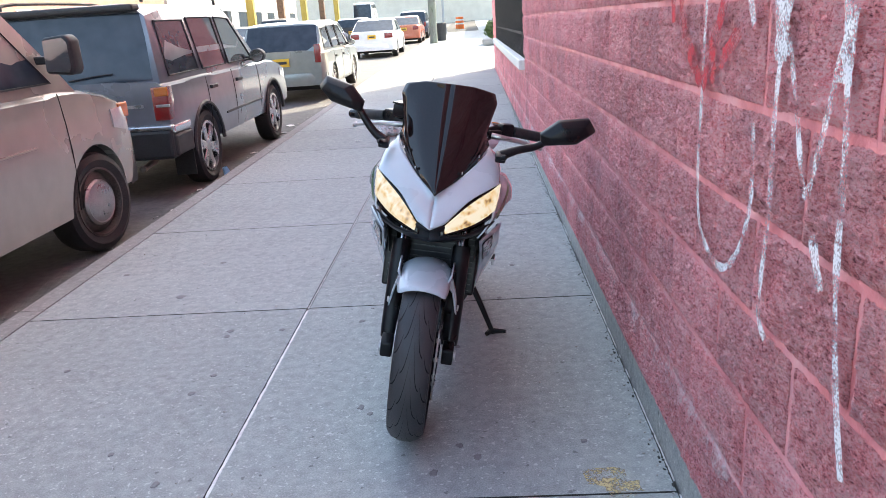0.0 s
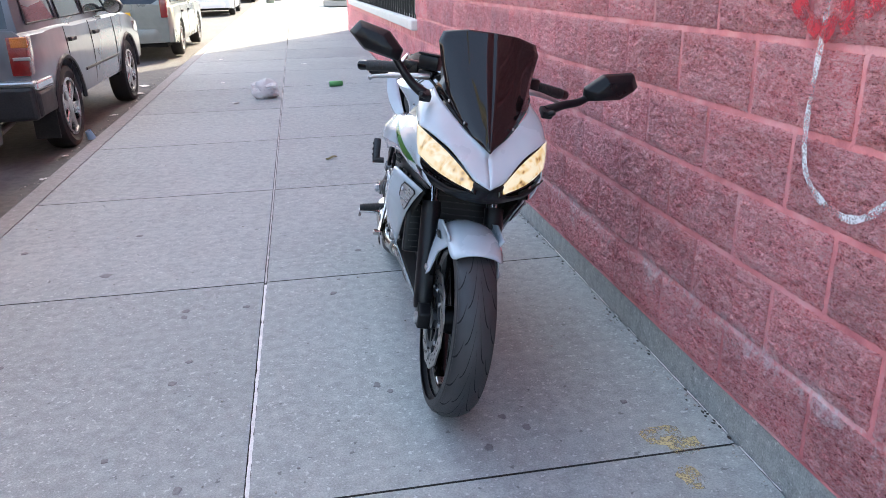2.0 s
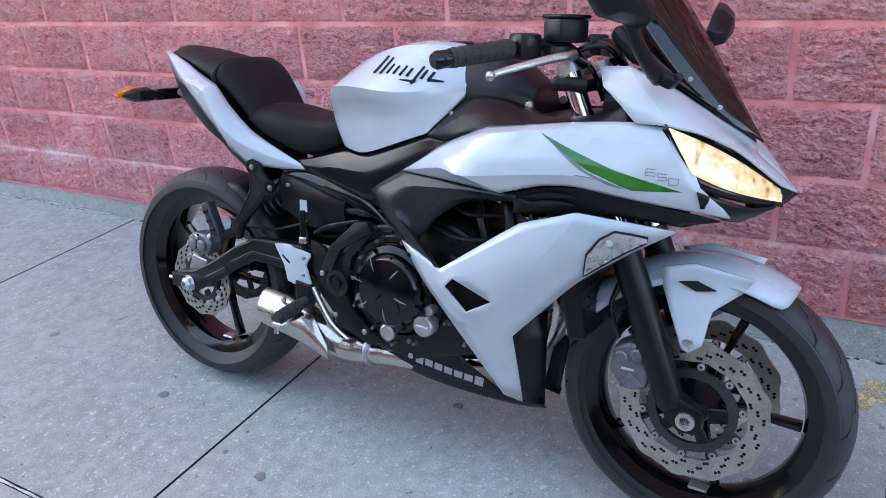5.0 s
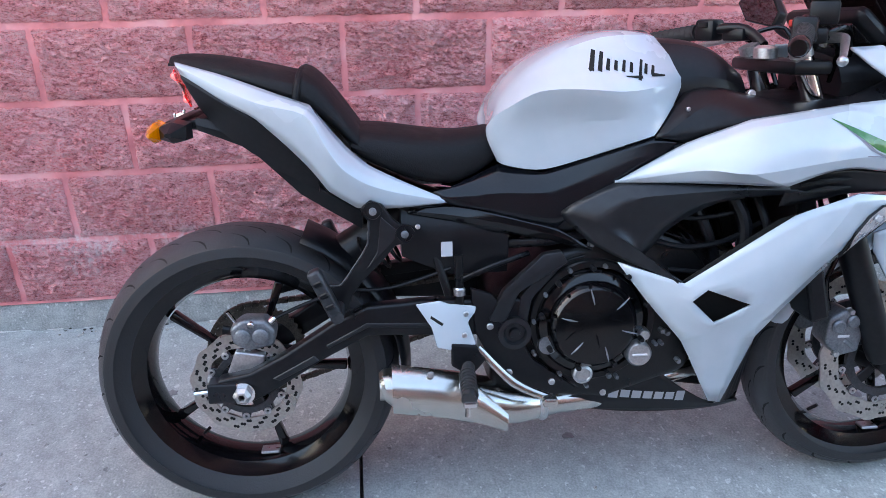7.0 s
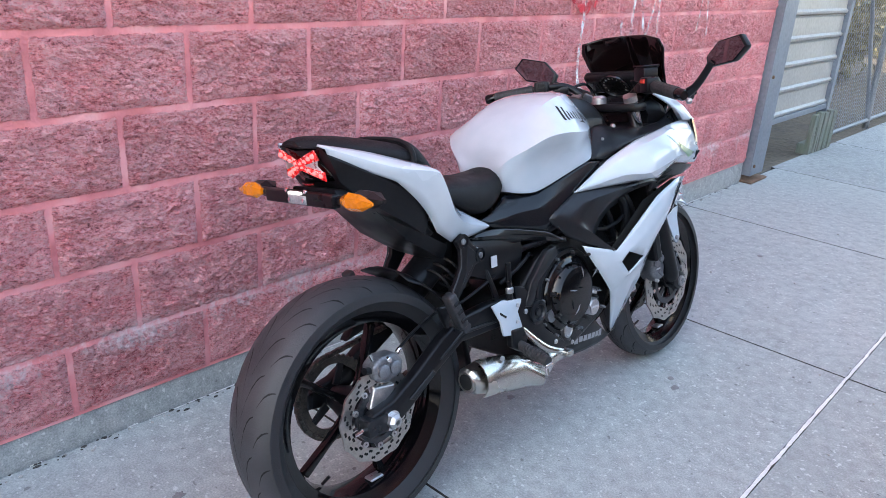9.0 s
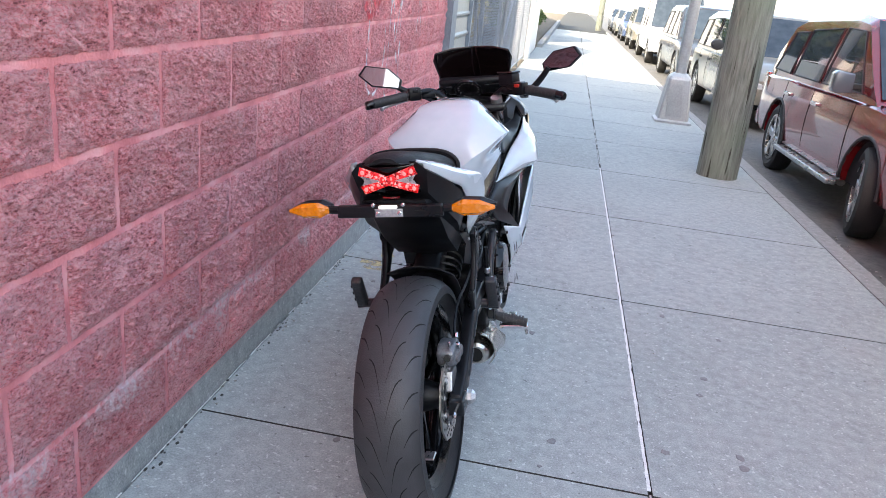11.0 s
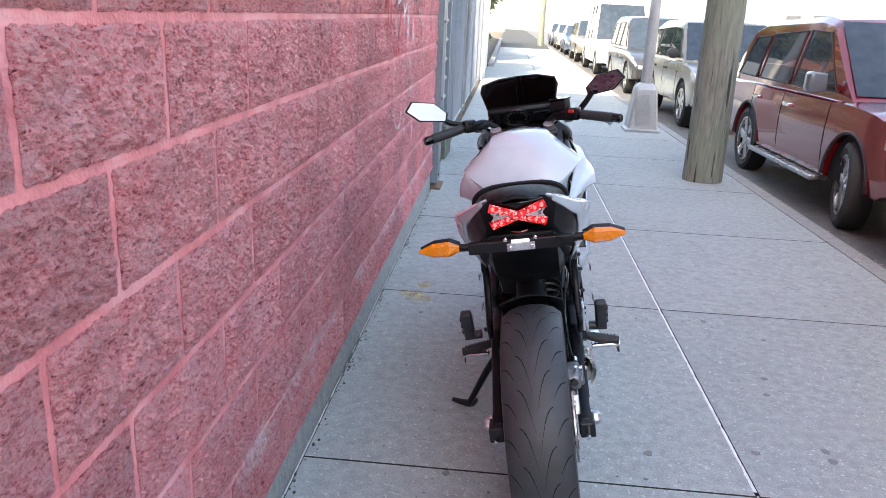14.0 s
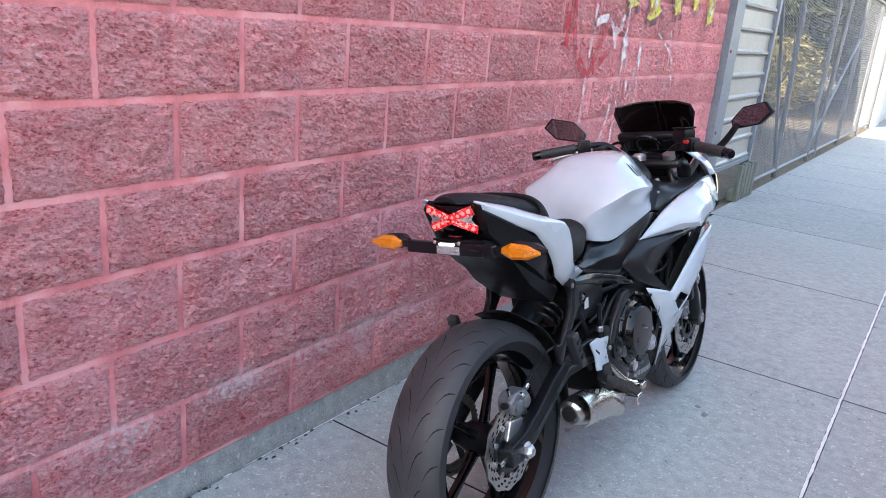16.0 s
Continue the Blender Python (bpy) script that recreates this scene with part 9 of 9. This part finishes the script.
decal("tank_marking", tanks, script, M_DARKFILL, "black slanting brush-stroke marking")


decal("green_flash", side, [], M_GREEN, "tapering green flash", fill=[([(-0.405, 0.860), (-0.545, 0.804), (-0.665, 0.773)], [(-0.405, 0.859), (-0.500, 0.800), (-0.578, 0.769)])])
decal("grey_flash", side, [([(-0.478, 0.790), (-0.520, 0.786)], 0.002)], M_GREYDECAL, "thin grey flash", lift=0.0008, fill=[([(-0.424, 0.850), (-0.500, 0.797), (-0.570, 0.769)], [(-0.424, 0.848), (-0.485, 0.800), (-0.537, 0.776)])])
digits = []
for k, segs in enumerate(("ab", "ac", "ad")):
    y0 = -0.600 - 0.020 * k
    z0 = 0.799 - 0.007 * k
    shapes = {0: [[(-0.016, 0.012), (0, 0.012), (0, 0), (-0.016, 0), (-0.016, 0.006), (0, 0.006)]], 1: [[(-0.016, 0.012), (0, 0.012), (0, 0.006), (-0.016, 0.006), (-0.016, 0), (0, 0)]], 2: [[(0, 0), (0, 0.012), (-0.016, 0.012), (-0.016, 0), (0, 0)]]}[k]
    for sh in shapes:
        digits.append(([(y0 + a, z0 + b) for a, b in sh], 0.0016))
decal("number_650", side, digits, M_GREYDECAL, "small grey number 650")
letters = [([(-0.058 - 0.026 * k, 0.270 - 0.0040 * k), (-0.079 - 0.026 * k, 0.267 - 0.0040 * k)], 0.024 if k in (0, 6) else 0.018) for k in range(8)]
decal("belly_marking", belly, letters, M_GREYMARK, "row of pale grey blocks along the belly pan")

LEAN_POSE = Matrix.Translation((-0.80, 4.575, 0.0)) @ pose(0, 0, 0, 0, 0, -1.6) @ pose(0, 0, 0, 0, 10.5, 0) @ pose(0, 0, 0, 0.63) @ Matrix.Translation((-0.012, 0, 0.004))
bike.matrix_basis = LEAN_POSE

# ---- small things ----
def ribbon(points, width, seed, x=-0.021):
    """A hand-sprayed line on the wall, of uneven width; points are (y, z)."""
    rnd = random.Random(seed)
    bm = bmesh.new()
    pts = [Vector((0, *p)) for p in points]
    fine = []
    for i in range(len(pts) - 1):
        p0, p1, p2, p3 = pts[max(i - 1, 0)], pts[i], pts[i + 1], pts[min(i + 2, len(pts) - 1)]
        for k in range(10):
            u = k / 10
            fine.append(0.5 * ((2 * p1) + (p2 - p0) * u + (2 * p0 - 5 * p1 + 4 * p2 - p3) * u * u + (3 * p1 - p0 - 3 * p2 + p3) * u ** 3))
    fine.append(pts[-1])
    prev = None
    for i, p in enumerate(fine):
        d = (fine[min(i + 1, len(fine) - 1)] - fine[max(i - 1, 0)]).normalized()
        w = width * (0.75 + 0.5 * noise.noise((i * 0.25, seed, 0)) + 0.2 * rnd.random())
        side_v = Vector((0, -d.z, d.y)) * w / 2
        pair = [bm.verts.new((x, (p + side_v).y, (p + side_v).z)), bm.verts.new((x, (p - side_v).y, (p - side_v).z))]
        if prev:
            bm.faces.new((prev[0], prev[1], pair[1], pair[0]))
        prev = pair
    return bm


S_WHITE, S_RED, S_YEL, S_GREY = speckled("spray_white", (0.82, 0.80, 0.82), 0.49), speckled("spray_red", (0.62, 0.03, 0.05), 0.50), speckled("spray_yellow", (0.72, 0.62, 0.12), 0.60), speckled("spray_dark", (0.10, 0.08, 0.09), 0.42)
graf = thing("graffiti", "white red and yellow spray paint strokes on the block wall", "graffiti", kind="structure")
white_lines = [
    ([(3.31, 1.50), (3.33, 1.32), (3.34, 1.16), (3.35, 0.95), (3.32, 0.84), (3.23, 0.79), (3.14, 0.79), (3.06, 0.85), (3.01, 0.94), (3.0, 1.02), (3.01, 1.12)], 0.028),
    ([(2.90, 1.55), (2.90, 1.27), (2.91, 1.16), (2.91, 0.97), (2.93, 0.78), (2.89, 0.73)], 0.032),
    ([(2.92, 1.38), (2.83, 1.19), (2.79, 1.08), (2.76, 1.04), (2.72, 1.15), (2.69, 1.24), (2.66, 1.33)], 0.028),
    ([(2.68, 1.34), (2.65, 1.14), (2.64, 0.93), (2.61, 0.77), (2.57, 0.64)], 0.030),
    ([(2.73, 0.98), (2.69, 0.90)], 0.05), ([(2.90, 1.36), (2.90, 1.24)], 0.09), ([(2.66, 1.33), (2.67, 1.22)], 0.06),
    ([(3.10, 1.42), (3.03, 1.30)], 0.04), ([(3.34, 1.40), (3.18, 1.44), (3.02, 1.38), (2.96, 1.47)], 0.06),
    ([(2.44, 1.40), (2.30, 1.34), (2.12, 1.24), (2.05, 1.02)], 0.022), ([(2.20, 1.42), (2.17, 1.20), (2.19, 1.05)], 0.018)]
for k, (pts, w) in enumerate(white_lines):
    part("white_stroke", ribbon(pts, w * 0.75, k, -0.0215 - 0.0001 * k), S_WHITE, graf)
for k, (pts, w) in enumerate([([(3.56, 1.52), (3.52, 1.33), (3.46, 1.25), (3.35, 1.17)], 0.05), ([(3.16, 1.40), (3.27, 1.25), (3.34, 1.16)], 0.05), ([(3.08, 1.30), (3.20, 1.23), (3.28, 1.18)], 0.04), ([(3.62, 1.55), (3.60, 1.30)], 0.05)]):
    part("red_stroke", ribbon(pts, w, 40 + k, -0.0230 - 0.0001 * k), S_RED, graf)
for k, (y, low, fat) in enumerate(((2.86, 1.50, 0.16), (2.52, 1.46, 0.19), (2.14, 1.50, 0.13), (1.80, 1.54, 0.12), (1.45, 1.47, 0.17))):
    part("dark_outline", ribbon([(y + 0.10, 1.86), (y + 0.05, 1.70), (y + 0.01, low + 0.03), (y, low - 0.03)], fat + 0.10, 70 + k, -0.0200), S_GREY, graf)
    part("yellow_letter", ribbon([(y + 0.10, 1.86), (y + 0.05, 1.70), (y + 0.01, low + 0.05), (y, low + 0.01)], fat, 60 + k, -0.0206), S_YEL, graf)
    part("pale_fill", ribbon([(y + 0.03, 1.75), (y + 0.01, low + 0.07)], fat * 0.32, 80 + k, -0.0212), S_WHITE, graf)

# gum and stains on the slabs
def blot(x, y, r0, seed, h=0.0022):
    rnd = random.Random(seed)
    n = 12
    rim = [(r0 * (0.75 + 0.5 * rnd.random())) for _ in range(n)]
    a0 = rnd.uniform(0, 6)
    sx = rnd.uniform(0.7, 1.2)
    rings = []
    for f, dz in ((1.0, 0.0), (0.85, h), (0.4, h * 1.2)):
        rings.append([(x + sx * q * f * math.cos(2 * math.pi * k / n + a0), y + q * f * math.sin(2 * math.pi * k / n + a0), gz(y + q * f * math.sin(2 * math.pi * k / n + a0)) + dz + 0.0003) for k, q in enumerate(rim)])
    return loft(rings)


gum = bmesh.new()
spots = [(-1.72, 4.20, 0.024), (-1.02, 4.04, 0.030), (-0.65, 3.76, 0.022), (-0.24, 3.76, 0.020), (-1.62, 3.60, 0.030), (-0.73, 3.61, 0.026), (-0.59, 3.69, 0.026), (-2.13, 5.88, 0.03), (-2.67, 5.73, 0.03), (-1.85, 3.78, 0.02), (-1.75, 4.75, 0.03), (-2.18, 5.31, 0.04), (-0.98, 5.38, 0.028), (-0.88, 6.04, 0.028), (-0.67, 4.53, 0.024), (-0.38, 5.57, 0.026), (-0.98, 3.99, 0.022), (-0.70, 2.43, 0.026), (-1.68, 4.35, 0.022), (-1.75, 4.81, 0.032), (-1.13, 4.86, 0.026), (-0.47, 5.08, 0.026), (-1.50, 4.80, 0.022), (-2.36, 4.45, 0.026)]
rnd = random.Random(77)
for k in range(45):
    spots.append((rnd.uniform(-2.8, -0.1), rnd.uniform(-6, 16), 0.003 + 0.012 * rnd.random() ** 2.5))
for k, (x, y, r0) in enumerate(spots):
    join(gum, blot(x, y, r0 * 0.62, k))
tagged(part("gum_spots", gum, M_GUM), "flattened dark gum spots and stains on the slabs", "gum", kind="stuff")
M_CRUMB = surface("grit", (0.10, 0.09, 0.08), (0.55, 0.53, 0.50), 30, 0.9, world_size=True)
crumbs = bmesh.new()
for k in range(900):
    edge = rnd.random()
    if edge < 0.55:
        x, y, dz = rnd.gauss(-3.16, 0.06), rnd.uniform(1, 18), -0.122
        if x > -3.07:
            continue
    elif edge < 0.75:
        x, y, dz = rnd.gauss(-0.035, 0.012), rnd.uniform(1.2, 12), 0.0
    else:
        x, y, dz = rnd.uniform(-2.85, -0.05), rnd.uniform(-2, 14), 0.0
    s = rnd.uniform(0.002, 0.006) * (2.2 if dz < 0 else 1)
    bmesh.ops.create_icosphere(crumbs, subdivisions=0 + 1, radius=s, matrix=Matrix.Translation((x, y, gz(y) + dz + s * 0.4)) @ Matrix.Diagonal((1, rnd.uniform(0.6, 1.6), 0.6, 1)))
litter = bmesh.new()
for k in range(420):
    y = rnd.uniform(0.9, 12)
    if noise.noise((y * 1.7, 3.0, 0)) + 0.5 * noise.noise((y * 7, 5.0, 0)) < -0.12:
        continue
    s = rnd.uniform(0.002, 0.0055)
    bmesh.ops.create_icosphere(litter, subdivisions=1, radius=s, matrix=Matrix.Translation((-0.010 - abs(rnd.gauss(0, 0.012)), y, gz(y) + s * 0.35)) @ Matrix.Diagonal((1, rnd.uniform(0.8, 2.6), 0.5, 1)))
tagged(part("dark_litter", litter, M_DIRT), "dark crumbs and dirt swept against the wall", "dirt", kind="stuff")
tagged(part("loose_grit", crumbs, M_CRUMB), "loose grit and crumbs on the ground", "grit", kind="stuff")
# survey paint on a slab
yel = thing("paint_mark", "faded yellow survey paint on the pavement", "paint mark", kind="structure")
M_SURVEY = speckled("survey_yellow", (0.58, 0.48, 0.25), 0.46, 160)
for k, (x, y, w, l) in enumerate(((-0.20, 3.56, 0.05, 0.10), (-0.16, 3.50, 0.04, 0.08), (-0.21, 3.36, 0.05, 0.09))):
    bm = blot(x, y, l * 0.6, 300 + k, 0.0008)
    part("spray", bm, M_SURVEY, yel)

# carrier bag, can, papers
def crumpled(name, label, category, x, y, r0, squash, material_, seed, dz=0.0):
    t = thing(name, label, category, pose(x, y, gz(y) + dz))
    bm = bmesh.new()
    bmesh.ops.create_icosphere(bm, subdivisions=4, radius=1.0)
    for v in bm.verts:
        d = v.co.normalized()
        f = 1 + 0.30 * noise.noise(d * 1.6 + Vector((seed, 0, 0))) + 0.14 * abs(noise.noise(d * 4.5 + Vector((0, seed, 0)))) * 2 - 0.06 * abs(noise.noise(d * 11))
        v.co = Vector((d.x * r0[0] * f, d.y * r0[1] * f, max(d.z * squash * f + squash * 0.93, 0.0)))
    part("film", bm, material_, t, smooth=True)
    return t


def film_plastic():
    m, n, l, b = material("bag_film")
    b.inputs["Base Color"].default_value = (0.82, 0.83, 0.84, 1)
    b.inputs["Roughness"].default_value = 0.3
    b.inputs["Alpha"].default_value = 0.55
    return m


M_FILM = film_plastic()
M_PAPER = surface("paper", (0.68, 0.67, 0.64), (0.82, 0.81, 0.78), 15, 0.8, world_size=True)
crumpled("plastic_bag", "crumpled clear plastic bag lying on the pavement", "bag", -1.62, 10.55, (0.155, 0.125), 0.105, M_FILM, 3)
crumpled("bag_filling", "dark rubbish inside the plastic bag", "rubbish", -1.57, 10.54, (0.075, 0.065), 0.062, M_SOIL, 9, 0.003)
canm = plain("green_can", (0.10, 0.36, 0.13), 0.35, 0.5)
can = thing("drink_can", "green drink can lying on the pavement", "can", pose(-0.79, 11.22, gz(11.22) + 0.033, 0, 0, 12))
part("can_body", lathe([(0, -0.085), (0.026, -0.085), (0.033, -0.075), (0.033, 0.075), (0.026, 0.085), (0, 0.085)], 18), canm, can, smooth=True)
part("can_end", lathe([(0.027, -0.087), (0.024, -0.0865), (0, -0.086)], 18), M_ALU, can)
cup = thing("paper_cup", "crushed blue and white paper cup in the gutter", "cup", pose(-3.22, 9.35, gz(9.35) - 0.09, 0, 70, 40))
part("cup_wall", lathe([(0.028, -0.05), (0.040, 0.05), (0.038, 0.05), (0.027, -0.048)], 16), plain("cup_blue", (0.35, 0.55, 0.75), 0.6), cup)
for k, (x, y, dz, w) in enumerate([(-1.15, 13.66, 0, 0.09), (-1.92, 10.25, 0, 0.06), (-2.47, 14.77, 0, 0.08), (-3.35, 12.9, -0.122, 0.16), (-3.3, 12.2, -0.122, 0.12), (-3.25, 8.6, -0.122, 0.05), (-3.2, 7.8, -0.122, 0.05), (-3.28, 10.6, -0.122, 0.09), (-2.2, 11.9, 0, 0.05)]):
    pp = thing("paper_scrap", "torn scrap of white paper lying flat", "paper", pose(x, y, gz(y) + dz + 0.001, 0, 0, 37 * k), "paper scraps")
    rnd2 = random.Random(k)
    rows = [[(w * (u - 0.5), w * 0.7 * (v - 0.5) + 0.01 * rnd2.random(), 0.004 + 0.012 * rnd2.random()) for u in np.linspace(0, 1, 6)] for v in np.linspace(0, 1, 5)]
    ob = part("sheet", loft(rows, caps=False, closed=False), M_PAPER, pp, smooth=True)
    ob.modifiers.new("thick", "SOLIDIFY").thickness = 0.0008
lf = thing("dead_leaf", "curled brown dead leaf on the pavement", "leaf", pose(-1.02, 7.40, gz(7.4) + 0.002, 0, 0, 30))
rows = [[(0.05 * u, 0.018 * v * math.sin(math.pi * (u + 1.05) / 2.1), 0.004 + 0.010 * abs(v) + 0.006 * math.sin(3 * u)) for u in np.linspace(-1, 1, 9)] for v in (-1, -0.5, 0, 0.5, 1)]
ob = part("blade", loft(rows, caps=False, closed=False), M_DRYLEAF, lf, smooth=True)
ob.modifiers.new("thick", "SOLIDIFY").thickness = 0.001

# ---- pieces of the setting, last ----
def block_mesh(seed, y0, y1, rows=26, cols=50, depth=0.015):
    """One split-face block: a broken, uneven face with chipped edges."""
    rnd = random.Random(seed)
    bm = bmesh.new()
    h = COURSE - 0.0125
    length = y1 - y0
    off = Vector((rnd.uniform(0, 50), rnd.uniform(0, 50), rnd.uniform(0, 50)))
    grid = []
    for r in range(rows + 1):
        line = []
        for c in range(cols + 1):
            u, v = c / cols, r / rows
            y, z = length * u, h * v
            edge = min(u * length, (1 - u) * length, v * h, (1 - v) * h)
            n = noise.noise(Vector((y * 9, z * 9, 0)) + off) * 0.55 + noise.noise(Vector((y * 26, z * 32, 3)) + off) * 0.5 + noise.noise(Vector((y * 62, z * 80, 7)) + off) * 0.75
            x = -0.003 - depth * min(1.0, 0.15 + edge / 0.03) * max(0.08, 0.45 + 0.8 * n + 0.20 * rnd.uniform(-1, 1)) * (1 if edge > 1e-6 else 0)
            # chipped arrises
            if c in (0, cols):
                y += (1 if c == 0 else -1) * 0.005 * rnd.random()
            if r in (0, rows):
                z += (1 if r == 0 else -1) * 0.006 * rnd.random()
            line.append(bm.verts.new((x, y, z)))
        grid.append(line)
    for a, b in zip(grid, grid[1:]):
        for i in range(cols):
            bm.faces.new((a[i], b[i], b[i + 1], a[i + 1]))
    rim = [grid[0][i] for i in range(cols + 1)] + [grid[r][cols] for r in range(1, rows + 1)] + [grid[rows][c] for c in range(cols - 1, -1, -1)] + [grid[r][0] for r in range(rows - 1, 0, -1)]
    back = [bm.verts.new((0.01, v.co.y, v.co.z)) for v in rim]
    for i in range(len(rim)):
        j = (i + 1) % len(rim)
        bm.faces.new((rim[i], back[i], back[j], rim[j]))
    bmesh.ops.recalc_face_normals(bm, faces=bm.faces)
    me = mesh_of("block", bm)
    me.materials.append(M_BLOCK)
    return me


kinds = [block_mesh(100 + k, 0, LONG - 0.012) for k in range(8)]
far_kinds = [block_mesh(100 + k, 0, LONG - 0.012, 8, 16) for k in range(8)]
rest = bmesh.new()
n_blocks = 0
for row in range(0, 13):
    z = FOOT + COURSE * row
    first = 5.048 if row % 2 == 1 else 4.844
    k0 = int((first - WALL_Y0) / LONG) + 1
    for k in range(-k0, 40):
        y0 = first + k * LONG + 0.006
        y1 = y0 + LONG - 0.012
        a, b = max(y0, WALL_Y0), min(y1, WALL_Y1)
        if b - a < 0.05:
            continue
        if z + COURSE > WIN_Z0 + 0.02 and z < WIN_Z1:
            if a < WIN_Y0 < b:
                b = WIN_Y0
            elif a < WIN_Y1 < b:
                a = WIN_Y1
            elif a >= WIN_Y0 and b <= WIN_Y1:
                continue
        if b - a < 0.05:
            continue
        near = row < 8 and y0 < 15.8
        whole = abs((b - a) - (LONG - 0.012)) < 1e-4
        me = (kinds if near else far_kinds)[(row * 5 + k * 3) % 8] if whole else block_mesh(900 + row * 50 + k, 0, b - a, *((26, 36) if near else (8, 12)))
        if z + COURSE > WIN_Z0 - 0.09 and z < WIN_Z0 and a > WIN_Y0 - 0.15 and b < WIN_Y1 + 0.15:
            continue
        if near:
            part("block", me, M_BLOCK, core, at=pose(0, a, z + 0.006))
            n_blocks += 1
        else:
            tmp = bmesh.new()
            tmp.from_mesh(me)
            tmp.transform(Matrix.Translation((0, a, z + 0.006)))
            join(rest, tmp)
tagged(part("distant_block", rest, M_BLOCK, core, "more red painted blocks"), kind="stuff")

# pavement slabs
slabs = thing("pavement", "pale grey concrete pavement slabs with gum spots and fine grit", "pavement", kind="structure")
PERIOD, FIRST = 1.583, 3.475


def slab_mesh(x0, x1, length):
    g = 0.0035
    e = 0.0015
    rings = []
    h = 0.0026
    for y, d in ((h, 0.012), (h + e, 0.0), (length - h - e, 0.0), (length - h, 0.012)):
        rings.append([(x0 + g, y, -0.06), (x0 + g, y, -max(d, 0.012)), (x0 + g + e, y, -d), (x1 - g - e, y, -d), (x1 - g, y, -max(d, 0.012)), (x1 - g, y, -0.06)])
    bm = loft(rings)
    me = mesh_of("slab", bm)
    me.materials.append(M_SLAB)
    me.materials.append(M_DIRT)
    for p in me.polygons:
        p.material_index = 1 if min(me.vertices[i].co.z for i in p.vertices) < -0.005 else 0
    return me


inner_m, outer_m = slab_mesh(-1.4275, -0.007, PERIOD), slab_mesh(-2.884, -1.4325, PERIOD)
far_m = slab_mesh(-1.4275, 0.03, PERIOD)
for k in range(-24, 34):
    y = FIRST + k * PERIOD
    for me in (inner_m if WALL_Y0 - 1.6 < y < WALL_Y1 else far_m, outer_m):
        part("slab", me, M_SLAB, slabs, at=Matrix.Translation((0, y, gz(y))) @ pose(0, 0, 0, math.degrees(math.atan((gz(y + PERIOD) - gz(y)) / PERIOD))))
